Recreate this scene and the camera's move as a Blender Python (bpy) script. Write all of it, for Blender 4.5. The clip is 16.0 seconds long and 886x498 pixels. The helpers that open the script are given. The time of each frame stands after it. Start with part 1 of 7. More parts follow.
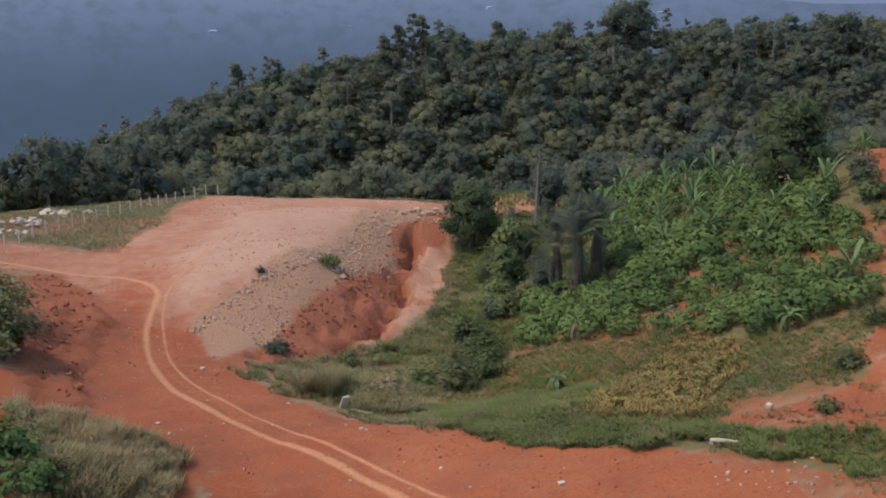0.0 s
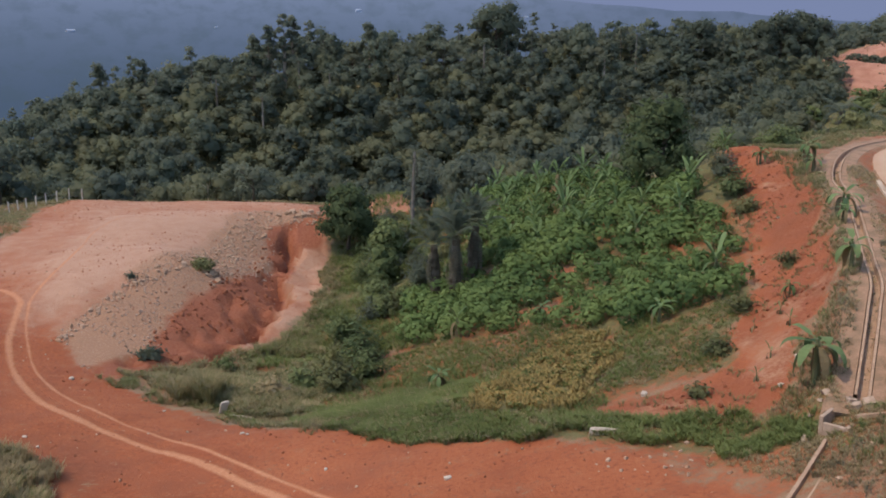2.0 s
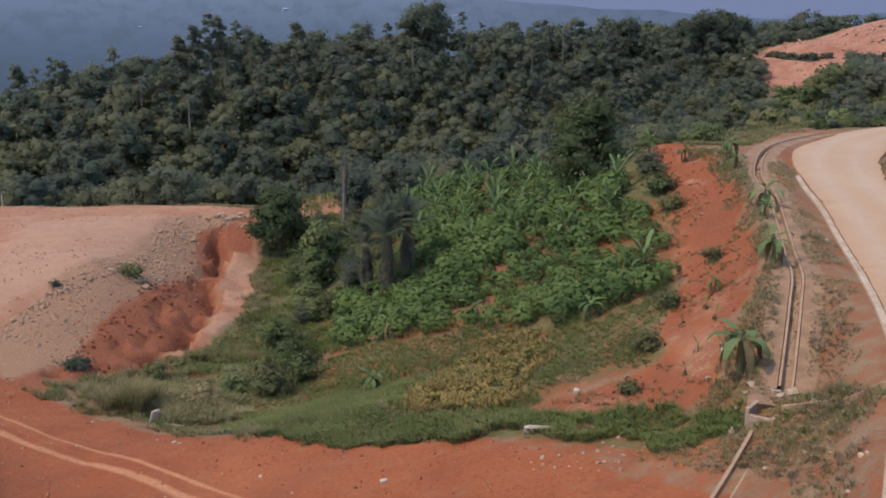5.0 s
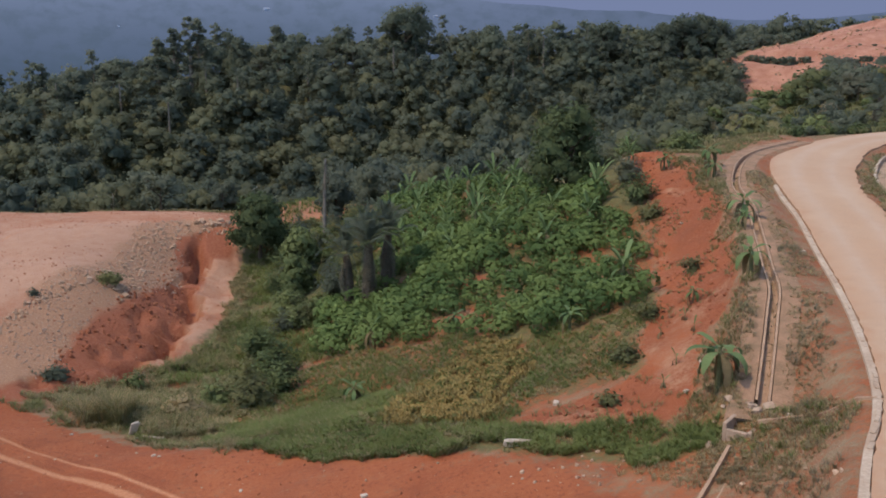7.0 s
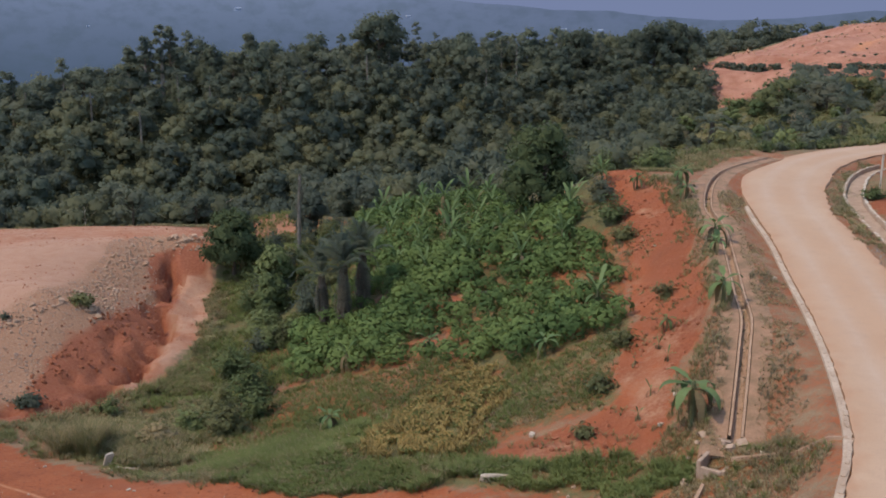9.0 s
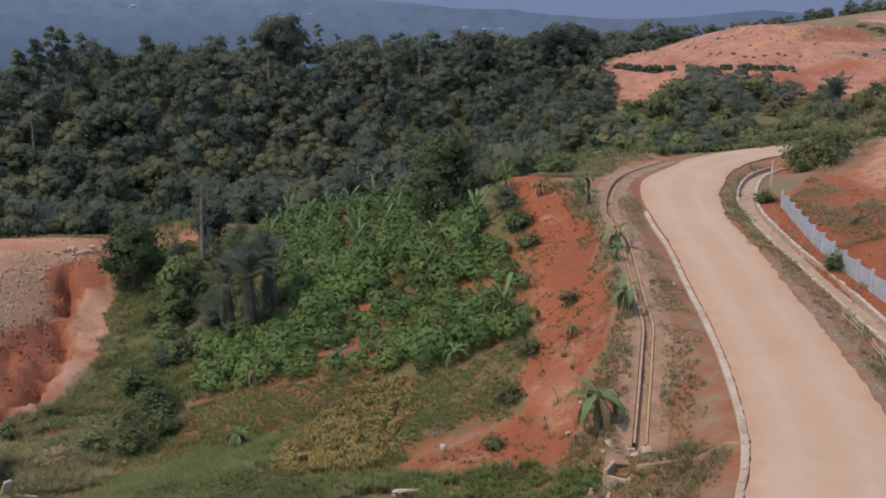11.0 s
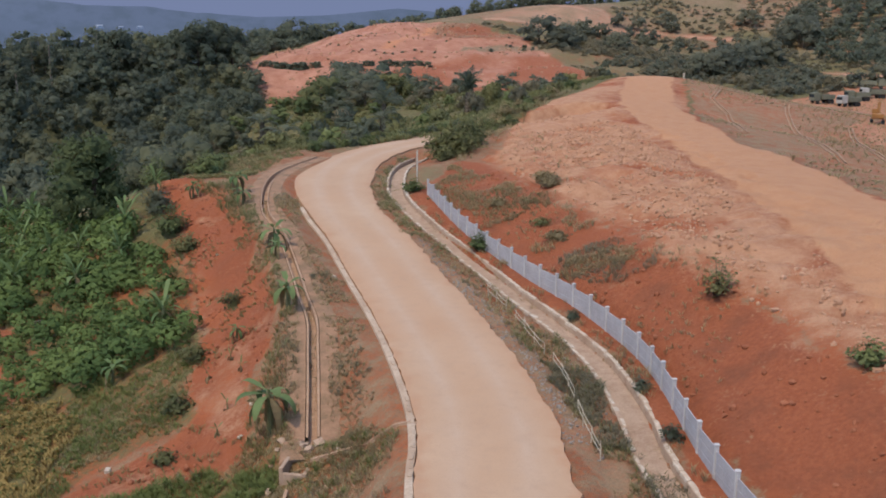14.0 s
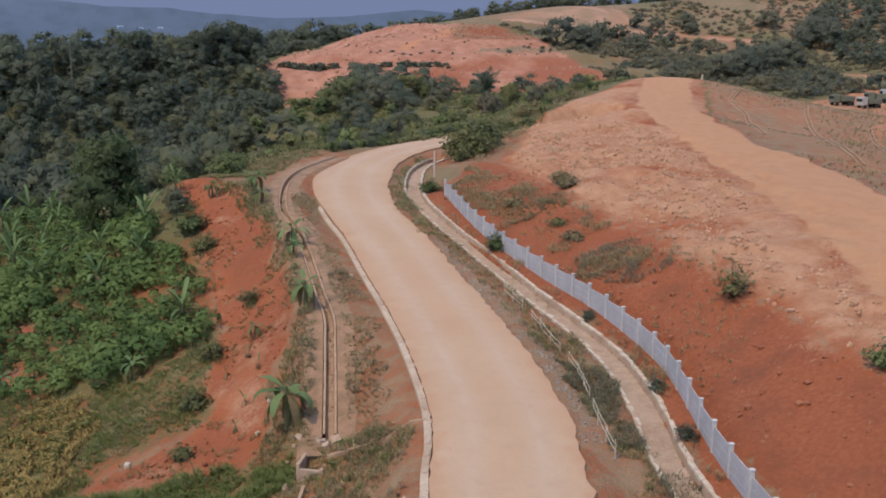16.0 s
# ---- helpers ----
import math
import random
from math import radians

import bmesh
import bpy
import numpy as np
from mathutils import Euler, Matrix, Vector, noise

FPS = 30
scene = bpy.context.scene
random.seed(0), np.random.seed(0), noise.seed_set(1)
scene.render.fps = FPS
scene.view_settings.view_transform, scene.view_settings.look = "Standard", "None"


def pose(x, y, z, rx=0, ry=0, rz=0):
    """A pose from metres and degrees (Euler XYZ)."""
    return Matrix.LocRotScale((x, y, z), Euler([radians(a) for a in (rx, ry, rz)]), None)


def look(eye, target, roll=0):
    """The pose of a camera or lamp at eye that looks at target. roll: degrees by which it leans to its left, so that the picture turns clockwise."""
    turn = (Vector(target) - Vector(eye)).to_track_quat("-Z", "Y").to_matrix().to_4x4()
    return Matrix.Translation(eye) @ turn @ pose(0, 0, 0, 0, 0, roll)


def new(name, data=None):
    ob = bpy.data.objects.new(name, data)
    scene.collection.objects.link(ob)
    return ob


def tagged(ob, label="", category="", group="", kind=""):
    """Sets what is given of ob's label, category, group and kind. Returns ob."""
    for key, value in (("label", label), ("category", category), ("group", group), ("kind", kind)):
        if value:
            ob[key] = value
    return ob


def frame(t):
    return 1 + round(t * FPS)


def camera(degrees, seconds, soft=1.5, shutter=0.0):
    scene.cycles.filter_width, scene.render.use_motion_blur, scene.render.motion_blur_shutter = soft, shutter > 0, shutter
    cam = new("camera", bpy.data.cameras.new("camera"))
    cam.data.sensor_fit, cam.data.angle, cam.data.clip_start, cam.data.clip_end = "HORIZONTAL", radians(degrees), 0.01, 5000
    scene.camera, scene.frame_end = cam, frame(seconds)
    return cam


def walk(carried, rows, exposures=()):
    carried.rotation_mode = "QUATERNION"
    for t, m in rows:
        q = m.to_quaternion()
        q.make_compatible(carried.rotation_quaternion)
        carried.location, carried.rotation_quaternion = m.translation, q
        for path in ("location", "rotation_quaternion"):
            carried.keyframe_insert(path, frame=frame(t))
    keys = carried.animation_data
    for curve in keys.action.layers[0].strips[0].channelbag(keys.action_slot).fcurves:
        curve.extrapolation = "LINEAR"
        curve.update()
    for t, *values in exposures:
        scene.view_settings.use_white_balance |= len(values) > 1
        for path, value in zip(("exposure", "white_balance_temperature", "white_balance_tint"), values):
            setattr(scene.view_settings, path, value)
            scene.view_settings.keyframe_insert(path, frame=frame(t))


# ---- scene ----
# ---- camera ----
cam = camera(49.05, 16.0, soft=1.8)
# seconds, x, y, z, yaw, pitch, roll
PATH = [
    (0, 0, 0, 25, -0.24, -12.32, -0.45),
    (0.5, -0.21, 0, 24.9, -2.8, -12.39, -0.01),
    (1, -0.31, 0.01, 24.79, -3.82, -12.64, 0.04),
    (1.5, -0.25, -0.03, 24.81, -6.68, -12.31, -0.2),
    (2, -0.39, 0.01, 24.77, -7.87, -12.18, 0.14),
    (2.5, -0.39, 0.13, 24.78, -8.83, -12.44, 0.04),
    (3, -0.39, 0.12, 24.81, -9.97, -12.17, 0.04),
    (3.5, -0.41, 0.13, 24.86, -10.5, -12.29, 0.07),
    (4, -0.39, 0.08, 24.9, -11.08, -12.27, 0.02),
    (6.5, -0.32, -0.06, 25.3, -12.78, -12.26, -0.01),
    (7, -0.29, -0.02, 25.62, -13.06, -12.24, 0.08),
    (7.5, -0.28, 0.02, 26.05, -13.11, -12.35, 0.09),
    (8, -0.29, 0.07, 26.53, -13.33, -12.38, 0.1),
    (10.5, -0.33, 0.36, 28.11, -18.41, -12.18, 0.15),
    (11, -0.35, 0.26, 28.24, -20.28, -12.38, 0.17),
    (11.5, -0.4, 0.07, 28.36, -23.08, -12.42, 0),
    (12, -0.35, 0.09, 28.38, -27.78, -12.32, -0.06),
    (12.5, -0.25, 0.23, 28.32, -37.11, -12.06, -0.04),
    (13, -0.21, 0.28, 28.26, -39.82, -12.25, -0.06),
    (13.5, -0.13, 0.28, 28.21, -40.34, -12.36, -0.03),
    (14, -0.16, 0.23, 28.22, -40.51, -12.48, -0.07),
    (14.5, -0.18, 0.14, 28.21, -40.66, -12.03, -0.1),
    (15, -0.27, 0.07, 28.19, -41.07, -12.08, -0.02),
    (15.5, -0.34, -0.04, 28.16, -39.89, -12.48, 0.08),
    (16, -0.36, -0.04, 28.19, -39.48, -12.41, -0.02),
]
walk(cam, [(t, pose(x, y, z, 90 + pitch, 0, yaw) @ pose(0, 0, 0, 0, 0, roll)) for t, x, y, z, yaw, pitch, roll in PATH],
     exposures=[(0, 0.62, 7000, 11), (2, 0.6, 7000, 11), (4, 0.58, 7000, 11), (6.5, 0.5, 7000, 11), (16, 0.5, 7000, 11)])

# ---- light ----
SUN_HIGH, SUN_FROM = 60, 260  # degrees above the horizon; compass bearing it shines from, clockwise from +y
world = bpy.data.worlds.new("sky")
scene.world = world
world.use_nodes = True
tree = world.node_tree
sky = tree.nodes.new("ShaderNodeTexSky")
sky.sky_type, sky.sun_disc = "NISHITA", False
sky.sun_elevation, sky.sun_rotation = radians(SUN_HIGH), radians(SUN_FROM)
sky.altitude, sky.air_density, sky.dust_density, sky.ozone_density = 200, 1.0, 0.6, 2.0
tree.nodes["Background"].inputs["Strength"].default_value = 0.215
tree.links.new(sky.outputs[0], tree.nodes["Background"].inputs[0])
sun = new("sun", bpy.data.lights.new("sun", "SUN"))
sun.data.energy, sun.data.angle, sun.data.color = 1.74, radians(0.8), (1.0, 0.905, 0.755)
way = Vector((math.sin(radians(SUN_FROM)) * math.cos(radians(SUN_HIGH)), math.cos(radians(SUN_FROM)) * math.cos(radians(SUN_HIGH)), math.sin(radians(SUN_HIGH))))
sun.matrix_world = look(way * 200, (0, 0, 0))

# ---- materials ----
def material(name, rough=0.9):
    m = bpy.data.materials.new(name)
    m.use_nodes = True
    b = m.node_tree.nodes["Principled BSDF"]
    b.inputs["Roughness"].default_value = rough
    b.inputs["Specular IOR Level"].default_value = 0.25
    return m, m.node_tree, b


def node(tree, kind, **values):
    n = tree.nodes.new(kind)
    for key, value in values.items():
        n.inputs[key].default_value = value
    return n


def grain(tree, scale, detail=4.0, rough=0.6):
    """Noise in world metres: scale bumps a metre."""
    place = tree.nodes.get("Geometry") or tree.nodes.new("ShaderNodeNewGeometry")
    n = node(tree, "ShaderNodeTexNoise", Scale=scale, Detail=detail, Roughness=rough)
    tree.links.new(place.outputs["Position"], n.inputs["Vector"])
    return n.outputs["Fac"]


def remap(tree, value, a, b, to=(0.0, 1.0)):
    n = node(tree, "ShaderNodeMapRange")
    for key, v in zip((1, 2, 3, 4), (a, b, *to)):
        n.inputs[key].default_value = v
    tree.links.new(value, n.inputs[0])
    return n.outputs[0]


def blend(tree, fac, a, b, mode="MIX"):
    n = tree.nodes.new("ShaderNodeMix")
    n.data_type, n.blend_type = "RGBA", mode
    for value, k in ((fac, 0), (a, 6), (b, 7)):
        if isinstance(value, (int, float)):
            n.inputs[k].default_value = value
        elif isinstance(value, tuple):
            n.inputs[k].default_value = (*value, 1)
        else:
            tree.links.new(value, n.inputs[k])
    return n.outputs[2]


def combine(tree, op, a, b):
    n = tree.nodes.new("ShaderNodeMath")
    n.operation, n.use_clamp = op, True
    for k, value in enumerate((a, b)):
        if isinstance(value, (int, float)):
            n.inputs[k].default_value = value
        else:
            tree.links.new(value, n.inputs[k])
    return n.outputs[0]


def relief(tree, shader, value, depth, strength=1.0):
    n = node(tree, "ShaderNodeBump", Strength=strength, Distance=depth)
    tree.links.new(value, n.inputs["Height"])
    tree.links.new(n.outputs[0], shader.inputs["Normal"])


def plain(name, dark, light, scale=3.0, rough=0.9, depth=0.02, fine=25.0):
    """A surface that varies from dark to light at two sizes."""
    m, t, b = material(name, rough)
    big, small = grain(t, scale), grain(t, fine, 3.0)
    c = blend(t, remap(t, big, 0.3, 0.7), dark, light)
    c = blend(t, remap(t, small, 0.35, 0.75, (0.0, 0.45)), c, tuple(v * 0.55 for v in dark))
    t.links.new(c, b.inputs["Base Color"])
    if depth:
        relief(t, b, small, depth)
    return m


def leafy(name, dark, light, dry=None, through_light=0.26):
    """Leaves that differ one from another, and plant from plant."""
    m, t, b = material(name, 0.75)
    b.inputs["Specular IOR Level"].default_value = 0.12
    each = t.nodes.new("ShaderNodeNewGeometry").outputs["Random Per Island"]
    tone = t.nodes.new("ShaderNodeAttribute")
    tone.attribute_name = "tone"
    plant = t.nodes.new("ShaderNodeMath")
    plant.operation = "FRACT"
    total = t.nodes.new("ShaderNodeMath")
    own = combine(t, "SUBTRACT", 1.0, tone.outputs["Fac"])
    t.links.new(combine(t, "MULTIPLY", t.nodes.new("ShaderNodeObjectInfo").outputs["Random"], own), total.inputs[0])
    t.links.new(tone.outputs["Fac"], total.inputs[1])
    t.links.new(total.outputs[0], plant.inputs[0])
    plant = plant.outputs[0]
    patch = grain(t, 0.12, 2.0)
    c = blend(t, each, dark, light)
    c = blend(t, remap(t, patch, 0.35, 0.7, (0.0, 0.42)), c, tuple(v * 0.6 for v in dark))
    c = blend(t, remap(t, grain(t, 0.16, 1.0), 0.5, 0.68, (0.0, 0.26)), c, (light[0] * 1.3, light[1] * 1.12, light[2] * 1.05))
    c = blend(t, remap(t, plant, 0.45, 1.0, (0.0, 0.42)), c, tuple(v * 1.3 for v in light))
    c = blend(t, remap(t, plant, 0.5, 0.0, (0.0, 0.6)), c, (dark[0] * 0.72, dark[1] * 0.82, dark[2] * 0.95))
    if dry:
        c = blend(t, remap(t, each, 0.86, 0.9, (0.0, 0.8)), c, dry)
    t.links.new(c, b.inputs["Base Color"])
    glow = t.nodes.new("ShaderNodeBsdfTranslucent")
    t.links.new(c, glow.inputs["Color"])
    mix = node(t, "ShaderNodeMixShader", Fac=through_light)
    t.links.new(b.outputs[0], mix.inputs[1])
    t.links.new(glow.outputs[0], mix.inputs[2])
    t.links.new(mix.outputs[0], t.nodes["Material Output"].inputs["Surface"])
    return m


def soil():
    """Red earth, with dust, gravel, sand, and green or dry growth laid over it by the plan's zones."""
    m, t, b = material("red_soil", 0.95)
    zone = {}
    for name in ("green", "dry", "pale", "gravel", "sand", "deep", "track", "mound", "litter", "hill", "cut"):
        a = t.nodes.new("ShaderNodeAttribute")
        a.attribute_name = name
        zone[name] = a.outputs["Fac"]
    big, mid, small, tiny = grain(t, 0.11, 3.0), grain(t, 0.8, 5.0), grain(t, 4.5, 5.0), grain(t, 14.0, 3.0)
    c = blend(t, remap(t, big, 0.35, 0.65), (0.305, 0.080, 0.029), (0.36, 0.106, 0.041))
    c = blend(t, remap(t, mid, 0.5, 0.72, (0.0, 0.6)), c, (0.375, 0.124, 0.05))
    c = blend(t, remap(t, grain(t, 0.33, 5.0), 0.52, 0.66, (0.0, 0.45)), c, (0.22, 0.058, 0.024))
    c = blend(t, remap(t, small, 0.53, 0.66, (0.0, 0.7)), c, (0.195, 0.05, 0.021))
    c = blend(t, remap(t, small, 0.42, 0.3, (0.0, 0.5)), c, (0.42, 0.16, 0.075))

    def lay(name, colour, edge=0.22, soft=0.12):
        rim = blend(t, 0.5, mid, small)
        lift = combine(t, "ADD", zone[name], remap(t, rim, 0.3, 0.7, (-edge, edge)))
        return blend(t, remap(t, lift, 0.5 - soft, 0.5 + soft), c, colour)

    c = lay("deep", blend(t, remap(t, small, 0.35, 0.65), (0.245, 0.066, 0.027), (0.32, 0.097, 0.041)))
    c = blend(t, combine(t, "MULTIPLY", zone["deep"], remap(t, grain(t, 0.35, 4.0), 0.48, 0.68, (0.0, 0.6))), c, (0.155, 0.055, 0.028))
    c = lay("pale", blend(t, remap(t, mid, 0.3, 0.7), (0.405, 0.21, 0.128), (0.465, 0.262, 0.168)), 0.25, 0.4)
    pebble = node(t, "ShaderNodeTexVoronoi", Scale=5.5)
    t.links.new(t.nodes["Geometry"].outputs["Position"], pebble.inputs["Vector"])
    stone = blend(t, remap(t, pebble.outputs["Distance"], 0.1, 0.5), (0.46, 0.27, 0.163), (0.345, 0.185, 0.108))
    c = lay("gravel", blend(t, remap(t, small, 0.45, 0.65), stone, (0.38, 0.195, 0.11)), 0.35, 0.25)
    c = lay("mound", blend(t, remap(t, mid, 0.3, 0.7), (0.365, 0.17, 0.09), (0.49, 0.262, 0.15)), 0.3, 0.3)
    # pinker than the other soils: haze over the far hill put into its colour
    c = lay("hill", blend(t, remap(t, grain(t, 0.25, 5.0), 0.35, 0.65), (0.32, 0.125, 0.074), (0.45, 0.215, 0.138)), 0.3, 0.25)
    c = lay("cut", blend(t, remap(t, small, 0.3, 0.7), (0.255, 0.072, 0.034), (0.355, 0.125, 0.064)), 0.2, 0.2)
    c = lay("sand", blend(t, remap(t, mid, 0.3, 0.7), (0.43, 0.205, 0.105), (0.485, 0.25, 0.132)), 0.12, 0.16)
    speck = blend(t, 0.62, mid, tiny)
    c = lay("dry", blend(t, remap(t, speck, 0.36, 0.62), (0.155, 0.095, 0.05), (0.30, 0.205, 0.12)), 0.5, 0.3)
    c = lay("green", blend(t, remap(t, speck, 0.36, 0.62), (0.07, 0.07, 0.026), (0.175, 0.148, 0.06)), 0.4, 0.25)
    c = lay("litter", blend(t, remap(t, mid, 0.35, 0.7), (0.055, 0.06, 0.028), (0.10, 0.095, 0.045)), 0.2, 0.2)
    c = lay("track", blend(t, remap(t, small, 0.3, 0.7), (0.45, 0.175, 0.08), (0.53, 0.24, 0.122)), 0.26, 0.34)
    c = blend(t, remap(t, tiny, 0.55, 0.78, (0.0, 0.45)), c, (0.185, 0.062, 0.028))
    t.links.new(c, b.inputs["Base Color"])
    relief(t, b, blend(t, 0.45, small, tiny), 0.2, 0.9)
    return m


SOIL = soil()


def road_dust():
    """Pale concrete under a film of red dust, swept thinner where the wheels run."""
    m, t, b = material("dusty_concrete", 0.9)
    a = t.nodes.new("ShaderNodeAttribute")
    a.attribute_name = "wheels"
    c = blend(t, remap(t, grain(t, 0.22), 0.3, 0.7), (0.415, 0.254, 0.155), (0.46, 0.298, 0.19))
    e = t.nodes.new("ShaderNodeAttribute")
    e.attribute_name = "edge"
    rim = combine(t, "ADD", e.outputs["Fac"], remap(t, grain(t, 0.9, 4.0), 0.3, 0.7, (-0.35, 0.25)))
    c = blend(t, remap(t, rim, 0.5, 1.05, (0.0, 0.75)), c, (0.40, 0.205, 0.112))
    c = blend(t, remap(t, grain(t, 0.07, 2.0), 0.4, 0.65, (0.0, 0.5)), c, (0.43, 0.245, 0.142))
    worn = combine(t, "MULTIPLY", a.outputs["Fac"], remap(t, grain(t, 0.5), 0.25, 0.75, (0.35, 1.0)))
    c = blend(t, combine(t, "MULTIPLY", worn, 0.75), c, (0.46, 0.328, 0.238))
    c = blend(t, remap(t, grain(t, 1.6, 5.0), 0.5, 0.75, (0.0, 0.35)), c, (0.36, 0.23, 0.155))
    c = blend(t, remap(t, grain(t, 16.0, 3.0), 0.5, 0.8, (0.0, 0.4)), c, (0.29, 0.185, 0.12))
    t.links.new(c, b.inputs["Base Color"])
    return m


ROAD_DUST = road_dust()
WHITEWASH = plain("whitewashed_stone", (0.42, 0.31, 0.22), (0.62, 0.51, 0.40), 2.5, 0.9, 0.02, 12.0)
KERB_STONE = plain("dusty_kerb", (0.38, 0.255, 0.17), (0.54, 0.41, 0.30), 0.6, 0.9, 0.02, 7.0)
MORTAR = plain("drain_mortar", (0.33, 0.21, 0.14), (0.47, 0.33, 0.23), 1.5, 0.95, 0.02, 10.0)
CONCRETE = plain("grey_concrete", (0.33, 0.31, 0.31), (0.42, 0.395, 0.395), 1.2, 0.9, 0.01, 14.0)
FENCE_POST = plain("pale_fence_post", (0.43, 0.40, 0.38), (0.54, 0.51, 0.48), 1.2, 0.9, 0.01, 14.0)
POST = plain("weathered_post", (0.45, 0.38, 0.30), (0.60, 0.53, 0.44), 3.0, 0.9, 0.01)
STONE = plain("rubble_stone", (0.34, 0.20, 0.12), (0.54, 0.36, 0.24), 0.7, 0.95, 0.03, 9.0)
BARK = plain("bark", (0.075, 0.055, 0.038), (0.16, 0.12, 0.085), 2.0, 0.95, 0.03)
PALE_BARK = plain("pale_bark", (0.16, 0.13, 0.10), (0.30, 0.25, 0.20), 2.0, 0.95, 0.03)
BAMBOO = plain("dry_bamboo", (0.40, 0.32, 0.22), (0.58, 0.49, 0.37), 4.0, 0.7, 0.0)
# FOREST_LEAF and DARK_LEAF are tinted bluish, distance haze put into the leaf colour
FOREST_LEAF = leafy("forest_leaves", (0.139, 0.152, 0.106), (0.172, 0.186, 0.126), None, 0.56)
BAMBOO_LEAF = leafy("bamboo_leaves", (0.158, 0.162, 0.096), (0.194, 0.196, 0.112), None, 0.56)
DARK_LEAF = leafy("dark_leaves", (0.122, 0.139, 0.098), (0.15, 0.17, 0.116), None, 0.56)
BUSH_LEAF = leafy("bush_leaves", (0.105, 0.132, 0.05), (0.195, 0.222, 0.09), None, 0.36)
CASSAVA_LEAF = leafy("cassava_leaves", (0.072, 0.116, 0.034), (0.148, 0.198, 0.062))
BANANA_LEAF = leafy("banana_leaves", (0.08, 0.13, 0.045), (0.18, 0.235, 0.095))
VALLEY_LEAF = leafy("valley_tree_leaves", (0.075, 0.098, 0.042), (0.13, 0.158, 0.068), None, 0.4)
DRY_LEAF = leafy("dry_leaves", (0.12, 0.085, 0.042), (0.24, 0.18, 0.095))
YELLOW_LEAF = leafy("yellow_crop", (0.17, 0.12, 0.042), (0.38, 0.265, 0.095), (0.10, 0.112, 0.042))
SCRUB_LEAF = leafy("scrub_leaves", (0.145, 0.148, 0.062), (0.245, 0.235, 0.105), None, 0.45)
GRASS_BLADE = leafy("grass_blades", (0.12, 0.15, 0.046), (0.215, 0.24, 0.085), None, 0.5)
# next two leaf colours are paled and greyed to include the hillside's haze
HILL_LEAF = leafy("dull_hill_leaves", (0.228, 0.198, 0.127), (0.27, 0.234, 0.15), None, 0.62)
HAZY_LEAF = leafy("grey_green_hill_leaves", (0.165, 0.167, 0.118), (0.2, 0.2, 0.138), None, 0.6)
DRY_BLADE = leafy("dry_grass_blades", (0.25, 0.19, 0.10), (0.42, 0.33, 0.185), None, 0.5)

# ---- lie of the land (metres, z up) ----
VALLEY = [(10.5, 129, 4.6), (10.5, 122, 2.4), (-6, 60, 1.6), (3, 73, 0.0), (5.6, 73.4, 0.6), (-4.9, 80, 0.1), (1, 92, 0.3), (2, 106, 1.0), (6, 119, 1.6), (10, 137, 0.5),
          (0, 56, 2.2), (5, 58, 2.4), (4, 65, 1.2), (-10, 66, 1.5)]
DIRT = [(-9, 54.5, 2.6), (-2.6, 51, 3.6), (3, 45, 4.9), (8, 41, 6.3), (12.2, 39.3, 7.0), (-13, 57, 2.9), (-19.5, 65, 3.3), (-22.5, 73, 3.6),
        (-24, 80, 4.2), (-34, 86, 4.4), (-5, 44, 3.4), (4, 34, 5.8), (0, 15, 6.5), (-12, 38, 3.0), (-40, 15, 8), (12, 30, 7.4)]
BANK = [(-26, 58, 4.6), (-31, 66, 6.0), (-33, 75, 5.2), (-21, 46, 5.0), (-35, 50, 8.5), (-17, 40, 4.6), (-50, 75, 8.0)]
PAD = [(-19.8, 72, 3.4), (-18, 78.4, 4.4), (-15.6, 84, 5.3), (-12.2, 88.5, 5.6), (-9.4, 105, 5.3), (-6.4, 112, 5.2), (0.9, 113, 4.7),
       (-17, 90, 5.6), (-24, 92, 5.4), (-13, 115, 5.1), (-29, 103, 5.5), (-29, 124, 5.2), (-13, 123, 4.9), (-3, 121, 4.7), (1, 120.5, 4.5),
       (-40, 93, 6.0), (-38, 106, 6.2), (-55, 98, 6.5), (-31, 118, 5.6)]
TOE = [(-15, 67.5, 1.9), (-11, 69, 1.0), (-7.2, 73.5, 0.3), (-5.2, 80, 0.2), (-4.2, 91, 0.9), (-3.6, 104, 1.9)]
CASSAVA = [(7, 52, 4.6), (11.8, 49.9, 5.9), (9, 62, 3.2), (10, 69, 3.2), (15, 62, 5.2), (19.4, 73, 6.6), (22, 72, 7.5), (17.5, 78, 6.4),
           (12, 85, 4.0), (19, 104, 7.4), (27, 102, 9.6), (26, 88, 9.0), (31, 84, 11.5), (24, 114, 6.0), (33, 105, 9.0), (10, 108, 3.6)]
SCARP = [(16, 44.5, 7.3), (20, 42.6, 8.6), (22.9, 46.2, 9.7), (24.5, 56, 9.6), (29.6, 56.5, 11.6), (31.7, 62.5, 13.0), (33.5, 71.5, 13.9),
         (35.8, 81.5, 15.4), (28, 68, 10.6), (21, 37.5, 9.3), (17, 33, 8.4), (18, 24, 9.0), (41, 84, 14.6), (50, 92, 15.2)]
ROADSIDE = [(22.2, 35.7, 10.5), (24.7, 39.5, 11.6), (27.4, 43.6, 12.7), (31.8, 52.5, 13.4), (36.4, 64, 14.9), (41, 71.5, 15.3),
            (45, 77, 15.5), (55, 86, 15.8), (20, 25, 11.2), (29.5, 18, 11.8), (34.2, 25.6, 12.2), (38.3, 32.4, 12.6), (42, 41.6, 13.1),
            (45.4, 50.6, 13.7), (52.3, 64.5, 15.0), (64, 79, 15.7), (22, 0, 11.0), (80, 92, 16.2)]
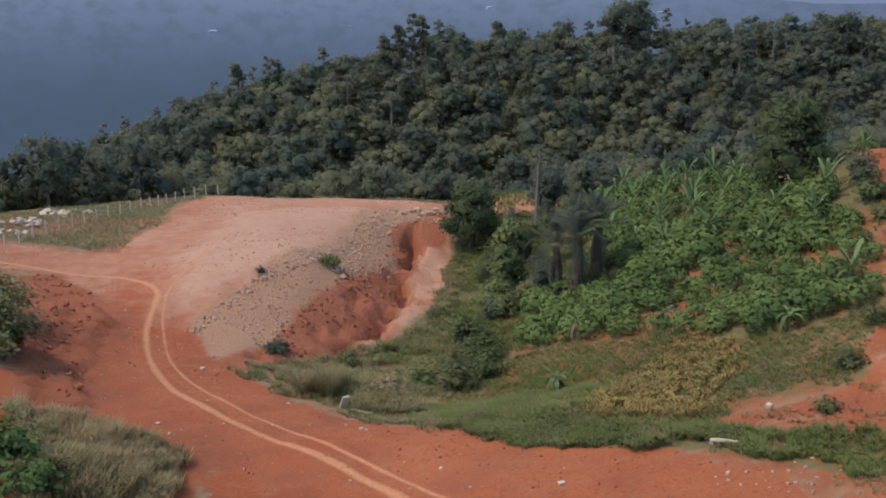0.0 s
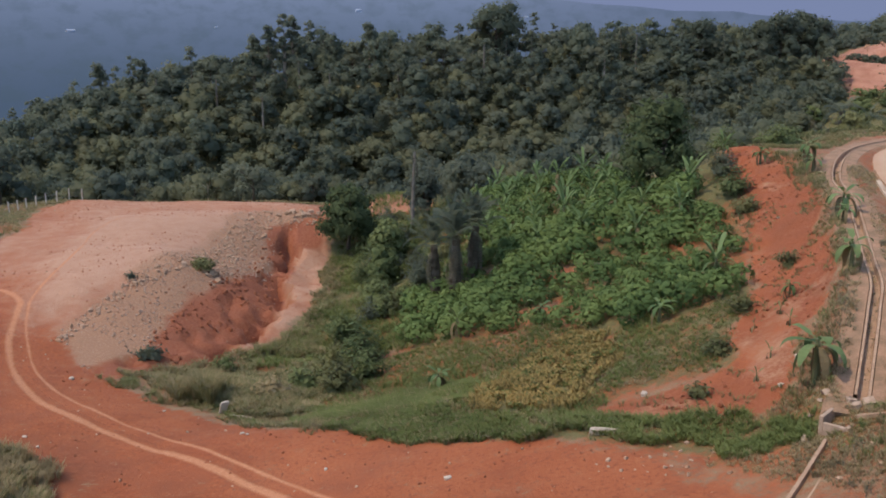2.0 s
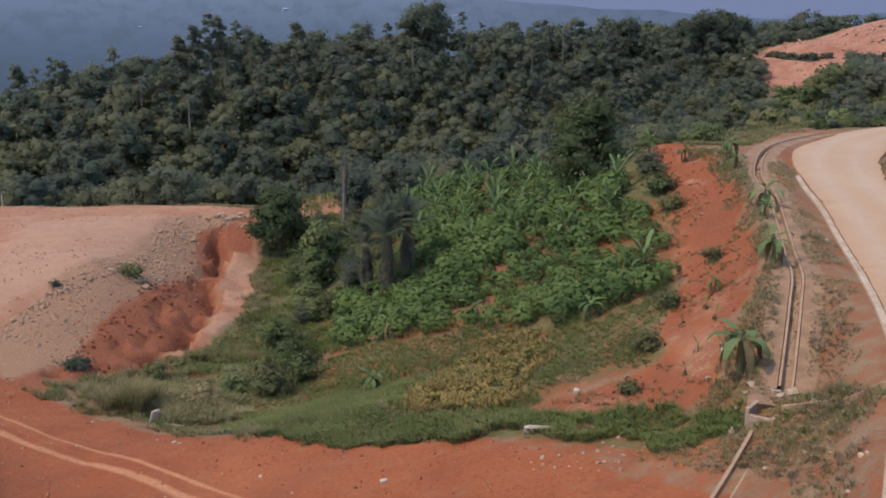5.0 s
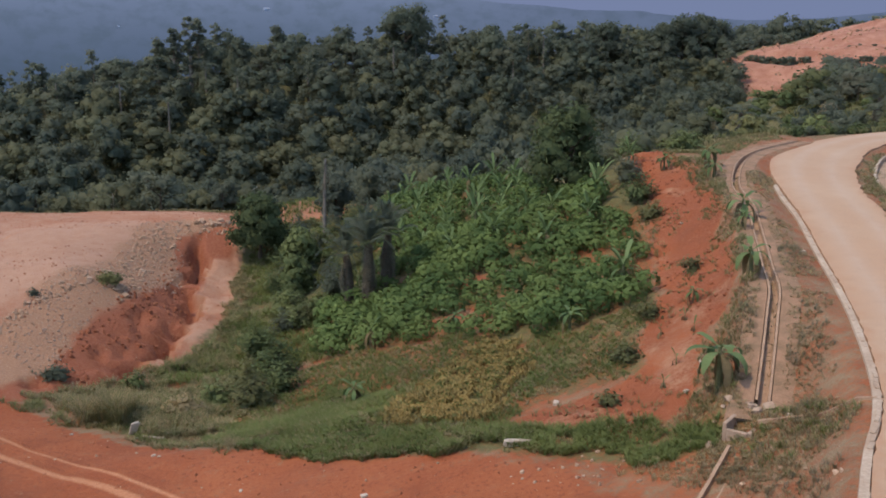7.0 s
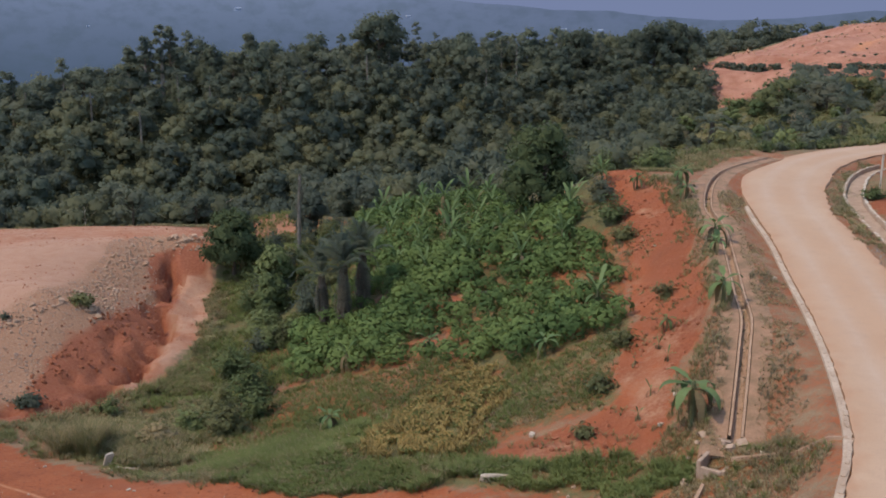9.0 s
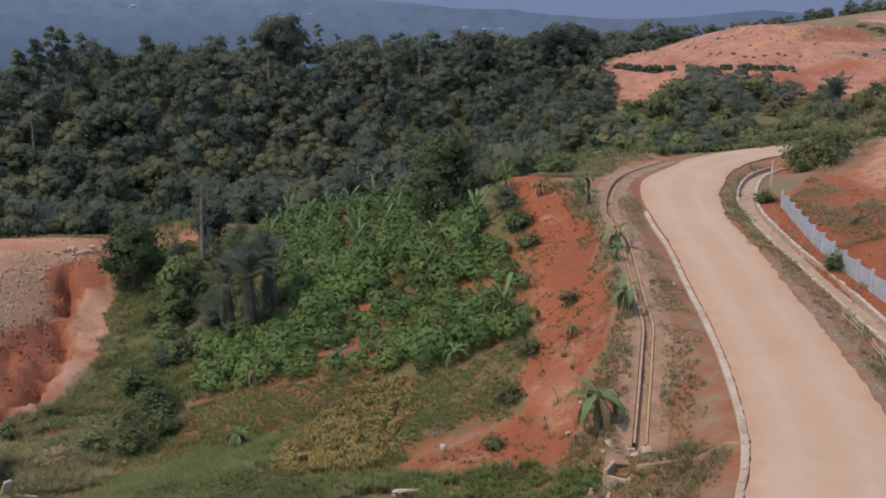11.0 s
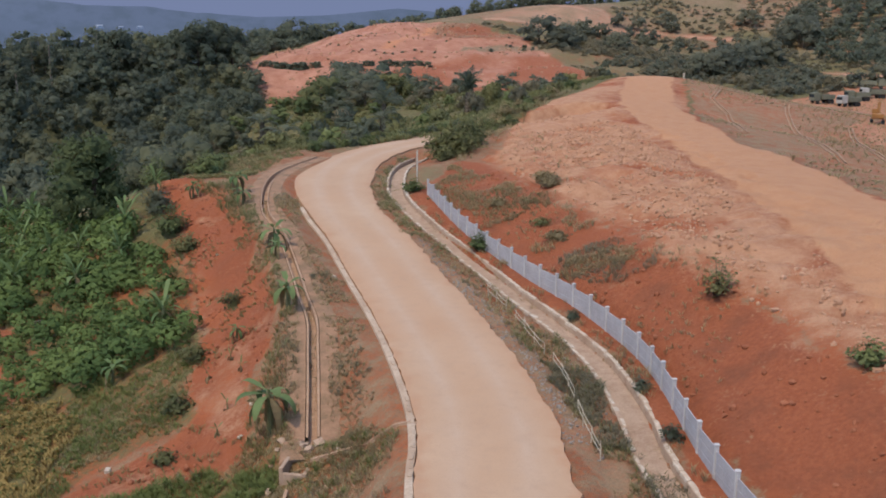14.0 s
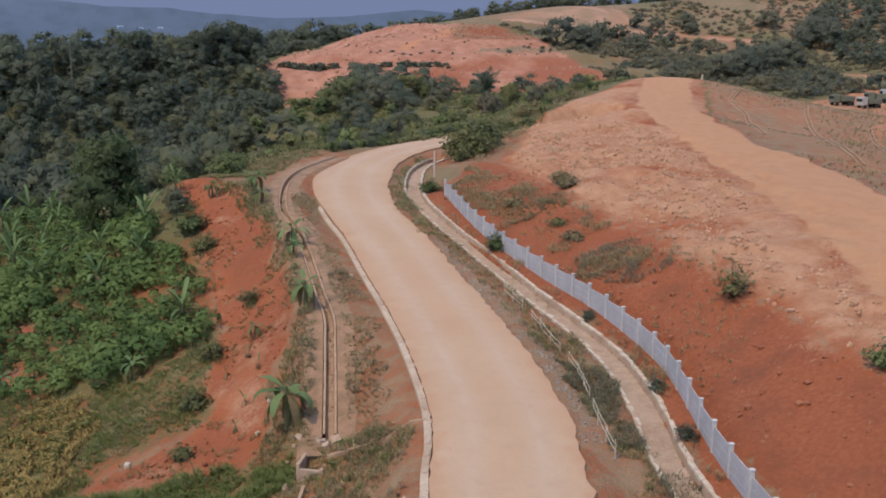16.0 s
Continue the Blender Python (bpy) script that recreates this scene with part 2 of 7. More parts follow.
MOUND = [(64, 67, 16.6), (54, 49, 16.8), (46.5, 35.5, 16.2), (43.5, 27.5, 16.0), (38, 20, 15.2), (33, 13, 14.5), (93, 91, 18), (111, 101, 18.9),
         (144, 116, 20.6), (149, 110, 20.5), (100, 82, 18.6), (70, 48, 17.3), (56, 31, 16.8), (43, 17, 16.2), (109, 80, 18.4),
         (80, 51, 17.2), (72, 39, 17.0), (62, 28, 17.0), (88, 104, 15.6), (40, 0, 16)]
EAST = [(118, 76, 16), (98, 50, 16), (173, 99, 14.5), (91, 42, 15.4), (194, 93, 12.5), (212, 112, 13), (239, 164, 20), (264, 143, 18.5),
        (368, 202, 39), (307, 224, 33), (388, 185, 41), (180, 40, 13), (300, 60, 22)]
RED_HILL = [(108, 174, 15), (132, 170, 16), (150, 154, 16), (166, 151, 16), (125, 211, 19), (149, 188, 20.5), (180, 173, 21), (146, 221, 25),
            (165, 207, 25.5), (189, 193, 25.5), (183, 250, 30.5), (202, 242, 31), (266, 243, 37), (245, 250, 35), (269, 224, 28),
            (126, 236, 20.5), (140, 246, 22), (155, 252, 23.5), (168, 262, 25), (134, 224, 22.5)]
FAR_CREST = [(208, 240, 31.2), (270, 312, 30), (226, 241, 32.4), (291, 310, 31), (257, 245, 35.8), (326, 310, 34), (275, 248, 38), (346, 311, 36),
             (312, 251, 40), (386, 310, 38.5), (341, 245, 42.2), (362, 232, 43.2), (442, 284, 41.5), (382, 218, 43.8), (401, 204, 43.8), (486, 247, 42), (412, 193, 43.6)]
SCRUB = [(88, 121, 13), (99, 113, 14.5), (61, 92, 15.6), (75, 140, 8), (110, 188, 9.5), (70, 100, 14.8), (50, 120, 7), (120, 135, 15)]
FOREST = [(-30, 140, -3), (-8, 146, -5), (15, 152, -5), (40, 145, 0), (-30, 175, 1), (3, 180, 1), (35, 180, 3), (70, 175, 6), (-73, 202, -3),
          (-52, 208, 6.0), (-28, 213, 12.6), (-4, 215, 17.6), (26, 213, 19.0), (56, 208, 19.4), (90, 218, 20.8), (114, 228, 21.6), (-75, 150, -6),
          (-110, 190, -14), (40, 255, 12), (-20, 260, 4), (100, 280, 18), (-60, 125, 2)]


def smooth(a, b, x):
    t = np.clip((x - a) / (b - a), 0, 1)
    return t * t * (3 - 2 * t)


TABLE = np.random.RandomState(4).rand(256, 256)


def wave(x, y):
    """Smooth noise, -1 to 1, one bump a metre."""
    i, j = np.floor(x).astype(int), np.floor(y).astype(int)
    u, v = x - i, y - j
    u, v = u * u * (3 - 2 * u), v * v * (3 - 2 * v)
    a, b, c, d = TABLE[i & 255, j & 255], TABLE[(i + 1) & 255, j & 255], TABLE[i & 255, (j + 1) & 255], TABLE[(i + 1) & 255, (j + 1) & 255]
    return 2 * ((a * (1 - u) + b * u) * (1 - v) + (c * (1 - u) + d * u) * v) - 1


def fbm(x, y, size, octaves=3):
    return sum(wave(x / size * 2 ** k + 17 * k, y / size * 2 ** k - 9 * k) / 2 ** k for k in range(octaves))


def spline(points, step):
    """A smooth line through the points, cut into even steps."""
    p = np.array(points, float)
    p = np.vstack([2 * p[0] - p[1], p, 2 * p[-1] - p[-2]])
    t = np.linspace(0, 1, 40, endpoint=False)[:, None]
    run = [0.5 * (2 * b + (c - a) * t + (2 * a - 5 * b + 4 * c - d) * t ** 2 + (3 * b - a - 3 * c + d) * t ** 3)
           for a, b, c, d in zip(p, p[1:], p[2:], p[3:])]
    q = np.vstack(run + [p[-2:-1]])
    s = np.r_[0, np.cumsum(np.linalg.norm(np.diff(q, axis=0), axis=1))]
    at = np.linspace(0, s[-1], max(2, int(round(s[-1] / step)) + 1))
    return np.stack([np.interp(at, s, q[:, k]) for k in range(q.shape[1])], 1)


def away(x, y, line):
    """Distance from a line, and the height of the line there."""
    best, high = np.full(x.shape, 1e9), np.zeros(x.shape)
    for a, b in zip(line, line[1:]):
        d = b - a
        t = np.clip(((x - a[0]) * d[0] + (y - a[1]) * d[1]) / (d[0] ** 2 + d[1] ** 2), 0, 1)
        r = np.hypot(x - a[0] - t * d[0], y - a[1] - t * d[1])
        near = r < best
        best[near], high[near] = r[near], (a[2] + t * d[2])[near]
    return best, high


def inside(x, y, ring):
    """1 inside a ring of corners, 0 outside."""
    hit = np.zeros(np.shape(x), bool)
    for (ax, ay), (bx, by) in zip(ring, ring[1:] + ring[:1]):
        if ay != by:
            hit ^= ((ay > y) != (by > y)) & (x < (bx - ax) * (y - ay) / (by - ay) + ax)
    return hit


ROAD = [(11, 10, 11.3), (17.5, 17.5, 11.8), (22.7, 24.1, 12.05), (24.8, 26.5, 12.2), (26.8, 29.2, 12.3), (28.8, 32.5, 12.5), (31.2, 36.8, 12.7),
        (33.5, 41.4, 13.0), (36.6, 48, 13.4), (39.8, 55, 14.05), (42.4, 61.6, 14.7), (45.9, 68.4, 15.15), (50.3, 74.6, 15.45),
        (55.9, 80.1, 15.7), (63.3, 84.8, 15.95), (73, 88, 16.1), (86, 90, 16.3), (100, 89, 16.4)]
DRAIN_LEFT = [(22.1, 35.4, 10.3), (23.3, 37.2, 10.8), (24.7, 39.3, 11.6), (26.2, 41.6, 12.3), (27.6, 43.8, 12.9), (29.4, 47.5, 13.2),
              (31.8, 52.3, 13.6), (35, 59.2, 14.5), (36.8, 64.2, 15.0), (40.9, 71.2, 15.4), (45, 76.7, 15.6), (49.2, 80.6, 15.7), (55.2, 84.8, 15.8)]
DRAIN_RIGHT = [(24, 14, 11.4), (29.1, 21.6, 11.8), (32, 25, 12.0), (34.6, 28.5, 12.15), (36.3, 31.3, 12.3), (38.1, 35.5, 12.55), (40.4, 41.5, 12.9),
               (43.5, 49, 13.35), (46.7, 57.5, 14.1), (50.3, 65.2, 14.8), (55.4, 71.9, 15.15), (59.6, 76, 15.35), (63.7, 78.6, 15.5)]
ROAD_LINE, DRAIN_LEFT_LINE, DRAIN_RIGHT_LINE = spline(ROAD, 1.0), spline(DRAIN_LEFT, 0.8), spline(DRAIN_RIGHT, 0.8)
FENCE_LINE = spline([(22.5, 9, 11.4), (27.4, 16.3, 11.8), (30.5, 20.6, 12.0), (34.1, 24.9, 12.3), (36.8, 28.4, 12.4), (39.1, 32.7, 12.6),
                     (40.8, 36.9, 12.9), (42.2, 41.2, 13.1), (43.7, 45.4, 13.4), (45.3, 49.6, 13.7), (47.8, 55.2, 14.2), (52.3, 64, 15.0)], 0.25)

KNOTS = np.array(VALLEY + DIRT + BANK + PAD + TOE + CASSAVA + SCARP + ROADSIDE + MOUND + EAST + RED_HILL + FAR_CREST + SCRUB + FOREST, float)


def bend(r2):
    return 0.5 * r2 * np.log(r2 + 1e-9)


def solve_sheet():
    """Weights of the thin bent sheet through all the knots."""
    p = KNOTS[:, :2] / 50
    n = len(p)
    k = bend(((p[:, None] - p[None]) ** 2).sum(2)) + 2e-3 * np.eye(n)
    q = np.c_[np.ones(n), p]
    a = np.block([[k, q], [q.T, np.zeros((3, 3))]])
    return np.linalg.solve(a, np.r_[KNOTS[:, 2], 0, 0, 0])


SHEET = solve_sheet()


def height(x, y, detail=True):
    """The ground's height, for arrays of places."""
    x, y = np.asarray(x, float).ravel(), np.asarray(y, float).ravel()
    px, py = np.clip(x, -180, 420) / 50, np.clip(y, -40, 320) / 50
    h = SHEET[-3] + SHEET[-2] * px + SHEET[-1] * py
    for (kx, ky, _), w in zip(KNOTS, SHEET):
        h = h + w * bend((px - kx / 50) ** 2 + (py - ky / 50) ** 2)
    # beyond the knots the land sinks to the wide valley ahead, and runs on level to the east
    out = smooth(0, 260, np.maximum(np.maximum(-120 - x, x - 380), np.maximum(-30 - y, y - 265)))
    east = smooth(0.45, 0.75, x / np.maximum(np.hypot(x, y), 1))
    h = h * (1 - out) + out * (east * 30 + (1 - east) * -110)
    if detail:
        near = 1 - smooth(95, 165, np.hypot(x, y))
        h = h + near * 0.16 * fbm(x, y, 5.0, 3)
        # broken ground on the mound, rills in the gully wall and the cutting
        h = h + near * (0.3 * fbm(x + 5, y + 31, 3.2, 3) - 0.34 * np.abs(fbm(x + 50, y, 2.0, 3))) * inside(x, y, [(33, 8), (44, 26), (52, 46), (64, 70), (95, 95), (112, 100), (84, 60), (66, 40), (50, 12)])
        h = h - near * 0.8 * np.abs(fbm(x, y * 0.5, 1.7, 3)) * inside(x, y, [(-3.4, 110), (-2.6, 110), (-3.4, 92), (-5, 81), (-7, 75), (-10, 70.5), (-14.5, 68.5), (-14, 72), (-10.6, 76), (-9, 81), (-7, 88), (-5.6, 95)])
        h = h - near * 0.22 * np.abs(fbm(x * 0.5 + y * 0.3, y * 0.5 - x * 0.3, 1.2, 3)) * inside(x, y, [(36, 83), (31, 66), (25, 52), (20, 43), (18, 40), (22, 41), (26, 45), (32, 57), (38, 75)])
        # terraces on the red hill
        hill = inside(x, y, [(100, 170), (168, 140), (215, 175), (215, 250), (120, 262)])
        step = np.round(h / 4.0) * 4.0
        h = np.where(hill, h * 0.3 + 0.7 * (step + 2.0 * np.clip((h - step) / 2.0, -1, 1) ** 3) + 0.4 * fbm(x, y, 7, 3) - 0.7 * np.abs(fbm(x + 7, y, 4.5, 2)), h)
        sel = (x > 0) & (x < 110) & (y > 0) & (y < 110)
        if sel.any():
            u, v = x[sel], y[sel]
            g = h[sel]
            d, z = away(u, v, ROAD_LINE)
            w = 1 - smooth(3.3, 5.2, d)
            g = g * (1 - w) + (z - 0.16) * w
            for line, deep in ((DRAIN_LEFT_LINE, 0.42), (DRAIN_RIGHT_LINE, 0.55)):
                d, z = away(u, v, line)
                w = 1 - smooth(1.2, 2.4, d)
                g = g * (1 - w) + z * w
                g = np.where(d < 0.75, z - deep, g)
            d, z = away(u, v, FENCE_LINE[::4])
            w = 1 - smooth(0.5, 1.3, d)
            g = g * (1 - w) + z * w
            h[sel] = g
        # the gully cut under the gravel heap
        d, z = away(x, y, np.array([(-8.6, 72.5, 0), (-6.7, 76.5, 0), (-5.8, 80.3, 0), (-3.9, 84.7, 0), (-3.4, 92, 0), (-3.3, 98.7, 0), (-2.8, 107, 0)], float))
        h = h - 1.5 * (1 - smooth(0.25, 0.7, d + 0.9 * fbm(x, y, 1.6, 3)))
        h = h + near * 0.3 * fbm(x + 3, y, 2.4, 3) * inside(x, y, [(-3, 107), (2.4, 108), (2.4, 96.5), (0.8, 86), (-2.4, 79), (-6, 73), (-8, 72), (-6.5, 77), (-3.6, 85), (-3.3, 98.2)])
        # broken ledges along the foot of the earth bank
        u, v = x + 0.9 * fbm(x, y, 2.6, 3), y + 0.9 * fbm(x + 9, y, 2.6, 3)
        h = h + 0.5 * inside(u, v, [(-31, 74.5), (-26.6, 73), (-24.4, 70), (-24.1, 67.3), (-24.6, 63), (-22.2, 57.9), (-20.8, 52.8), (-18.8, 48), (-13, 44.5), (-15, 40), (-40, 44), (-44, 70)])
        h = h + 0.45 * inside(u, v, [(-34, 73), (-27.6, 71), (-26, 66), (-26, 60), (-24, 56), (-22.8, 52), (-21, 46), (-40, 44), (-44, 70)])
    return h


def ground(x, y):
    return float(height([x], [y])[0])
# ---- building blocks ----
def mesh_of(name, verts, faces, mat, flat=True):
    """A mesh from arrays of places and of equal-sided faces."""
    verts, faces = np.asarray(verts, np.float32), np.asarray(faces, np.int32)
    me = bpy.data.meshes.new(name)
    me.vertices.add(len(verts))
    me.vertices.foreach_set("co", verts.ravel())
    me.loops.add(faces.size)
    me.loops.foreach_set("vertex_index", faces.ravel())
    me.polygons.add(len(faces))
    me.polygons.foreach_set("loop_start", np.arange(0, faces.size, faces.shape[1], dtype=np.int32))
    me.polygons.foreach_set("use_smooth", np.full(len(faces), not flat))
    me.update(calc_edges=True)
    me.materials.append(mat)
    return me


def piece(name, me, parent=None, m=None, label=""):
    ob = new(name, me)
    ob.parent = parent
    if m is not None:
        ob.matrix_basis = m
    return tagged(ob, label) if label else ob


def part(name, bm, mat, parent, label=""):
    me = bpy.data.meshes.new(name)
    bm.to_mesh(me)
    bm.free()
    me.materials.append(mat)
    return piece(name, me, parent, None, label)


def thing(name, label, category, m=None, group="", kind=""):
    ob = new(name)
    ob.empty_display_size = 0.2
    if m is not None:
        ob.matrix_basis = m
    return tagged(ob, label, category, group, kind)


def box(bm, size, m, bevel=0.0):
    made = bmesh.ops.create_cube(bm, size=1.0, matrix=m @ Matrix.Diagonal((*size, 1)))["verts"]
    if bevel:
        edges = list({e for v in made for e in v.link_edges})
        bmesh.ops.bevel(bm, geom=edges, offset=bevel, segments=1, affect="EDGES")


def tube(bm, points, radii, sides=6):
    """A tapered round stick through points."""
    rings = []
    for k, (p, r) in enumerate(zip(points, radii)):
        p = Vector(p)
        d = Vector(points[min(k + 1, len(points) - 1)]) - Vector(points[max(k - 1, 0)])
        q = d.to_track_quat("Z", "Y")
        rings.append([bm.verts.new(p + q @ Vector((r * math.cos(a), r * math.sin(a), 0))) for a in np.linspace(0, 2 * math.pi, sides, endpoint=False)])
    for a, b in zip(rings, rings[1:]):
        for k in range(sides):
            bm.faces.new((a[k], a[(k + 1) % sides], b[(k + 1) % sides], b[k]))
    bm.faces.new(rings[-1])
    bm.faces.new(rings[0][::-1])


def unit(v):
    return v / np.maximum(np.linalg.norm(v, axis=-1, keepdims=True), 1e-9)


def leaves(rng, at, facing, size, long=1.6, loose=0.6):
    """Small folded four-cornered leaves at places, facing roughly outward: places and faces."""
    n = len(at)
    face = unit(facing + loose * rng.normal(size=(n, 3)))
    side = unit(np.cross(face, rng.normal(size=(n, 3))))
    up = np.cross(face, side)
    s = (size * rng.uniform(0.6, 1.35, n))[:, None]
    a, b = side * s * 0.5, up * s * 0.5 * long
    v = np.stack([at - b, at + a + face * s * 0.12, at + b, at - a + face * s * 0.12], 1).reshape(-1, 3)
    return v, np.arange(4 * n).reshape(-1, 4)


def joined(runs):
    """Several (places, faces) as one."""
    v, f, k = [], [], 0
    for a, b in runs:
        v.append(a)
        f.append(b + k)
        k += len(a)
    return np.vstack(v), np.vstack(f)


def strip(line, offsets, heights):
    """A ribbon along a line: at every step a row of places, set off to its right by offsets and up by heights. Places, faces."""
    d = np.gradient(line[:, :2], axis=0)
    d = unit(d)
    right = np.c_[d[:, 1], -d[:, 0]]
    o, h = np.asarray(offsets, float), np.asarray(heights, float)
    if o.ndim == 1:
        o, h = np.tile(o, (len(line), 1)), np.tile(h, (len(line), 1))
    v = np.concatenate([line[:, None, :2] + right[:, None] * o[..., None], (line[:, 2:3] + h)[..., None]], 2)
    n, k = o.shape
    i = np.arange(n * k).reshape(n, k)
    f = np.stack([i[:-1, :-1], i[:-1, 1:], i[1:, 1:], i[1:, :-1]], -1).reshape(-1, 4)
    return v.reshape(-1, 3), f


# ---- ground ----
def steps(lo, hi, fine, mid_lo, mid_hi, far_lo, far_hi):
    """Even steps from lo to hi, then ever wider ones."""
    mid = list(np.arange(lo, hi, fine))
    for way, end in ((1, far_hi), (-1, far_lo)):
        p, s = (mid[-1] if way > 0 else mid[0]), fine
        run = []
        while (end - p) * way > 0:
            s = min(s * 1.08, 2.2 if mid_lo < p < mid_hi else s * 1.08, 160)
            p += way * s
            run.append(p)
        mid = mid + run if way > 0 else run[::-1] + mid
    return np.array(mid)


BARE = [(17, 0), (-10, 0), (-9, 38), (-12, 44.7), (-14, 47), (-19.7, 52), (-22, 57), (-24, 63), (-26, 72), (-28, 78), (-34, 84), (-60, 87), (-60, 91),
        (-31, 92), (-29.5, 103), (-31, 117), (-28.6, 123.5), (-20, 123), (-12.7, 122.5), (-5, 122.5), (2, 121), (1.5, 108), (0.8, 92), (-2.8, 82),
        (-6, 74), (-9, 71), (-11, 68), (-14.5, 65), (-10, 59.5), (-5.7, 56.2), (-2.6, 52.4), (1.5, 48.5), (6, 43.8), (10.7, 41), (14, 38), (14.5, 34), (16, 30)]
PALE = [(-20.5, 72), (-17.8, 79), (-15.5, 84.5), (-12, 89), (-9.2, 106), (-8, 111), (-12, 113), (-20.5, 108), (-21.8, 91), (-22.2, 80)]
RUT_A = [(6.5, 29, 0), (2.2, 36, 0), (-1.9, 41.7, 0), (-5.2, 46.5, 0), (-8.8, 50.5, 0), (-12.5, 53.9, 0), (-15.1, 56.2, 0), (-17.4, 59.0, 0), (-19.4, 62.6, 0), (-21.3, 67.5, 0), (-22.6, 72.7, 0), (-23.1, 76.1, 0), (-23.6, 78.9, 0), (-25.6, 81.7, 0), (-29.1, 84.0, 0), (-34.3, 85, 0), (-40, 86, 0)]
RUT_B = [(8.3, 29.5, 0), (4.0, 35.6, 0), (-0.3, 41.3, 0), (-2.8, 45.0, 0), (-5.6, 48.7, 0), (-9.3, 53.2, 0), (-13.2, 56.7, 0), (-16.5, 60.6, 0), (-18.8, 64.6, 0), (-20.5, 69.3, 0), (-21.9, 74.0, 0), (-22.5, 77.2, 0), (-22.8, 79.6, 0), (-22.4, 84, 0), (-21.9, 90.3, 0), (-21.9, 98.5, 0), (-20.6, 106, 0), (-17.1, 111.5, 0)]
GRAVEL = [(-19.5, 73.6), (-17.3, 78.2), (-16.0, 81.6), (-15.1, 85.3), (-12.8, 90.5), (-9.7, 104.2), (-9.3, 111.4), (-5.1, 113.9), (0.2, 113.8), (-1.1, 111.4), (-4.9, 108.5), (-4.4, 103.8), (-4.5, 96.9), (-7.4, 90.3), (-9.1, 85.3), (-10.8, 82.3), (-11.7, 78.3), (-12.3, 74.0), (-14.4, 69.7), (-16.2, 66.5), (-18.1, 69.4)]
CASSAVA_GAPS = [(19.3, 73.2, 1.2), (17.2, 66.6, 1.3), (15.2, 67.8, 0.9), (14.9, 79.9, 0.8)]
RUSTY = [(46, 84), (54, 91), (62, 98), (72, 108), (66, 112), (58, 106), (50, 97), (44, 89)]
GULLY_FLOOR = [(-3, 107), (2.4, 108), (2.4, 96.5), (0.8, 86), (-2.4, 79), (-6, 73), (-8, 72), (-6.5, 77), (-3.6, 85), (-3.3, 98.2)]
GULLY = [(-4.9, 108.5), (0.2, 111.9), (0.8, 107.0), (-2.6, 105.9), (-3.0, 98.4), (-3.4, 86.4), (-6.2, 79.0), (-9.0, 71.5), (-11.9, 64.9), (-15.5, 66.5), (-14.5, 69), (-12.3, 74.0), (-11.7, 78.3), (-9.1, 85.3), (-4.5, 96.9)]
BANK_FOOT = [(-12, 38), (-12.6, 45), (-14.5, 47.6), (-19, 51), (-22, 55), (-28, 56), (-26, 42), (-18, 36)]
BANK_EARTH = [(-19.2, 49), (-20.2, 53), (-21.2, 57), (-21.4, 63), (-22.4, 69), (-24.2, 74), (-28.2, 79), (-34, 83.6), (-38, 80), (-33, 73), (-29.5, 66), (-27.5, 60), (-25, 55), (-22, 49)]
CUTTING = [(36, 83), (33.8, 74.8), (31.4, 66.5), (27.4, 57.4), (25.4, 52.4), (22.7, 48), (19.6, 43.2), (15.5, 44), (13.5, 44), (15.5, 41), (17.6, 39.6), (19.8, 38.5),
           (22, 41.4), (24.2, 44), (26.2, 45), (28.8, 50), (32, 57.4), (34.6, 64.2), (38.3, 74.7), (38.6, 80)]
VERGE = [(23.8, 36.5), (27.2, 41.5), (31.6, 50), (36.5, 61), (40, 66), (37.8, 63.8), (32.6, 52.8), (28.5, 44.6)]
RED_SLOPE = [(27, 9), (29.8, 17.2), (34.8, 25), (39, 32), (42.6, 41), (46, 50), (53, 64), (62.5, 71), (61.6, 66), (52.3, 48.6), (48.5, 39.5), (45.5, 33.7), (43.8, 30), (41.6, 25.9), (38.6, 21), (33, 12)]
MOUND_TOP = [(33, 10), (38.6, 20.5), (41.6, 25.4), (43.8, 29.5), (45.5, 33.2), (48.5, 39), (52.3, 48), (61.6, 65.5), (64, 69), (78, 80), (91, 92), (111, 103), (144, 118), (152, 110), (110, 78), (82, 50), (73, 38), (63, 26), (50, 8)]
HAUL = [(36, 8), (40.5, 18), (47, 24.8), (56.5, 34), (69.5, 47.2), (90, 69), (104.5, 86), (144, 117), (150, 110.5), (115, 84.5), (91, 59), (81, 45), (71.5, 36), (63, 28), (54, 14)]
FOREST_RING = [(-112, 100), (-64, 92), (-46, 112), (-35, 130), (-20, 130), (0, 129), (9, 146), (22, 122), (36, 114), (46, 108), (58, 116), (70, 140), (98, 172), (118, 204), (124, 222), (128, 236),
               (100, 240), (40, 234), (-30, 236), (-80, 228), (-112, 212)]
EAST_CUT = [(64, 26), (82, 49), (111, 78), (152, 109), (200, 118), (235, 112), (230, 84), (170, 70), (110, 34)]
HILL_BARE = [(112, 177), (131, 169), (148, 156), (166, 148), (183, 160), (190, 182), (205, 205), (214, 236), (200, 258), (180, 266), (146, 246), (121, 226), (117, 206)]
FAR_TERRACE = [(228, 246), (234, 236), (242, 230), (253, 226), (261, 224), (277, 227), (284, 240), (290, 247), (262, 258), (236, 256)]
HILL_CUT = [(141, 189), (149, 187), (156, 187), (166, 187), (174, 185), (182, 181), (189, 178), (196, 176), (188, 164), (175, 154), (162, 149), (150, 156), (142, 167), (139, 178)]
HILL_BROWN = [(175, 210), (195, 233), (210, 242), (228, 240), (238, 230), (222, 212), (202, 198), (186, 201)]
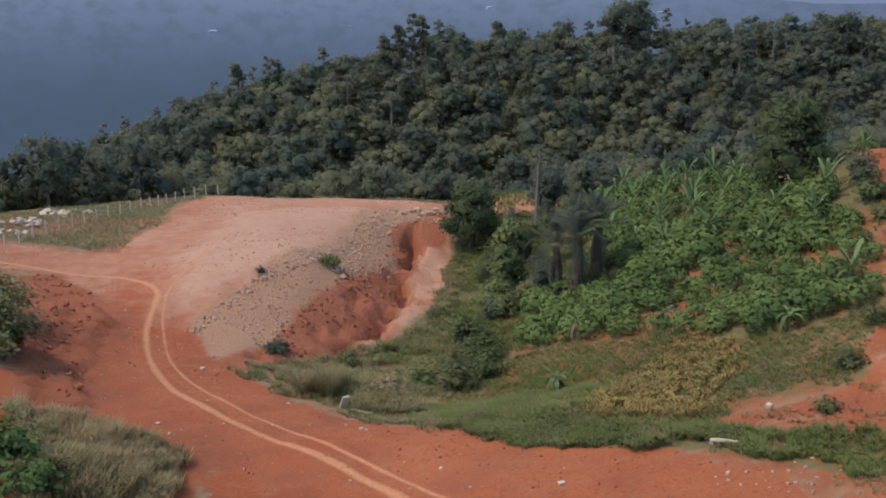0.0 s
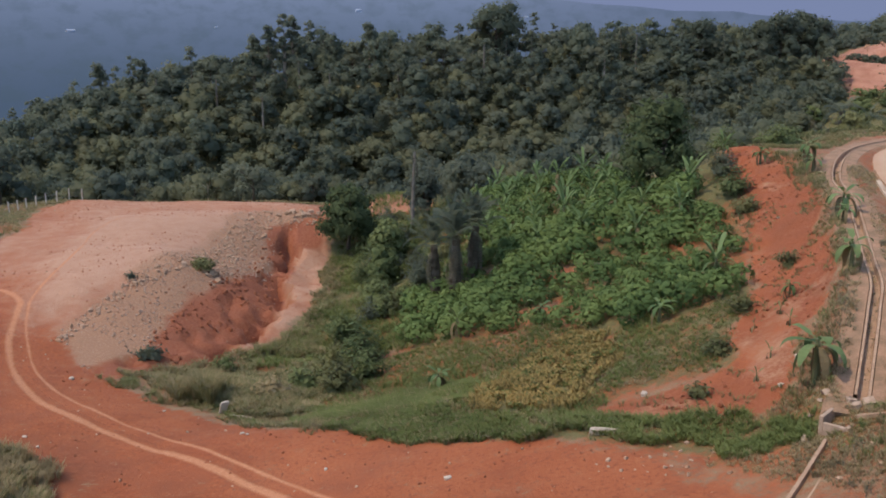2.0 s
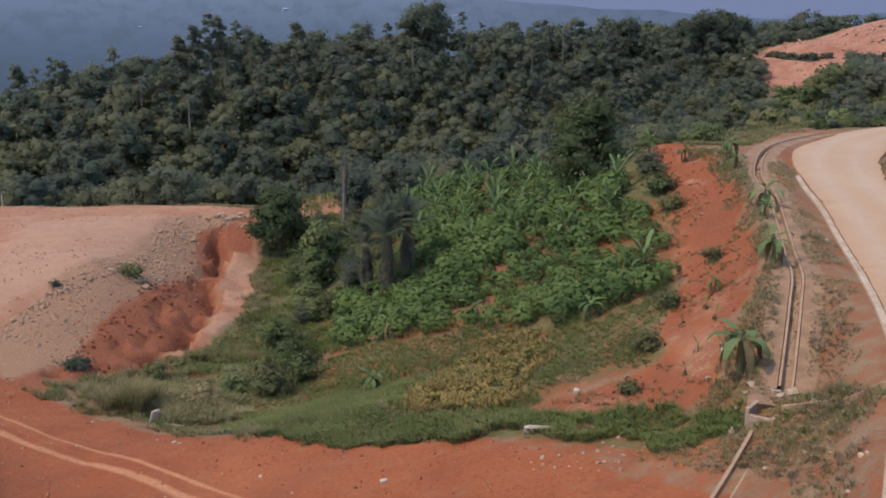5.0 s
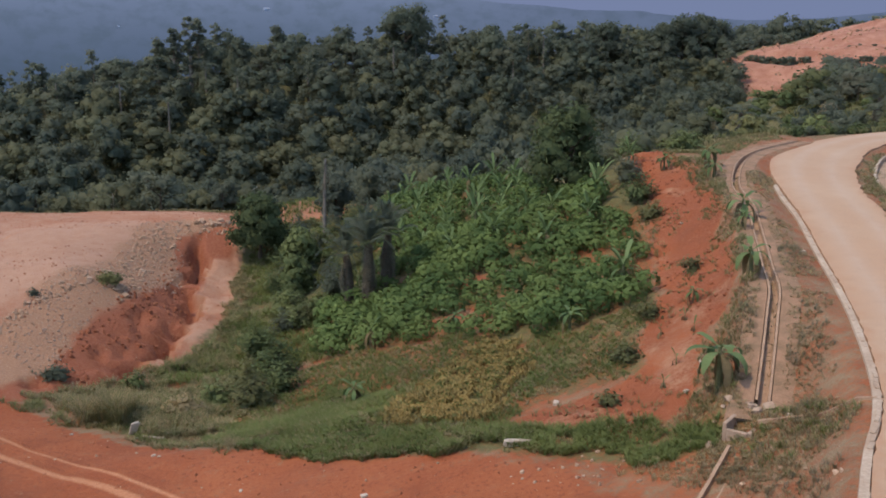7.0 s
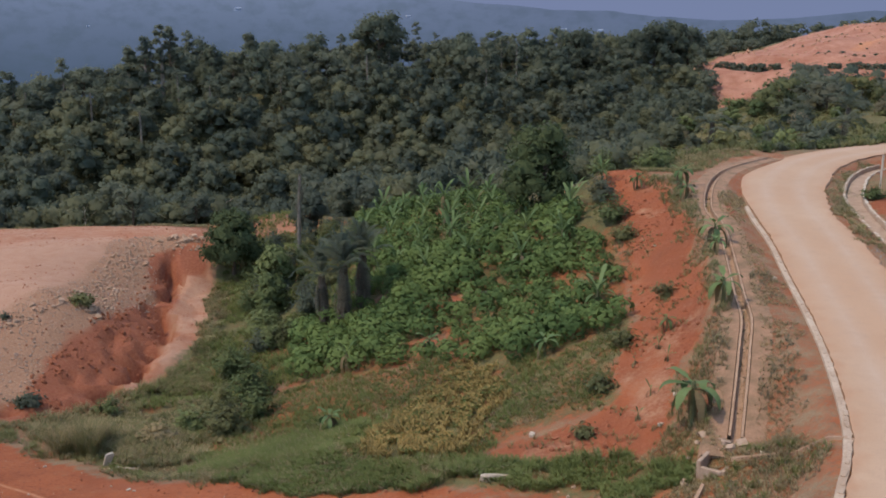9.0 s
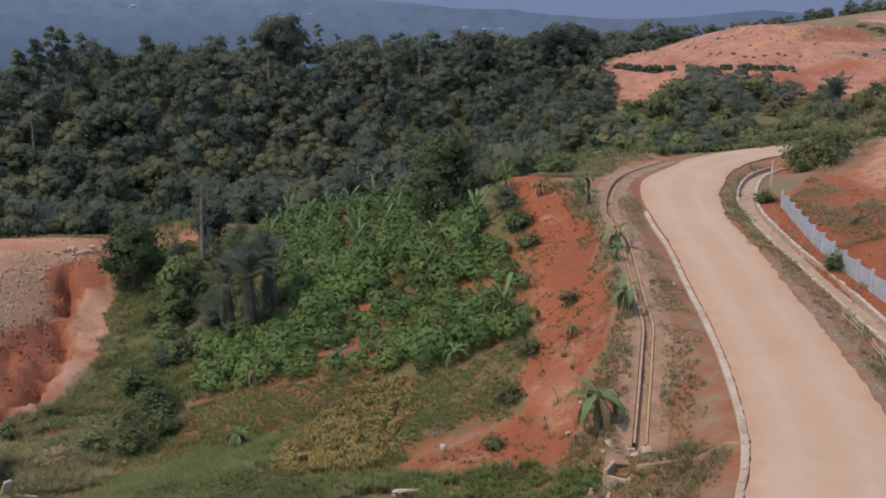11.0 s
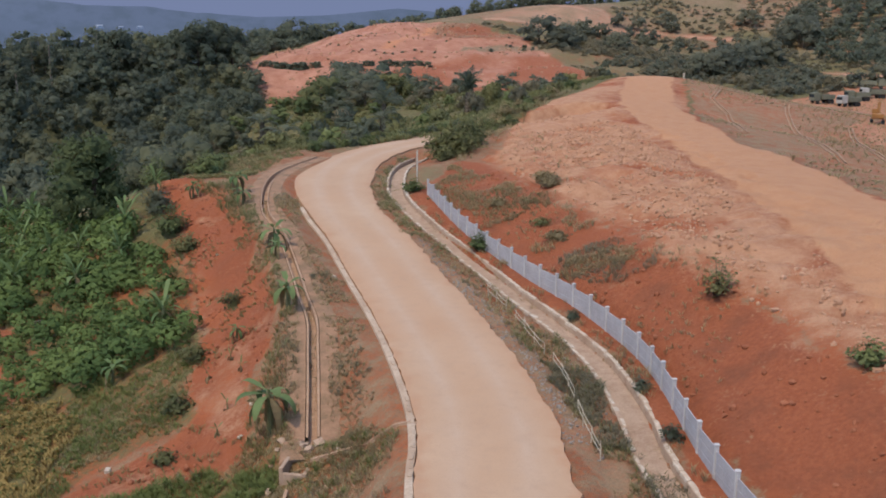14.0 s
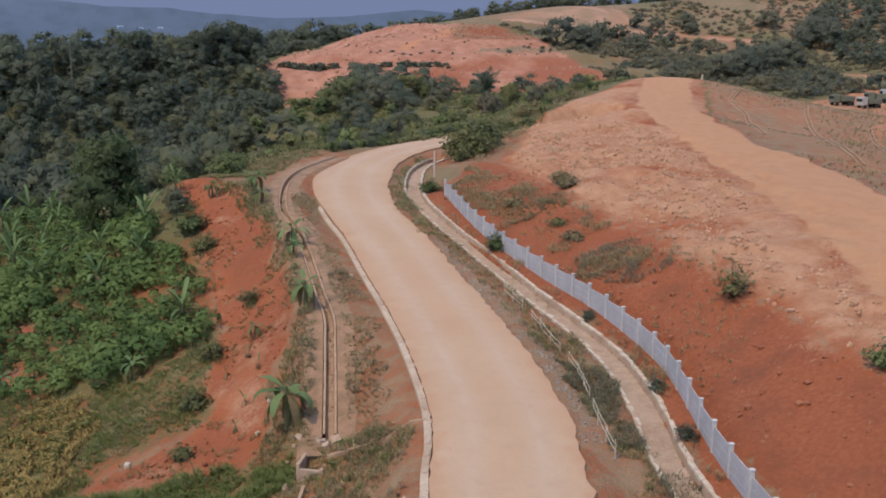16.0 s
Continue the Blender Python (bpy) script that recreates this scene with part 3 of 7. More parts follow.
HILL_WEEDS = [(177, 199), (196, 191), (204, 194), (206, 188), (192, 184), (178, 187), (170, 193)]
FAR_TRACKS = [[(158, 209, 0), (164, 213, 0), (172, 216, 0), (180, 220, 0), (191, 229, 0)], [(272, 226, 0), (286, 218, 0), (296, 205, 0), (301, 194, 0)], [(249, 174, 0), (251, 167, 0), (246, 157, 0)], [(257, 137, 0), (258, 131, 0), (262, 120, 0), (266, 100, 0)]]
SITE = [(196, 116), (201, 103), (190, 92), (170, 82), (138, 70), (120, 56), (150, 40), (240, 60), (252, 108), (236, 124)]
COVER = [(-9, 60), (-5, 57), (-2, 53), (2, 49), (6, 44.5), (10.7, 41.4), (15, 38.5), (16.5, 33), (21, 32), (23, 36), (20, 38), (15, 41.5), (13, 44.5), (16, 45), (20, 44), (23, 49), (25, 53),
         (27, 58), (31, 67), (33.5, 75), (35.5, 84), (42, 88), (38, 130), (-2, 135), (3, 118), (2, 108), (1.3, 92), (-3, 80), (-6, 73), (-10, 66)]
LUSH = [(-2, 55), (2, 58), (6, 60.5), (9.5, 57), (8, 51), (6.8, 48.5), (10, 44), (13, 43), (17.5, 39.2), (20.5, 36), (19.5, 32.5), (16.2, 36.5), (12, 40.6), (7, 43), (3, 47), (0, 50.5)]


def paint(x, y, fine=0.0):
    """How far each kind of cover lies over the red earth."""
    z = {}
    x0, y0 = x, y
    x = x + 0.5 * fbm(x, y, 3.0, 3)
    y = y + 0.5 * fbm(x + 40, y, 3.0, 3)

    def ring(r):
        return inside(x, y, r).astype(float)

    def blurred(r, wide):
        turns = np.linspace(0, 2 * np.pi, 8, endpoint=False)
        return sum(inside(x + q * wide * np.cos(a), y + q * wide * np.sin(a), r).astype(float) for a in turns for q in (0.5, 1.0)) / 16

    bare, cut, slope, top = ring(BARE), ring(CUTTING), ring(RED_SLOPE), ring(MOUND_TOP)
    haul, hill, east = ring(HAUL), ring(HILL_BARE), ring(EAST_CUT)
    z["pale"] = np.maximum.reduce([np.clip(0.6 * bare * smooth(68, 90, y) * (0.9 + 0.4 * fbm(x, y, 8, 3)) + blurred(PALE, 2.6), 0, 1), ring(FAR_TERRACE) * (0.85 + 0.3 * fbm(x, y, 12, 3)), ring(SITE) * 0.45, ring([(7.4, 123), (13, 123), (14, 134), (8, 135)]) * 0.62, east * 0.2])
    z["mound"] = np.maximum(blurred(MOUND_TOP, 1.6) * (0.82 + 0.52 * fbm(x, y, 5, 5)) * (1 - 0.85 * blurred(HAUL, 3.4)), east * 0.4 * np.clip(1 - 1.3 * blurred(HAUL, 5.0), 0, 1))
    z["mound"] = np.maximum(z["mound"], cut * (0.12 + 0.4 * fbm(x + 20, y, 3, 4)))
    z["gravel"] = np.maximum(blurred(GRAVEL, 1.0), ring([(24.5, 18), (28.5, 23), (32.4, 28.6), (35, 34), (38, 41), (41, 49), (44, 57), (43, 57), (40.5, 50), (37.5, 43), (34, 36), (31, 31), (27.5, 26)]) * 0.62)
    z["deep"] = np.maximum.reduce([bare * (0.3 + 0.5 * fbm(x, y, 7, 4)) * (y < 80), ring(BANK_EARTH) * (0.75 + 0.3 * fbm(x, y, 3, 3)), ring(BANK_FOOT) * (0.6 + 0.4 * fbm(x, y, 3, 3)), (away(x, y, FENCE_LINE[::4])[0] < 1.3) * 0.7, blurred(RED_SLOPE, 1.5), cut * (0.62 + 0.35 * fbm(x, y, 4, 3)), np.clip(1.8 * blurred(HAUL, 3.4), 0, 0.95), smooth(330, 370, np.hypot(x, y)) * (x > 200) * 0.8])
    z["hill"] = hill * (1 - 0.8 * blurred(HILL_BROWN, 2.0))
    z["deep"] = np.maximum(z["deep"], ring(HILL_BROWN) * 0.8)
    z["cut"] = np.maximum.reduce([np.clip(1.3 * blurred(GULLY, 1.0), 0, 1), blurred(HILL_CUT, 2.0) * (0.6 + 0.35 * fbm(x, y, 7, 3))])
    road, _ = away(x, y, ROAD_LINE)
    z["sand"] = np.maximum(blurred(HAUL, 0.9), ring(SITE) * 0.4)
    ruts = np.minimum(away(x0, y0, spline(RUT_A, 1.5))[0], 1.35 * away(x0, y0, spline(RUT_B, 1.5))[0] + 0.08)
    hill_track = away(x0, y0, spline(FAR_TRACKS[0], 4.0))[0]
    far_ruts = np.minimum.reduce([away(x0, y0, spline(q, 4.0))[0] for q in FAR_TRACKS])
    z["track"] = np.maximum(fine * np.clip(1.0 - ruts / 0.34, -1.5, 1.0), np.clip(1 - hill_track / 2.6, -1.5, 0.75)) + 0.14 * fbm(x0, y0, 5, 3) + 0.3 * bare * np.clip(1.2 - ruts / 5, 0, 1) * wave(ruts * 1.25, x0 * 0.06 + y0 * 0.06)
    z["pale"] = np.maximum(z["pale"], np.clip(1.2 - far_ruts / 3.2, 0, 0.8) * (hill_track > 12))
    z["pale"] = np.maximum(z["pale"], blurred(VERGE, 1.0) * (0.7 + 0.35 * fbm(x, y, 4, 3)))
    z["pale"] = np.maximum(z["pale"], blurred(GULLY_FLOOR, 1.0) * (0.52 + 0.4 * fbm(x, y, 3, 3)))
    verge = (x > 14) & (x < 70) & (y > 0) & (y < 92) & (road < 9)
    cover = ring(COVER)
    soft = fbm(x, y, 9, 3)
    cover = cover * (1 - ring([(7.4, 123), (13, 123), (14, 134), (8, 135)])) * np.minimum.reduce([np.hypot((x - hx) * 0.8, y - hy) > hr for hx, hy, hr in CASSAVA_GAPS]) * (away(x, y, np.array([(5.6, 73, 0), (7.4, 69.4, 0), (9.1, 66.9, 0), (11.4, 65.3, 0), (14.5, 63.2, 0), (16.3, 61, 0)], float))[0] > 0.75)
    z["green"] = cover * (0.74 + 0.3 * soft)
    z["green"] = np.maximum(z["green"], ring(LUSH) * 0.62)
    z["mound"] = np.maximum(z["mound"], ring(RUSTY) * 0.5)
    z["green"] = np.maximum(z["green"], ring([(-70, 94), (-46, 110), (-32, 128), (-29, 123.5), (-31, 116), (-30, 103), (-32, 93.5), (-46, 92)]) * (0.55 + 0.4 * soft))
    z["litter"] = blurred(FOREST_RING, 3.0) * (1 - ring([(7.4, 123), (13, 123), (14, 134), (8, 135)]))
    wild = (1 - bare) * (1 - cover) * (1 - cut) * (1 - slope) * (1 - top) * (1 - haul) * (1 - hill) * (1 - ring(FAR_TERRACE)) * (1 - ring(SITE)) * (1 - ring([(7.4, 123), (13, 123), (14, 134), (8, 135)]))
    wild = wild * (1 - ring(BANK_EARTH)) * (1 - ring(BANK_FOOT)) * (away(x, y, FENCE_LINE[::4])[0] > 1.1)
    far = smooth(118, 135, np.hypot(x, y))
    z["dry"] = wild * np.clip(0.62 + 0.22 * soft - 0.34 * ring(VERGE) - 0.1 * verge * (soft > 0) - 0.06 * east, 0, 1)
    z["dry"] = np.maximum(z["dry"], wild * (x > 185) * (0.85 + 0.3 * soft))
    z["dry"] = np.maximum.reduce([z["dry"], cover * (0.5 + 0.5 * soft) * 0.9])
    z["green"] = np.maximum(z["green"], wild * far * (1 - east) * np.where(x > 185, 0.6 + 0.4 * fbm(x, y, 22, 4) - 0.3 * smooth(345, 385, np.hypot(x, y)), 0.8) * (1 - smooth(0.2, 2.0, 3 - far_ruts)))
    z["dry"] = np.maximum.reduce([z["dry"] * np.where(x > 185, 1.05 + 0.35 * fbm(x + 99, y, 16, 4), 1.0) * (far_ruts > 2.5), ring(FAR_TERRACE) * (0.45 + 0.4 * fbm(x + 5, y, 5, 3)), ring(HILL_BROWN) * (0.42 + 0.3 * soft), ring(HILL_WEEDS) * (0.7 + 0.4 * fbm(x, y, 5, 3))])
    z["green"] = np.maximum(z["green"], wild * smooth(0.1, 0.5, soft) * 0.42 * (x > 30) * (1 - east))
    return z


def build_ground():
    xs, ys = steps(-45, 116, 0.46, -110, 290, -4300, 4300), steps(18, 125, 0.44, 0, 268, -1500, 4700)
    gx, gy = np.meshgrid(xs, ys)
    shape = gx.shape
    x, y = gx.ravel(), gy.ravel()
    z = height(x, y)
    i = np.arange(len(x)).reshape(shape)
    f = np.stack([i[:-1, :-1], i[:-1, 1:], i[1:, 1:], i[1:, :-1]], -1).reshape(-1, 4)
    me = mesh_of("ground", np.c_[x, y, z], f, SOIL, flat=False)
    for name, value in paint(x, y).items():
        me.attributes.new(name, "FLOAT", "POINT").data.foreach_set("value", value.astype(np.float32))
    tagged(new("ground", me), "red earth valley with grassy and bare stretches", "ground", kind="structure")


build_ground()


def build_ruts():
    """Wheel ruts worn into the dirt, as fine strips lying on the ground."""
    for path in (RUT_A, RUT_B):
        line = spline(path, 0.25)
        o = np.linspace(-0.95, 0.95, 17)
        v, f = strip(line, o, 0 * o)
        v[:, 2] = height(v[:, 0], v[:, 1]) + np.tile(np.interp(np.abs(o), [0, 0.7, 0.95], [0.035, 0.02, -0.05]), len(line))
        me = mesh_of("wheel_rut", v, f[:, ::-1], SOIL, flat=False)
        for name, value in paint(v[:, 0], v[:, 1], 1.0).items():
            me.attributes.new(name, "FLOAT", "POINT").data.foreach_set("value", value.astype(np.float32))
        tagged(new("wheel_rut", me), "pale wheel rut worn into the red dirt", "wheel rut", kind="structure")


build_ruts()


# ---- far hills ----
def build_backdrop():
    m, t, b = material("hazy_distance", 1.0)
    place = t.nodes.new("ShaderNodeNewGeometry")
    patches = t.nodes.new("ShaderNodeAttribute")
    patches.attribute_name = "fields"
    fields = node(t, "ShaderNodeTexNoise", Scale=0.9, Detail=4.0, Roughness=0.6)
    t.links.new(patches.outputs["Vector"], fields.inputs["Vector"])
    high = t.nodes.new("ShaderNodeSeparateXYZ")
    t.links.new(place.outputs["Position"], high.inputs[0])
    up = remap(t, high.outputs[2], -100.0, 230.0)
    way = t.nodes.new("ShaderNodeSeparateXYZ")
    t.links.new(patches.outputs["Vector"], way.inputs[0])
    # haze painted into the glow: paler with height, duller toward the east
    haze_tint = blend(t, up, (0.030, 0.049, 0.096), (0.118, 0.156, 0.268))
    haze_tint = blend(t, remap(t, way.outputs[0], 10.0, 22.0), haze_tint, (0.074, 0.100, 0.182))
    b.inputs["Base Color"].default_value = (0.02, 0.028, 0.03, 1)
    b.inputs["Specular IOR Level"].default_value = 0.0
    t.links.new(blend(t, remap(t, fields.outputs["Fac"], 0.44, 0.64, (0.0, 0.5)), haze_tint, blend(t, 0.6, haze_tint, (0.03, 0.05, 0.07))), b.inputs["Emission Color"])
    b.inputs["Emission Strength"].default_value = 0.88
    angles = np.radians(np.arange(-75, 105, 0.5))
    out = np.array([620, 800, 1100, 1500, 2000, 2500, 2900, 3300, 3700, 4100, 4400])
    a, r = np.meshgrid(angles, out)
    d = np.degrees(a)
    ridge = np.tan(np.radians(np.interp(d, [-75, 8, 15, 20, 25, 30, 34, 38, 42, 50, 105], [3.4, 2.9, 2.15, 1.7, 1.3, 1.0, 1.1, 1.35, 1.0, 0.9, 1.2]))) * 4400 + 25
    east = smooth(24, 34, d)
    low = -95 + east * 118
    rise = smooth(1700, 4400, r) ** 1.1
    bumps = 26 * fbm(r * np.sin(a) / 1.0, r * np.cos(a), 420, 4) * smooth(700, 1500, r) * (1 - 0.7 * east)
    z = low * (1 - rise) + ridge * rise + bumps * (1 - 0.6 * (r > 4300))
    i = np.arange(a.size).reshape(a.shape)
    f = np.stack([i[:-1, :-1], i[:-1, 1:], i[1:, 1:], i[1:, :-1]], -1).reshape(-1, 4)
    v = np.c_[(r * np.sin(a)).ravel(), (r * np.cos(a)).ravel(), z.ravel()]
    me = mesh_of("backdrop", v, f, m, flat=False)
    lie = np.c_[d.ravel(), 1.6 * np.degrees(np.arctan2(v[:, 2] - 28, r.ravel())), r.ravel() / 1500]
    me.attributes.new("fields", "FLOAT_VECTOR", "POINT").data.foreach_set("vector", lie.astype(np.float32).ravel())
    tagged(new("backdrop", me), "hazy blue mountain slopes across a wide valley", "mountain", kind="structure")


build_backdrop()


def build_haze():
    """The hazy lowest part of the sky, all round, behind everything."""
    m, t, b = material("horizon_haze", 1.0)
    b.inputs["Base Color"].default_value = (0.0, 0.0, 0.0, 1)
    b.inputs["Specular IOR Level"].default_value = 0.0
    b.inputs["Emission Color"].default_value = (0.18, 0.238, 0.425, 1)
    b.inputs["Emission Strength"].default_value = 0.66
    a = np.radians(np.arange(0, 361, 4))
    v = np.vstack([np.c_[4680 * np.sin(a), 4680 * np.cos(a), 0 * a - 130], np.c_[4680 * np.sin(a), 4680 * np.cos(a), 0 * a + 620]])
    n = len(a)
    i = np.arange(n - 1)
    f = np.stack([i, i + 1, i + 1 + n, i + n], 1)
    tagged(new("sky_backdrop", mesh_of("sky_backdrop", v, f, m, flat=False)), "hazy pale blue sky low over the horizon", "sky", kind="structure")


build_haze()


# ---- roads, kerbs and drains ----
def build_road():
    rng = np.random.RandomState(11)
    line = spline(ROAD, 0.5)
    n = len(line)
    wide = np.interp(line[:, 1], [0, 25, 50, 62, 75, 90], [3.0, 2.95, 2.9, 2.8, 3.6, 2.6])
    wl, wr = wide + 0.03 * rng.normal(size=n), wide + 0.10 * wave(np.arange(n) * 0.7, np.zeros(n)) + 0.05 * rng.normal(size=n)
    share = np.array([-1, -0.8, -0.6, -0.45, -0.3, -0.15, 0, 0.15, 0.3, 0.45, 0.6, 0.8, 1])
    inner = np.where(share < 0, wl[:, None], wr[:, None]) * share
    o = np.hstack([inner[:, :1] - 0.03, inner, inner[:, -1:] + 0.04])
    h = np.tile(np.r_[-0.3, 0.045 * (1 - share ** 2), -0.3], (n, 1))
    v, f = strip(line, o, h)
    me = mesh_of("road", v, f[:, ::-1], ROAD_DUST)
    wheels = np.exp(-((np.abs(o) - 1.35) / 0.5) ** 2)
    me.attributes.new("wheels", "FLOAT", "POINT").data.foreach_set("value", wheels.ravel().astype(np.float32))
    edge = np.tile(np.abs(np.r_[-1, share, 1]) ** 3, n)
    me.attributes.new("edge", "FLOAT", "POINT").data.foreach_set("value", edge.astype(np.float32))
    tagged(new("road", me), "dusty pale concrete road winding along the hillside", "road", kind="structure")


build_road()


def channel(name, line, half, wall, deep, label, lift=0.06):
    """A masonry drain: two walls with tops, and a floor."""
    o = [-half - wall, -half - wall, -half, -half + 0.03, half - 0.03, half, half + wall, half + wall]
    h = [-deep - 0.2, lift, lift, -deep, -deep, lift, lift, -deep - 0.2]
    v, f = strip(line, o, h)
    return tagged(new(name, mesh_of(name, v, f[:, ::-1], MORTAR)), label, "drain", kind="structure")


DRAIN_STONE = plain("drain_stone", (0.32, 0.185, 0.112), (0.45, 0.29, 0.185), 1.5, 0.95, 0.02, 10.0)
drain_left = channel("drain", DRAIN_LEFT_LINE, 0.21, 0.11, 0.3, "narrow open concrete drain beside the road", 0.07)
VERGE_EARTH = plain("verge_earth", (0.2, 0.125, 0.068), (0.42, 0.225, 0.135), 1.0, 0.95, 0.04, 9.0)
back = DRAIN_LEFT_LINE[0] + (DRAIN_LEFT_LINE[0] - DRAIN_LEFT_LINE[1]) * [[2.4], [1.2]]
back[:, 2] = height(back[:, 0], back[:, 1]) - [0.1, 0.0]
for side in (-1, 1):
    v, f = strip(np.vstack([back, DRAIN_LEFT_LINE]), [side * q for q in (0.33, 0.36, 0.8, 1.3, 1.45)], [-0.2, 0.045, 0.05, 0.02, -0.2])
    piece("bedding", mesh_of("bedding", v, f[:, ::-side], VERGE_EARTH), drain_left)
drain_right = channel("drain", DRAIN_RIGHT_LINE, 0.62, 0.22, 0.32, "wide open masonry drain with pale rubble rims")


def stone_mesh(rng, name, size, mat, rough=0.25):
    """One uneven block of about that size."""
    bm = bmesh.new()
    bmesh.ops.create_cube(bm, size=1.0)
    bmesh.ops.bevel(bm, geom=bm.edges[:], offset=0.12, segments=1, affect="EDGES")
    for v in bm.verts:
        v.co = Vector([c * s * (1 + rough * rng.uniform(-1, 1)) for c, s in zip(v.co, size)])
    me = bpy.data.meshes.new(name)
    bm.to_mesh(me)
    bm.free()
    me.materials.append(mat)
    return me


drain_left.data.materials[0] = DRAIN_STONE
lower = spline([(15.2, 28.6, 0), (17.7, 31, 0), (19.4, 32.7, 0)], 0.6)
lower[:, 2] = height(lower[:, 0], lower[:, 1]) + 0.05
channel("drain", lower, 0.25, 0.14, 0.3, "short length of concrete drain below the sump").data.materials[0] = DRAIN_STONE
cross = spline([(20.9, 33.7, 0), (22.2, 32.2, 0), (23.6, 30.6, 0), (24, 29.9, 0)], 0.6)
cross[:, 2] = height(cross[:, 0], cross[:, 1]) + 0.1
v, f = strip(cross, [-0.12, -0.1, 0.1, 0.12], [-0.3, 0.04, 0.04, -0.3])
tagged(new("concrete_edging", mesh_of("concrete_edging", v, f[:, ::-1], DRAIN_STONE)), "thin pale concrete edging from kerb to sump", "edging", kind="structure")


def edging(parent, name, line, offset, lift, meshes, rng, every=1, gaps=0.06, turn=0.12):
    """Blocks in a row along a line, as pieces of parent."""
    d = unit(np.gradient(line[:, :2], axis=0))
    for k in range(0, len(line), every):
        if rng.rand() < gaps:
            continue
        x, y = line[k, :2] + np.array([d[k, 1], -d[k, 0]]) * (offset + rng.uniform(-0.04, 0.04))
        a = math.degrees(math.atan2(d[k, 1], d[k, 0]))
        piece(name, meshes[rng.randint(len(meshes))], parent, pose(x, y, line[k, 2] + lift + rng.uniform(-0.03, 0.03), 0, 0, a + 40 * turn * rng.normal()))


def build_edging():
    rng = np.random.RandomState(5)
    kerb = thing("kerb", "broken whitewashed stone kerb along the concrete road", "kerb", kind="structure")
    line = spline(ROAD, 0.62)
    line = line[(line[:, 1] > 14) & (line[:, 1] < 64)]
    v, f = strip(line, [-3.34, -3.3, -3.0, -2.96], [-0.3, -0.03, -0.01, -0.3])
    piece("bedding", mesh_of("bedding", v, f[:, ::-1], KERB_STONE), kerb)
    blocks = [stone_mesh(rng, "kerb_stone", (rng.uniform(0.62, 0.72), rng.uniform(0.15, 0.22), 0.2), KERB_STONE, 0.09) for _ in range(6)]
    edging(kerb, "kerb_stone", line, -3.1, -0.1, blocks, rng, gaps=0.2, turn=0.1)
    rims = [stone_mesh(rng, "rim_stone", (rng.uniform(0.78, 0.86), rng.uniform(0.22, 0.27), 0.16), WHITEWASH, 0.06) for _ in range(5)]
    small = [stone_mesh(rng, "rim_stone", (rng.uniform(0.5, 0.82), rng.uniform(0.16, 0.24), 0.15), WHITEWASH, 0.12) for _ in range(5)]
    edging(drain_right, "rim_stone", DRAIN_RIGHT_LINE, 0.74, 0.02, rims, rng, gaps=0.04, turn=0.02)
    edging(drain_right, "rim_stone", DRAIN_RIGHT_LINE, -0.72, 0.02, small, rng, gaps=0.16, turn=0.05)


build_edging()
# ---- plants ----
def trunk(rng, high, thick, limbs, spread):
    bm = bmesh.new()
    bend_x, bend_y = rng.uniform(-0.06, 0.06, 2) * high
    tube(bm, [(0, 0, -0.3), (bend_x * 0.4, bend_y * 0.4, high * 0.4), (bend_x, bend_y, high)], [thick, thick * 0.75, thick * 0.35])
    for k in range(limbs):
        a, s = k * 2.4 + rng.uniform(-0.4, 0.4), rng.uniform(0.45, 0.8)
        x, y = bend_x * s, bend_y * s
        tube(bm, [(x, y, high * s), (x + spread * 0.5 * math.cos(a), y + spread * 0.5 * math.sin(a), high * s + spread * 0.45),
                  (x + spread * math.cos(a), y + spread * math.sin(a), high * s + spread * 0.75)], [thick * 0.4, thick * 0.28, thick * 0.12], 5)
    return bm


def bm_mesh(name, bm, mat):
    me = bpy.data.meshes.new(name)
    bm.to_mesh(me)
    bm.free()
    me.materials.append(mat)
    return me


# each kind: radius, crown base, crown top, clumps, leaves, leaf size, clump share, trunk height, trunk thickness, bark, leaf
TREE_KINDS = {
    "broad": (3.1, 1.4, 5.2, 13, 620, 0.30, 0.38, 5.2, 0.20, BARK, FOREST_LEAF),
    "dark": (2.8, 1.6, 5.8, 13, 620, 0.30, 0.38, 6.0, 0.20, BARK, DARK_LEAF),
    "bamboo": (3.4, 0.8, 4.4, 14, 720, 0.26, 0.36, 4.0, 0.12, BAMBOO, BAMBOO_LEAF),
    "slender": (1.5, 4.4, 9.4, 11, 380, 0.26, 0.42, 8.8, 0.16, PALE_BARK, FOREST_LEAF),
}


BALL_V = unit(np.array([(math.cos(a), math.sin(a), h) for h, a0 in ((-0.35, 0.0), (0.5, 0.6)) for a in np.arange(5) * 1.2566 + a0] + [(0, 0, 1)]))
BALL_F = np.array([q for k in range(5) for q in ((k, (k + 1) % 5, 5 + k), ((k + 1) % 5, 5 + (k + 1) % 5, 5 + k), (5 + k, 5 + (k + 1) % 5, 10))])


def soft_mesh(name, v, f, n, mat, tone=None):
    """Foliage shaded as one soft mass: its normals follow the clump, not each leaf."""
    me = mesh_of(name, v, f, mat, flat=False)
    me.normals_split_custom_set_from_vertices(unit(n).tolist())
    if tone is not None:
        me.attributes.new("tone", "FLOAT", "POINT").data.foreach_set("value", np.asarray(tone, np.float32))
    return me


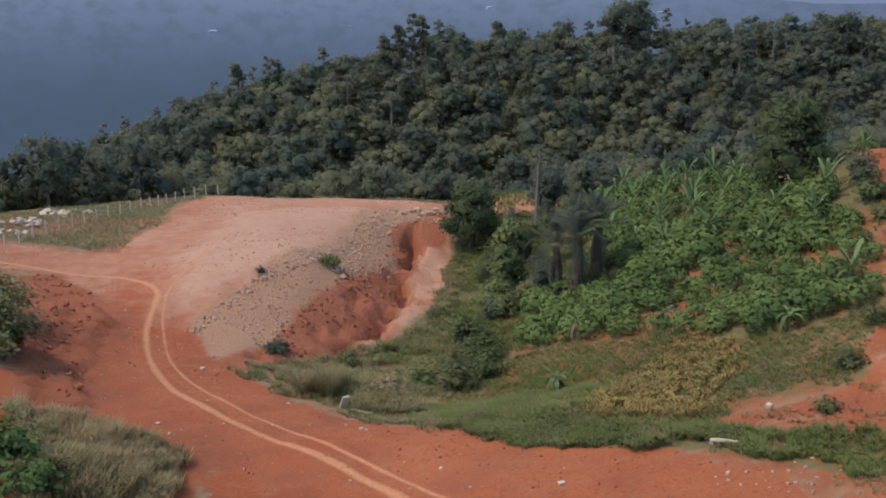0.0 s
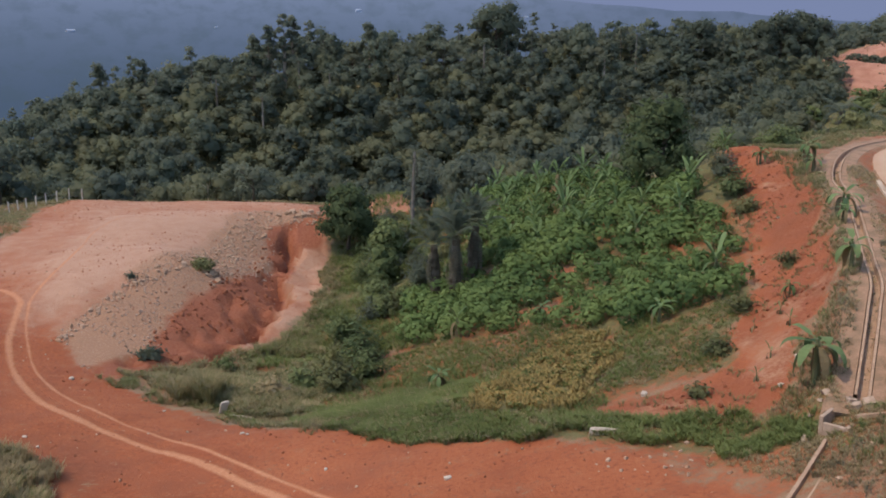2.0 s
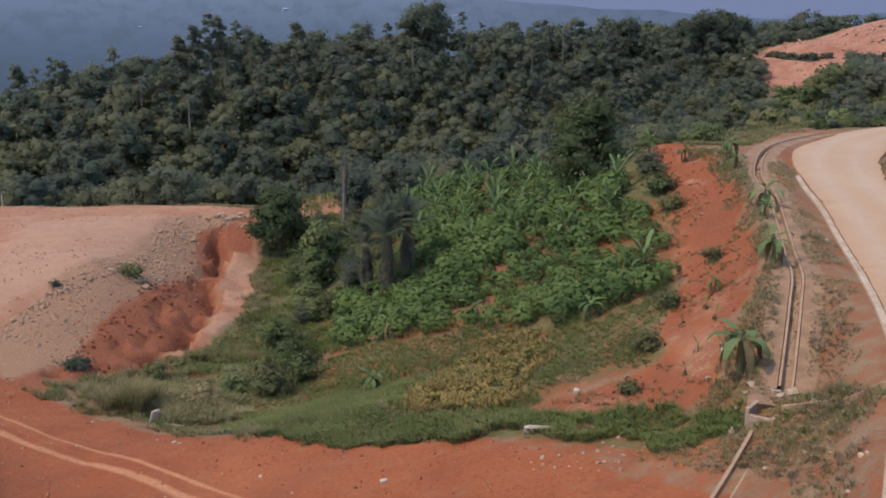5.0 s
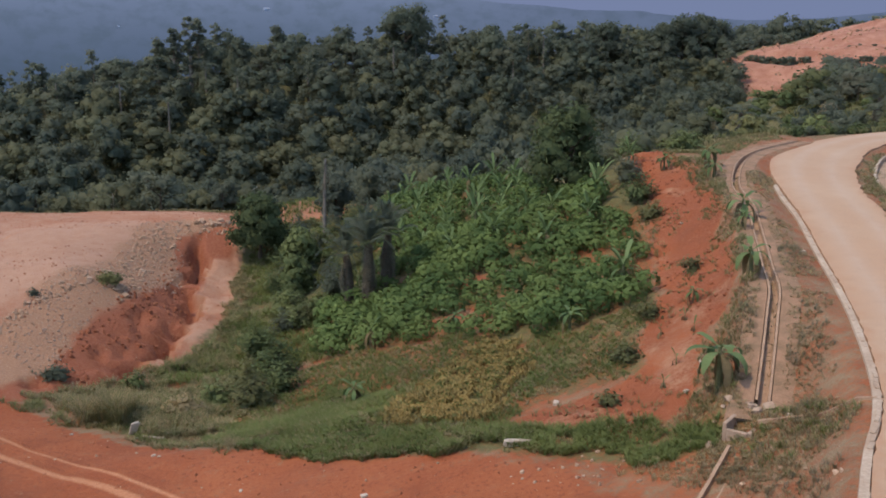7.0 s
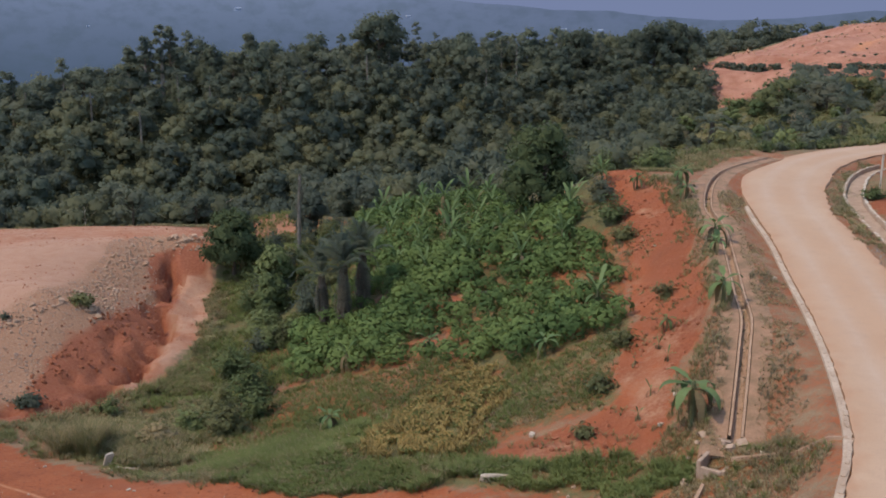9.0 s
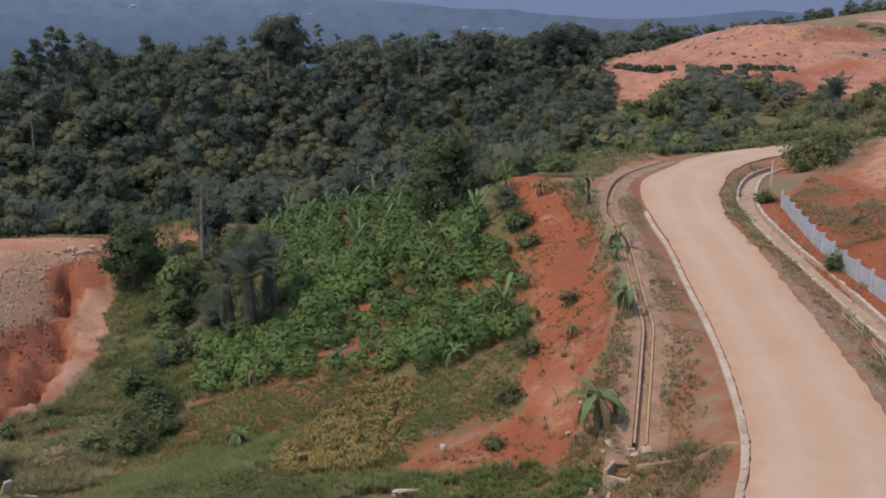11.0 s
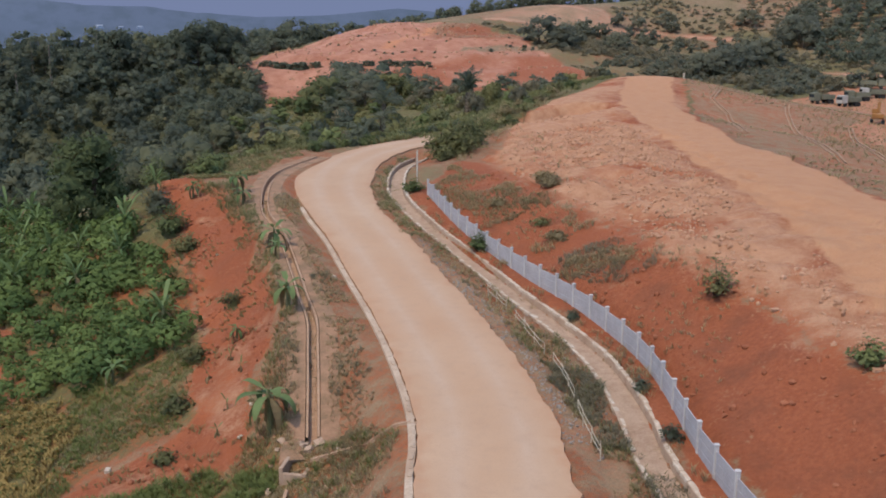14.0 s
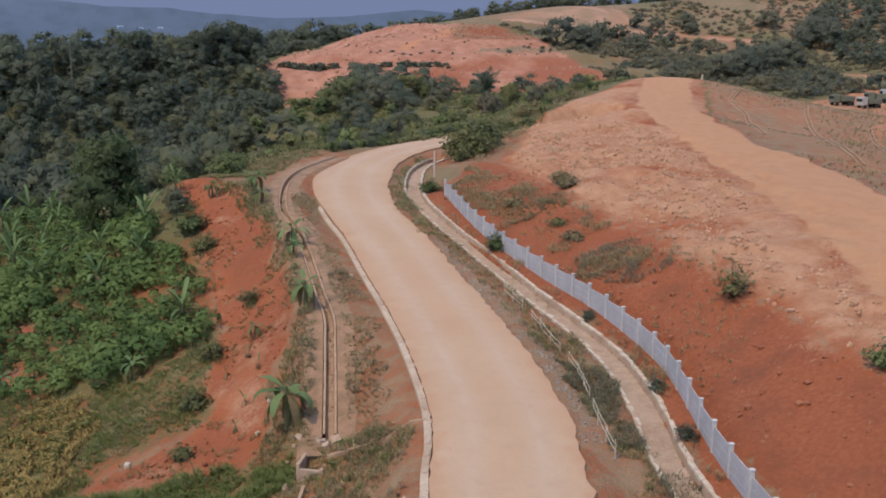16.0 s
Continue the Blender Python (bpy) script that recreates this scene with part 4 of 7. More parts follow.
def canopy(rng, r, base, top, lumps, n, size, lump, taper=0.45, droop=0.0, long=1.5):
    """A far tree's crown: uneven leafy bosses, each under a coat of small leaves. Places, faces, soft normals."""
    vs, fs, ns, count = [], [], [], 0
    heart = np.array([0, 0, base + 0.25 * (top - base)])
    for k in range(lumps):
        u = (k + 0.5) / lumps
        out = r * (1 - taper * max(0.0, u - 0.35) / 0.65) * (1 - lump * 0.6) * math.sqrt(rng.uniform(0.25, 1.0))
        a, q = k * 2.4 + rng.uniform(-0.5, 0.5), r * lump * rng.uniform(0.7, 1.25)
        centre = np.array([out * math.cos(a), out * math.sin(a), base + (top - base) * u + rng.uniform(-0.3, 0.3)])
        turned = rng.uniform(0, 1.5)
        v = BALL_V @ np.array([(math.cos(turned), math.sin(turned), 0), (-math.sin(turned), math.cos(turned), 0), (0, 0, 1)]) * (1 + 0.14 * rng.uniform(-1, 1, (11, 1))) * q * [0.72, 0.72, 0.6] + centre
        tri = BALL_F
        core = np.stack([v[tri[:, 0]], v[tri[:, 1]], v[tri[:, 2]], (v[tri[:, 2]] + v[tri[:, 0]]) / 2], 1).reshape(-1, 3)
        d = unit(rng.normal(size=(n // lumps * 2, 3)))
        d = d[d[:, 2] > -0.45][: n // lumps]
        at = centre + d * q * rng.uniform(0.66, 1.28, (len(d), 1)) * [1, 1, 0.82]
        at[:, 2] -= droop * q * (1 - d[:, 2]) * 0.5
        coat, _ = leaves(rng, at, d + [0, 0, 0.3], size, long, 0.5)
        for part_v in (core, coat):
            vs.append(part_v)
            fs.append(np.arange(len(part_v)).reshape(-1, 4) + count)
            ns.append(unit(part_v - centre + [0, 0, 0.15 * q]) * 0.75 + unit(part_v - heart) * 0.5 + 0.28 * rng.normal(size=(len(part_v) // 4, 1, 3)).repeat(4, 1).reshape(-1, 3))
            count += len(part_v)
    return np.vstack(vs), np.vstack(fs), np.vstack(ns)


def grove(name, label, category, forms, spots, mat):
    """Many crowns joined: forms of (places, faces, normals) set at (x, y, z, turn, width, height) in turn."""
    vs, fs, ns, ts, count = [], [], [], [], 0
    for k, (x, y, z, turn, wide, tall) in enumerate(spots):
        v, f, n = forms[k % len(forms)]
        c, s = math.cos(turn), math.sin(turn)
        vs.append(np.c_[(v[:, 0] * c - v[:, 1] * s) * wide + x, (v[:, 0] * s + v[:, 1] * c) * wide + y, v[:, 2] * tall + z])
        ns.append(np.c_[n[:, 0] * c - n[:, 1] * s, n[:, 0] * s + n[:, 1] * c, n[:, 2]])
        fs.append(f + count)
        ts.append(np.full(len(v), 1.0 + 0.98 * ((k * 0.6180339) % 1.0)))
        count += len(v)
    return tagged(new(name, soft_mesh(name, np.vstack(vs), np.vstack(fs), np.vstack(ns), mat, np.concatenate(ts))), label, category, kind="stuff")


def tree_meshes(kind, seed):
    r, base, top, lumps, n, size, lump, high, thick, bark, leaf = TREE_KINDS[kind]
    rng = np.random.RandomState(seed)
    many = (0.7, 1.0, 1.35)[seed % 3]
    v, f, soft = canopy(rng, r, base, top, int(lumps * many), n, size, lump * many ** -0.5, droop=0.5 if kind == "bamboo" else 0.0, long=2.2 if kind == "bamboo" else 1.5)
    return bm_mesh("trunk", trunk(rng, high, thick, 4, r * 0.6), bark), soft_mesh("crown", v, f, soft, leaf)


def plant(name, label, category, meshes, m, group=""):
    """A thing of a stem and its foliage, on given meshes."""
    t = thing(name, label, category, m, group)
    for me in meshes:
        piece(me.name.split(".")[0], me, t)
    return t


STOCK = {kind: [tree_meshes(kind, 10 * k + len(kind)) for k in range(3)] for kind in TREE_KINDS}
TREE_WORDS = {"broad": ("forest_tree", "broad leafy green tree in the hillside forest"), "dark": ("forest_tree", "dense dark green tree in the hillside forest"),
              "bamboo": ("bamboo_clump", "arching olive bamboo clump in the hillside forest"), "slender": ("slender_tree", "tall slender pale-barked tree in the hillside forest")}


def scatter(rng, ring, gap, jitter=0.42):
    xs, ys = [p[0] for p in ring], [p[1] for p in ring]
    gx, gy = np.meshgrid(np.arange(min(xs), max(xs), gap), np.arange(min(ys), max(ys), gap))
    x = gx.ravel() + rng.uniform(-jitter, jitter, gx.size) * gap
    y = gy.ravel() + rng.uniform(-jitter, jitter, gx.size) * gap
    keep = inside(x, y, ring)
    return x[keep], y[keep]


def build_forest():
    rng = np.random.RandomState(21)
    x, y = scatter(rng, FOREST_RING, 4.3)
    clear = (np.hypot(x - 10.5, y - 131) > 7.5) & (np.hypot(x - 14, y - 186) > 2.5)
    clear &= ((y < 227) | (x > 95)) & (x > -96)
    x, y = x[clear], y[clear]
    z = height(x, y)
    turn, size = rng.uniform(0, 360, len(x)), 0.82 + 0.5 * rng.rand(len(x)) ** 1.5 * (1 - 0.38 * smooth(48, 85, -x))
    low = y + 0.25 * x + 12 * fbm(x, y, 30, 2) < 190
    luck = rng.rand(len(x))
    kinds = np.where(low, np.where(luck < 0.62, "bamboo", np.where(luck < 0.85, "broad", "dark")),
                     np.where(luck < 0.42, "broad", np.where(luck < 0.74, "dark", np.where(luck < 0.86, "slender", "bamboo"))))
    thin = (x > 62) & (y < 150 + 0.62 * x)
    kinds = np.where(thin, np.where(luck < 0.5, "broad", np.where(luck < 0.8, "bamboo", "dark")), kinds)
    size = size * np.where(thin, 0.74, 1.0) * np.where(kinds == "slender", 0.82, 1.0)
    edge = (y < 146) & (x < 12) | ((x - 20) ** 2 / 90 ** 2 + (y - 214) ** 2 / 7 ** 2 < 1)
    order = np.argsort(~edge * 10 + rng.rand(len(x)))
    chosen, rest = order[:200], order[200:]
    for k in chosen:
        name, label = TREE_WORDS[kinds[k]]
        plant(name, label, "tree" if name != "bamboo_clump" else "bamboo", STOCK[kinds[k]][k % 3],
              pose(x[k], y[k], z[k], 0, 0, turn[k]) @ Matrix.Diagonal((size[k], size[k], size[k] * (0.9 + 0.22 * luck[k]), 1)), "trees of the hillside forest")
    for kind in TREE_KINDS:
        r, base, top, lumps, n, leaf_size, lump, high, thick, bark, leaf = TREE_KINDS[kind]
        forms = [canopy(np.random.RandomState(50 + j), r, base, top, int(lumps * many), int(n * 0.56), leaf_size * 1.25, lump * share, droop=0.5 if kind == "bamboo" else 0.0, long=2.0 if kind == "bamboo" else 1.5)
                 for j, (many, share) in enumerate(((0.6, 1.3), (0.95, 1.0), (1.25, 0.86), (0.8, 1.12), (1.5, 0.76), (1.0, 0.95), (0.7, 1.2)))]
        spots = [(x[k], y[k], z[k], math.radians(turn[k]), size[k], size[k] * (0.9 + 0.22 * luck[k])) for k in rest[kinds[rest] == kind]]
        if spots:
            grove("woods", "dense dark green forest canopy on the far slope", "forest", forms, spots, leaf)


build_forest()


def lone_tree(name, label, x, y, r, high, n, size, leaf, bark=BARK, seed=1, base=0.3, lumps=12, lump=0.42, taper=0.6, category="tree", group="", loose=0.36):
    rng = np.random.RandomState(seed)
    z = ground(x, y)
    v, f, soft = canopy(rng, r, high * base, high - r * lump * 0.8, lumps, n, size, lump, taper)
    meshes = (bm_mesh("trunk", trunk(rng, high * 0.72, 0.03 * high + 0.03, 6, r * 0.6), bark), soft_mesh("crown", v, f, soft, leaf))
    return plant(name, label, category, meshes, pose(x, y, z), group)


# trees on the skyline
lone_tree("skyline_tree", "large dark spreading tree standing above the forest ridge", 40.5, 213, 5.8, 13.2, 2600, 0.42, DARK_LEAF, seed=3, base=0.5, lumps=22, lump=0.34, taper=0.3)
for sx, sy, sr, sh, ss in ((88, 214, 4.2, 10, 4), (111, 222, 5.0, 11, 5), (118, 226, 4.6, 11.5, 6), (124, 229, 4.2, 10.5, 7), (105, 220, 4.2, 9.5, 8)):
    lone_tree("skyline_tree", "rounded dark tree on the forest ridge", sx, sy, sr, sh, 1700, 0.45, DARK_LEAF, seed=ss, group="trees on the ridge")
for sx, sy, sh, ss in ((-5, 206, 14, 9), (-8, 207, 12, 10), (-3, 208, 12.5, 11), (-11, 205, 11, 12), (13, 212, 9.5, 13), (-42, 206, 10.5, 15), (-33, 204, 9.5, 16)):
    lone_tree("slender_tree", "tall slender tree rising over the forest", sx, sy, 1.8, sh + 1.2, 560, 0.38, FOREST_LEAF, PALE_BARK, ss, 0.5, 8, 0.5, group="slender trees")
# single trees and bushes of the valley
lone_tree("valley_tree", "bushy dark green tree beside the gully", 3.7, 107, 3.5, 7.6, 3600, 0.26, VALLEY_LEAF, seed=20, base=0.18, lumps=18)
lone_tree("valley_tree", "feathery dark green tree at the top of the slope", 30.6, 83, 3.9, 8.4, 4200, 0.24, VALLEY_LEAF, seed=21, base=0.12, lumps=24, lump=0.36)
lone_tree("valley_tree", "small leafy tree beside the palms", 7.2, 97, 2.3, 5.2, 1900, 0.28, BUSH_LEAF, seed=22, base=0.15, lumps=12)
lone_tree("valley_tree", "small leafy tree beside the palms", 6.4, 91, 1.8, 3.8, 1500, 0.26, BUSH_LEAF, seed=23, base=0.12, lumps=10)
lone_tree("valley_tree", "olive feathery tree behind the palms", 13.5, 118, 2.6, 6.5, 1900, 0.30, FOREST_LEAF, seed=24, base=0.2, lumps=12)
VALLEY_BUSHES = [("broad-leaved dark green bush in the valley bottom", 1.2, 63.5, 1.7, 2.6, SCRUB_LEAF, 30),
    ("broad-leaved dark green bush in the valley bottom", 3.2, 66.2, 1.7, 2.5, BUSH_LEAF, 31),
    ("broad-leaved dark green bush in the valley bottom", 0.9, 68.5, 1.9, 3.3, SCRUB_LEAF, 32),
    ("broad-leaved dark green bush in the valley bottom", 3.4, 72.5, 2.0, 3.4, BUSH_LEAF, 33),
    ("broad-leaved dark green bush in the valley bottom", 2.2, 79, 2.2, 3.2, BUSH_LEAF, 34),
    ("low green bush on the valley side", 5.0, 86, 1.8, 2.6, BUSH_LEAF, 35),
    ("low green bush on the valley side", 7.8, 82.5, 1.6, 2.2, BUSH_LEAF, 36),
    ("olive weedy bush at the gully mouth", -3.4, 63.2, 1.6, 1.7, DRY_BLADE, 37),
    ("olive weedy bush at the gully mouth", -1.2, 66, 1.6, 1.7, BUSH_LEAF, 38),
    ("dark bush on the gully floor", -7.2, 71.5, 1.1, 1.3, BUSH_LEAF, 39),
    ("olive bush sprawling over the gravel slope", -10.3, 88, 1.5, 1.0, SCRUB_LEAF, 40),
    ("green bush clinging to the gravel slope", -12.6, 71.6, 1.3, 0.9, DARK_LEAF, 41),
    ("small green bush on the pad rim", -15.6, 82.5, 0.5, 0.6, DARK_LEAF, 42)]
SLOPE_BUSHES = [("tall leafy bush on the earth bank", -27.4, 57.8, 3.2, 4.0, SCRUB_LEAF, 43),
    ("tall leafy bush on the earth bank", -29.8, 62.5, 3.2, 4.2, SCRUB_LEAF, 44),
    ("bright green bush at the foot of the bank", -20.6, 42, 2.4, 2.6, CASSAVA_LEAF, 45),
    ("bright green bush at the foot of the bank", -18.0, 40.2, 1.8, 1.7, CASSAVA_LEAF, 46),
    ("round shrub on the red cutting", 28.2, 54, 1.0, 1.1, SCRUB_LEAF, 47),
    ("leafy bush at the edge of the cutting", 31.2, 66.5, 1.3, 1.5, SCRUB_LEAF, 48),
    ("leafy bush at the edge of the cutting", 31.9, 70.5, 1.7, 2.2, BUSH_LEAF, 49),
    ("leafy bush at the edge of the cutting", 33.2, 75.5, 1.6, 2.2, DARK_LEAF, 50),
    ("leafy bush at the edge of the cutting", 20.6, 46.3, 1.1, 1.0, SCRUB_LEAF, 51),
    ("leafy bush at the edge of the cutting", 23.6, 50.2, 1.1, 1.0, SCRUB_LEAF, 52),
    ("small shrub on the red earth", 18.0, 42.4, 0.9, 0.7, SCRUB_LEAF, 53),
    ("spreading green bush by the end of the fence", 66, 76.5, 3.2, 3.2, SCRUB_LEAF, 54),
    ("spreading green bush by the end of the fence", 70.5, 79, 3.0, 3.0, SCRUB_LEAF, 55),
    ("spreading green bush by the end of the fence", 62.5, 73.6, 1.5, 1.7, SCRUB_LEAF, 56)]
ROADSIDE_BUSHES = [("small dark shrub at the foot of the fence", 31.0, 22.3, 0.42, 0.65, DARK_LEAF, 63),
    ("small dark shrub at the foot of the fence", 34.2, 26.4, 0.42, 0.6, DARK_LEAF, 64),
    ("small dark shrub at the foot of the fence", 39.2, 35.2, 0.42, 0.6, DARK_LEAF, 65),
    ("young tree growing on the red slope", 41.6, 27.6, 1.1, 2.3, SCRUB_LEAF, 57),
    ("small dusty shrub on the mound", 37.2, 17.4, 0.9, 1.2, BUSH_LEAF, 58),
    ("green bush against the concrete fence", 44.4, 48.6, 0.9, 1.4, BUSH_LEAF, 59),
    ("green bush at the foot of the fence", 52.0, 65.3, 1.1, 1.3, BUSH_LEAF, 60),
    ("dry shrubby growth on the mound edge", 57.6, 55, 1.3, 0.9, DRY_BLADE, 66),
    ("dry shrubby growth on the mound edge", 55.2, 52, 1.1, 0.8, DRY_BLADE, 67),
    ("weedy patch on the red slope", 47.4, 44, 1.0, 0.45, DRY_BLADE, 68),
    ("weedy patch on the red slope", 49.0, 47, 0.9, 0.4, SCRUB_LEAF, 69),
    ("weedy patch on the red slope", 51.0, 53.5, 0.9, 0.5, DRY_BLADE, 70),
    ("green bush behind the bend in the road", 42.0, 84, 1.9, 2.6, BUSH_LEAF, 71),
    ("green bush behind the bend in the road", 38.0, 86, 2.0, 3.0, BUSH_LEAF, 72),
    ("green bush behind the bend in the road", 45.5, 89, 1.8, 2.4, BUSH_LEAF, 73)]


def shrub(label, x, y, r, high, leaf, seed):
    """A loose bush: twigs fanning from the base, with small leaves along them."""
    rng = np.random.RandomState(seed)
    t = thing("bush", label, "bush", pose(x, y, ground(x, y)))
    twigs = int(12 + 11 * r)
    bm = bmesh.new()
    at, out = [], []
    for k in range(twigs):
        a, s = k * 2.4 + rng.uniform(-0.4, 0.4), math.sqrt((k + 0.5) / twigs)
        reach = rng.uniform(0.6, 1.2)
        tip = np.array([r * s * reach * math.cos(a), r * s * reach * math.sin(a), high * (1 - 0.6 * s ** 1.6) * rng.uniform(0.5, 1.15)])
        mid = tip * [0.45, 0.45, 0.62]
        tube(bm, [(0, 0, -0.1), mid, tip], [0.02 + 0.012 * r, 0.014, 0.005], 3)
        n = int((12 + 15 * r) * (0.6 if leaf is SCRUB_LEAF and r < 1.3 else 1.0))
        u = rng.uniform(0.3, 1.05, (n, 1))
        run = 2 * u * (1 - u) * mid + u * u * tip
        at.append(run + rng.normal(size=(n, 3)) * (0.07 + 0.09 * r) * [1, 1, 0.8])
        out.append(np.tile(unit(tip * [1, 1, 0.6]) + [0, 0, 0.5], (n, 1)))
    part("stem", bm, BARK, t)
    at, out = np.vstack(at), np.vstack(out)
    at[:, 2] = np.maximum(at[:, 2], 0.03)
    v, f = leaves(rng, at, out + [0, 0, 0.4], min(0.085 + 0.045 * r, 0.22), 1.8, 0.45)
    soft = unit(v / [r, r, high] - [0, 0, 0.25]) + [0, 0, 0.45] + 0.35 * np.repeat(rng.normal(size=(len(at), 3)), 4, 0)
    piece("foliage", soft_mesh("foliage", v, f, soft, leaf), t)


for label, bx, by, br, bh, leaf, seed in VALLEY_BUSHES + SLOPE_BUSHES + ROADSIDE_BUSHES:
    shrub(label, bx, by, br, bh, leaf, seed)


def build_flank():
    """Bushes along the far side of the mound, and a low hedge beyond the bend in the road."""
    rng = np.random.RandomState(35)
    line = spline([(66, 76, 0), (72, 80.5, 0), (78, 84.5, 0), (84, 88.5, 0), (90, 92.5, 0), (98, 98.5, 0), (106, 104, 0), (116, 109.5, 0), (128, 116, 0)], 2.2)
    for k, (x, y, _) in enumerate(line):
        r = rng.uniform(0.9, 1.9)
        shrub("dusty green bush on the flank of the mound", x + rng.uniform(-1.6, 1.2), y + rng.uniform(-1.2, 1.6), r, r * rng.uniform(0.9, 1.4), (SCRUB_LEAF, BUSH_LEAF, SCRUB_LEAF, DRY_BLADE)[k % 4], 700 + k)
    line = spline([(58, 89.2, 0), (62, 90.8, 0), (71.5, 93.6, 0), (84, 96, 0)], 1.7)
    for k, (x, y, _) in enumerate(line):
        shrub("dense green bush in the low hedge beyond the road", x + rng.uniform(-0.3, 0.3), y + rng.uniform(-0.3, 0.3), rng.uniform(0.95, 1.25), rng.uniform(0.9, 1.3), (BUSH_LEAF, DARK_LEAF, BUSH_LEAF)[k % 3], 760 + k)


build_flank()


def build_thicket():
    """Bushes crowding the valley bottom round the palms."""
    rng = np.random.RandomState(34)
    x, y = scatter(rng, [(4.5, 78), (9, 83), (12.5, 86), (14.5, 93), (17, 106), (14, 120), (8, 124), (5, 112), (4.5, 98), (3.8, 88)], 2.5)
    for k in range(len(x)):
        r = rng.uniform(0.9, 1.7)
        shrub("leafy green bush in the valley thicket", x[k], y[k], r, r * rng.uniform(1.1, 1.9), (BUSH_LEAF, DARK_LEAF, SCRUB_LEAF)[k % 3], 500 + k)


build_thicket()


def build_scrub():
    """Bushes over the rough land between the road and the red hill, and on the eastern hillside."""
    rng = np.random.RandomState(33)
    forms = []
    for k, leaf in enumerate((SCRUB_LEAF, FOREST_LEAF, BUSH_LEAF, HILL_LEAF, DARK_LEAF)):
        r2 = np.random.RandomState(80 + k)
        v, f, soft = canopy(r2, 1.9, 0.4, 2.3, 8, 300, 0.3, 0.46, 0.5)
        forms.append((bm_mesh("trunk", trunk(r2, 1.4, 0.09, 3, 0.9), BARK), soft_mesh("crown", v, f, soft, leaf)))
    tall = []
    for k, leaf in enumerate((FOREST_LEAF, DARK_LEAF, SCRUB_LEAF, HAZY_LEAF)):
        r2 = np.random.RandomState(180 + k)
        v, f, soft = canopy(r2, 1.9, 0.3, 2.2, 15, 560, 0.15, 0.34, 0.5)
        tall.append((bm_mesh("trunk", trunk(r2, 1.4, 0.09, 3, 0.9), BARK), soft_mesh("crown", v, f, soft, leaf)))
    ring = [(47, 92), (58, 92.5), (80, 90), (95, 98), (116, 110), (145, 122), (160, 136), (148, 153), (130, 166), (114, 190), (96, 172), (68, 142), (58, 116)]
    x, y = scatter(rng, ring, 5.2)
    keep = rng.rand(len(x)) < 0.5
    far_ring = [(190, 120), (230, 110), (300, 120), (390, 180), (380, 230), (300, 240), (240, 220), (210, 180)]
    u, v = scatter(rng, far_ring, 10)
    far = fbm(u, v, 45, 2) > -0.15
    for x, y, keep, word, big in ((x, y, keep, "scrubby green bush on the rough land past the road", 1.0), (u, v, far & (np.hypot(u, v) < 262), "dark bush on the brown eastern hillside", 1.5)):
        z = height(x, y)
        for k in np.flatnonzero(keep):
            s = big * rng.uniform(0.4, 1.15)
            plant("bush", word, "bush", forms[rng.randint(4) if big < 1.2 else 3], pose(x[k], y[k], z[k], 0, 0, rng.uniform(0, 360)) @ Matrix.Diagonal((s, s, s * rng.uniform(0.8, 1.2), 1)), "scrub bushes")
    form = [canopy(np.random.RandomState(85 + k), 1.9, 0.4, 2.3, 6, 130, 0.42, 0.46, 0.5) for k in range(3)]
    spots = [(u[k], v[k], ground(u[k], v[k]), k, q, q) for k in np.flatnonzero(far & (np.hypot(u, v) >= 262)) for q in [1.5 * rng.uniform(0.55, 1.4)]]
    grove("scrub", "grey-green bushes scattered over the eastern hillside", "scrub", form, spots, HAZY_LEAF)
    for bx, by, s in ((133, 190, 2.6), (129, 186, 2.2), (126, 180, 2.0), (120, 172, 2.2), (124, 166, 2.4), (131, 168, 2.0), (115, 160, 2.2), (121, 157, 2.0), (110, 152, 2.0), (128, 158, 1.8), (136, 163, 1.6), (104, 158, 2.3),
                      (112, 169, 1.8), (101, 148, 1.9), (139, 156, 1.5), (146, 150, 1.6), (152, 147, 1.5), (160, 146, 1.7)):
        s *= rng.uniform(0.85, 1.15)
        plant("bush", "tall dark bush at the foot of the red hill", "bush", tall[rng.randint(4)], pose(bx, by, ground(bx, by), 0, 0, rng.uniform(0, 360)) @ Matrix.Diagonal((s * 1.15, s * 1.15, s, 1)), "scrub bushes")
    for bx, by, s in ((202, 195, 3.0), (206, 190, 2.4), (213, 194, 2.6), (223, 184, 2.2), (257, 158, 3.0), (262, 160, 2.6), (233, 154, 2.2), (226, 152, 2.4), (219, 151, 2.2), (214, 150, 2.2), (240, 155, 2.4), (248, 156, 2.4), (296, 222, 2.0), (320, 203, 2.4), (307, 176, 3.6), (312, 181, 3.2), (300, 170, 3.2)):
        plant("bush", "large grey-green bush on the eastern hillside", "bush", tall[3], pose(bx, by, ground(bx, by), 0, 0, rng.uniform(0, 360)) @ Matrix.Diagonal((s * 1.2, s * 1.2, s, 1)), "scrub bushes")


build_scrub()


def build_far_woods():
    """The tree line along the eastern horizon."""
    rng = np.random.RandomState(44)
    form = [canopy(np.random.RandomState(90 + k), 4.5, 2.0, 8.5, 7, 110, 1.1, 0.45) for k in range(4)]
    spots = []
    for k in range(330):
        a, d = math.radians(rng.uniform(28, 66)), rng.uniform(430, 640)
        x, y = d * math.sin(a), d * math.cos(a)
        if fbm(np.array([x]), np.array([y]), 60, 2)[0] < -0.25:
            continue
        q = rng.uniform(0.6, 1.25)
        spots.append((x, y, ground(x, y), k, q, q))
    grove("woods", "distant line of dark trees along the horizon", "forest", form, spots, FOREST_LEAF)


build_far_woods()


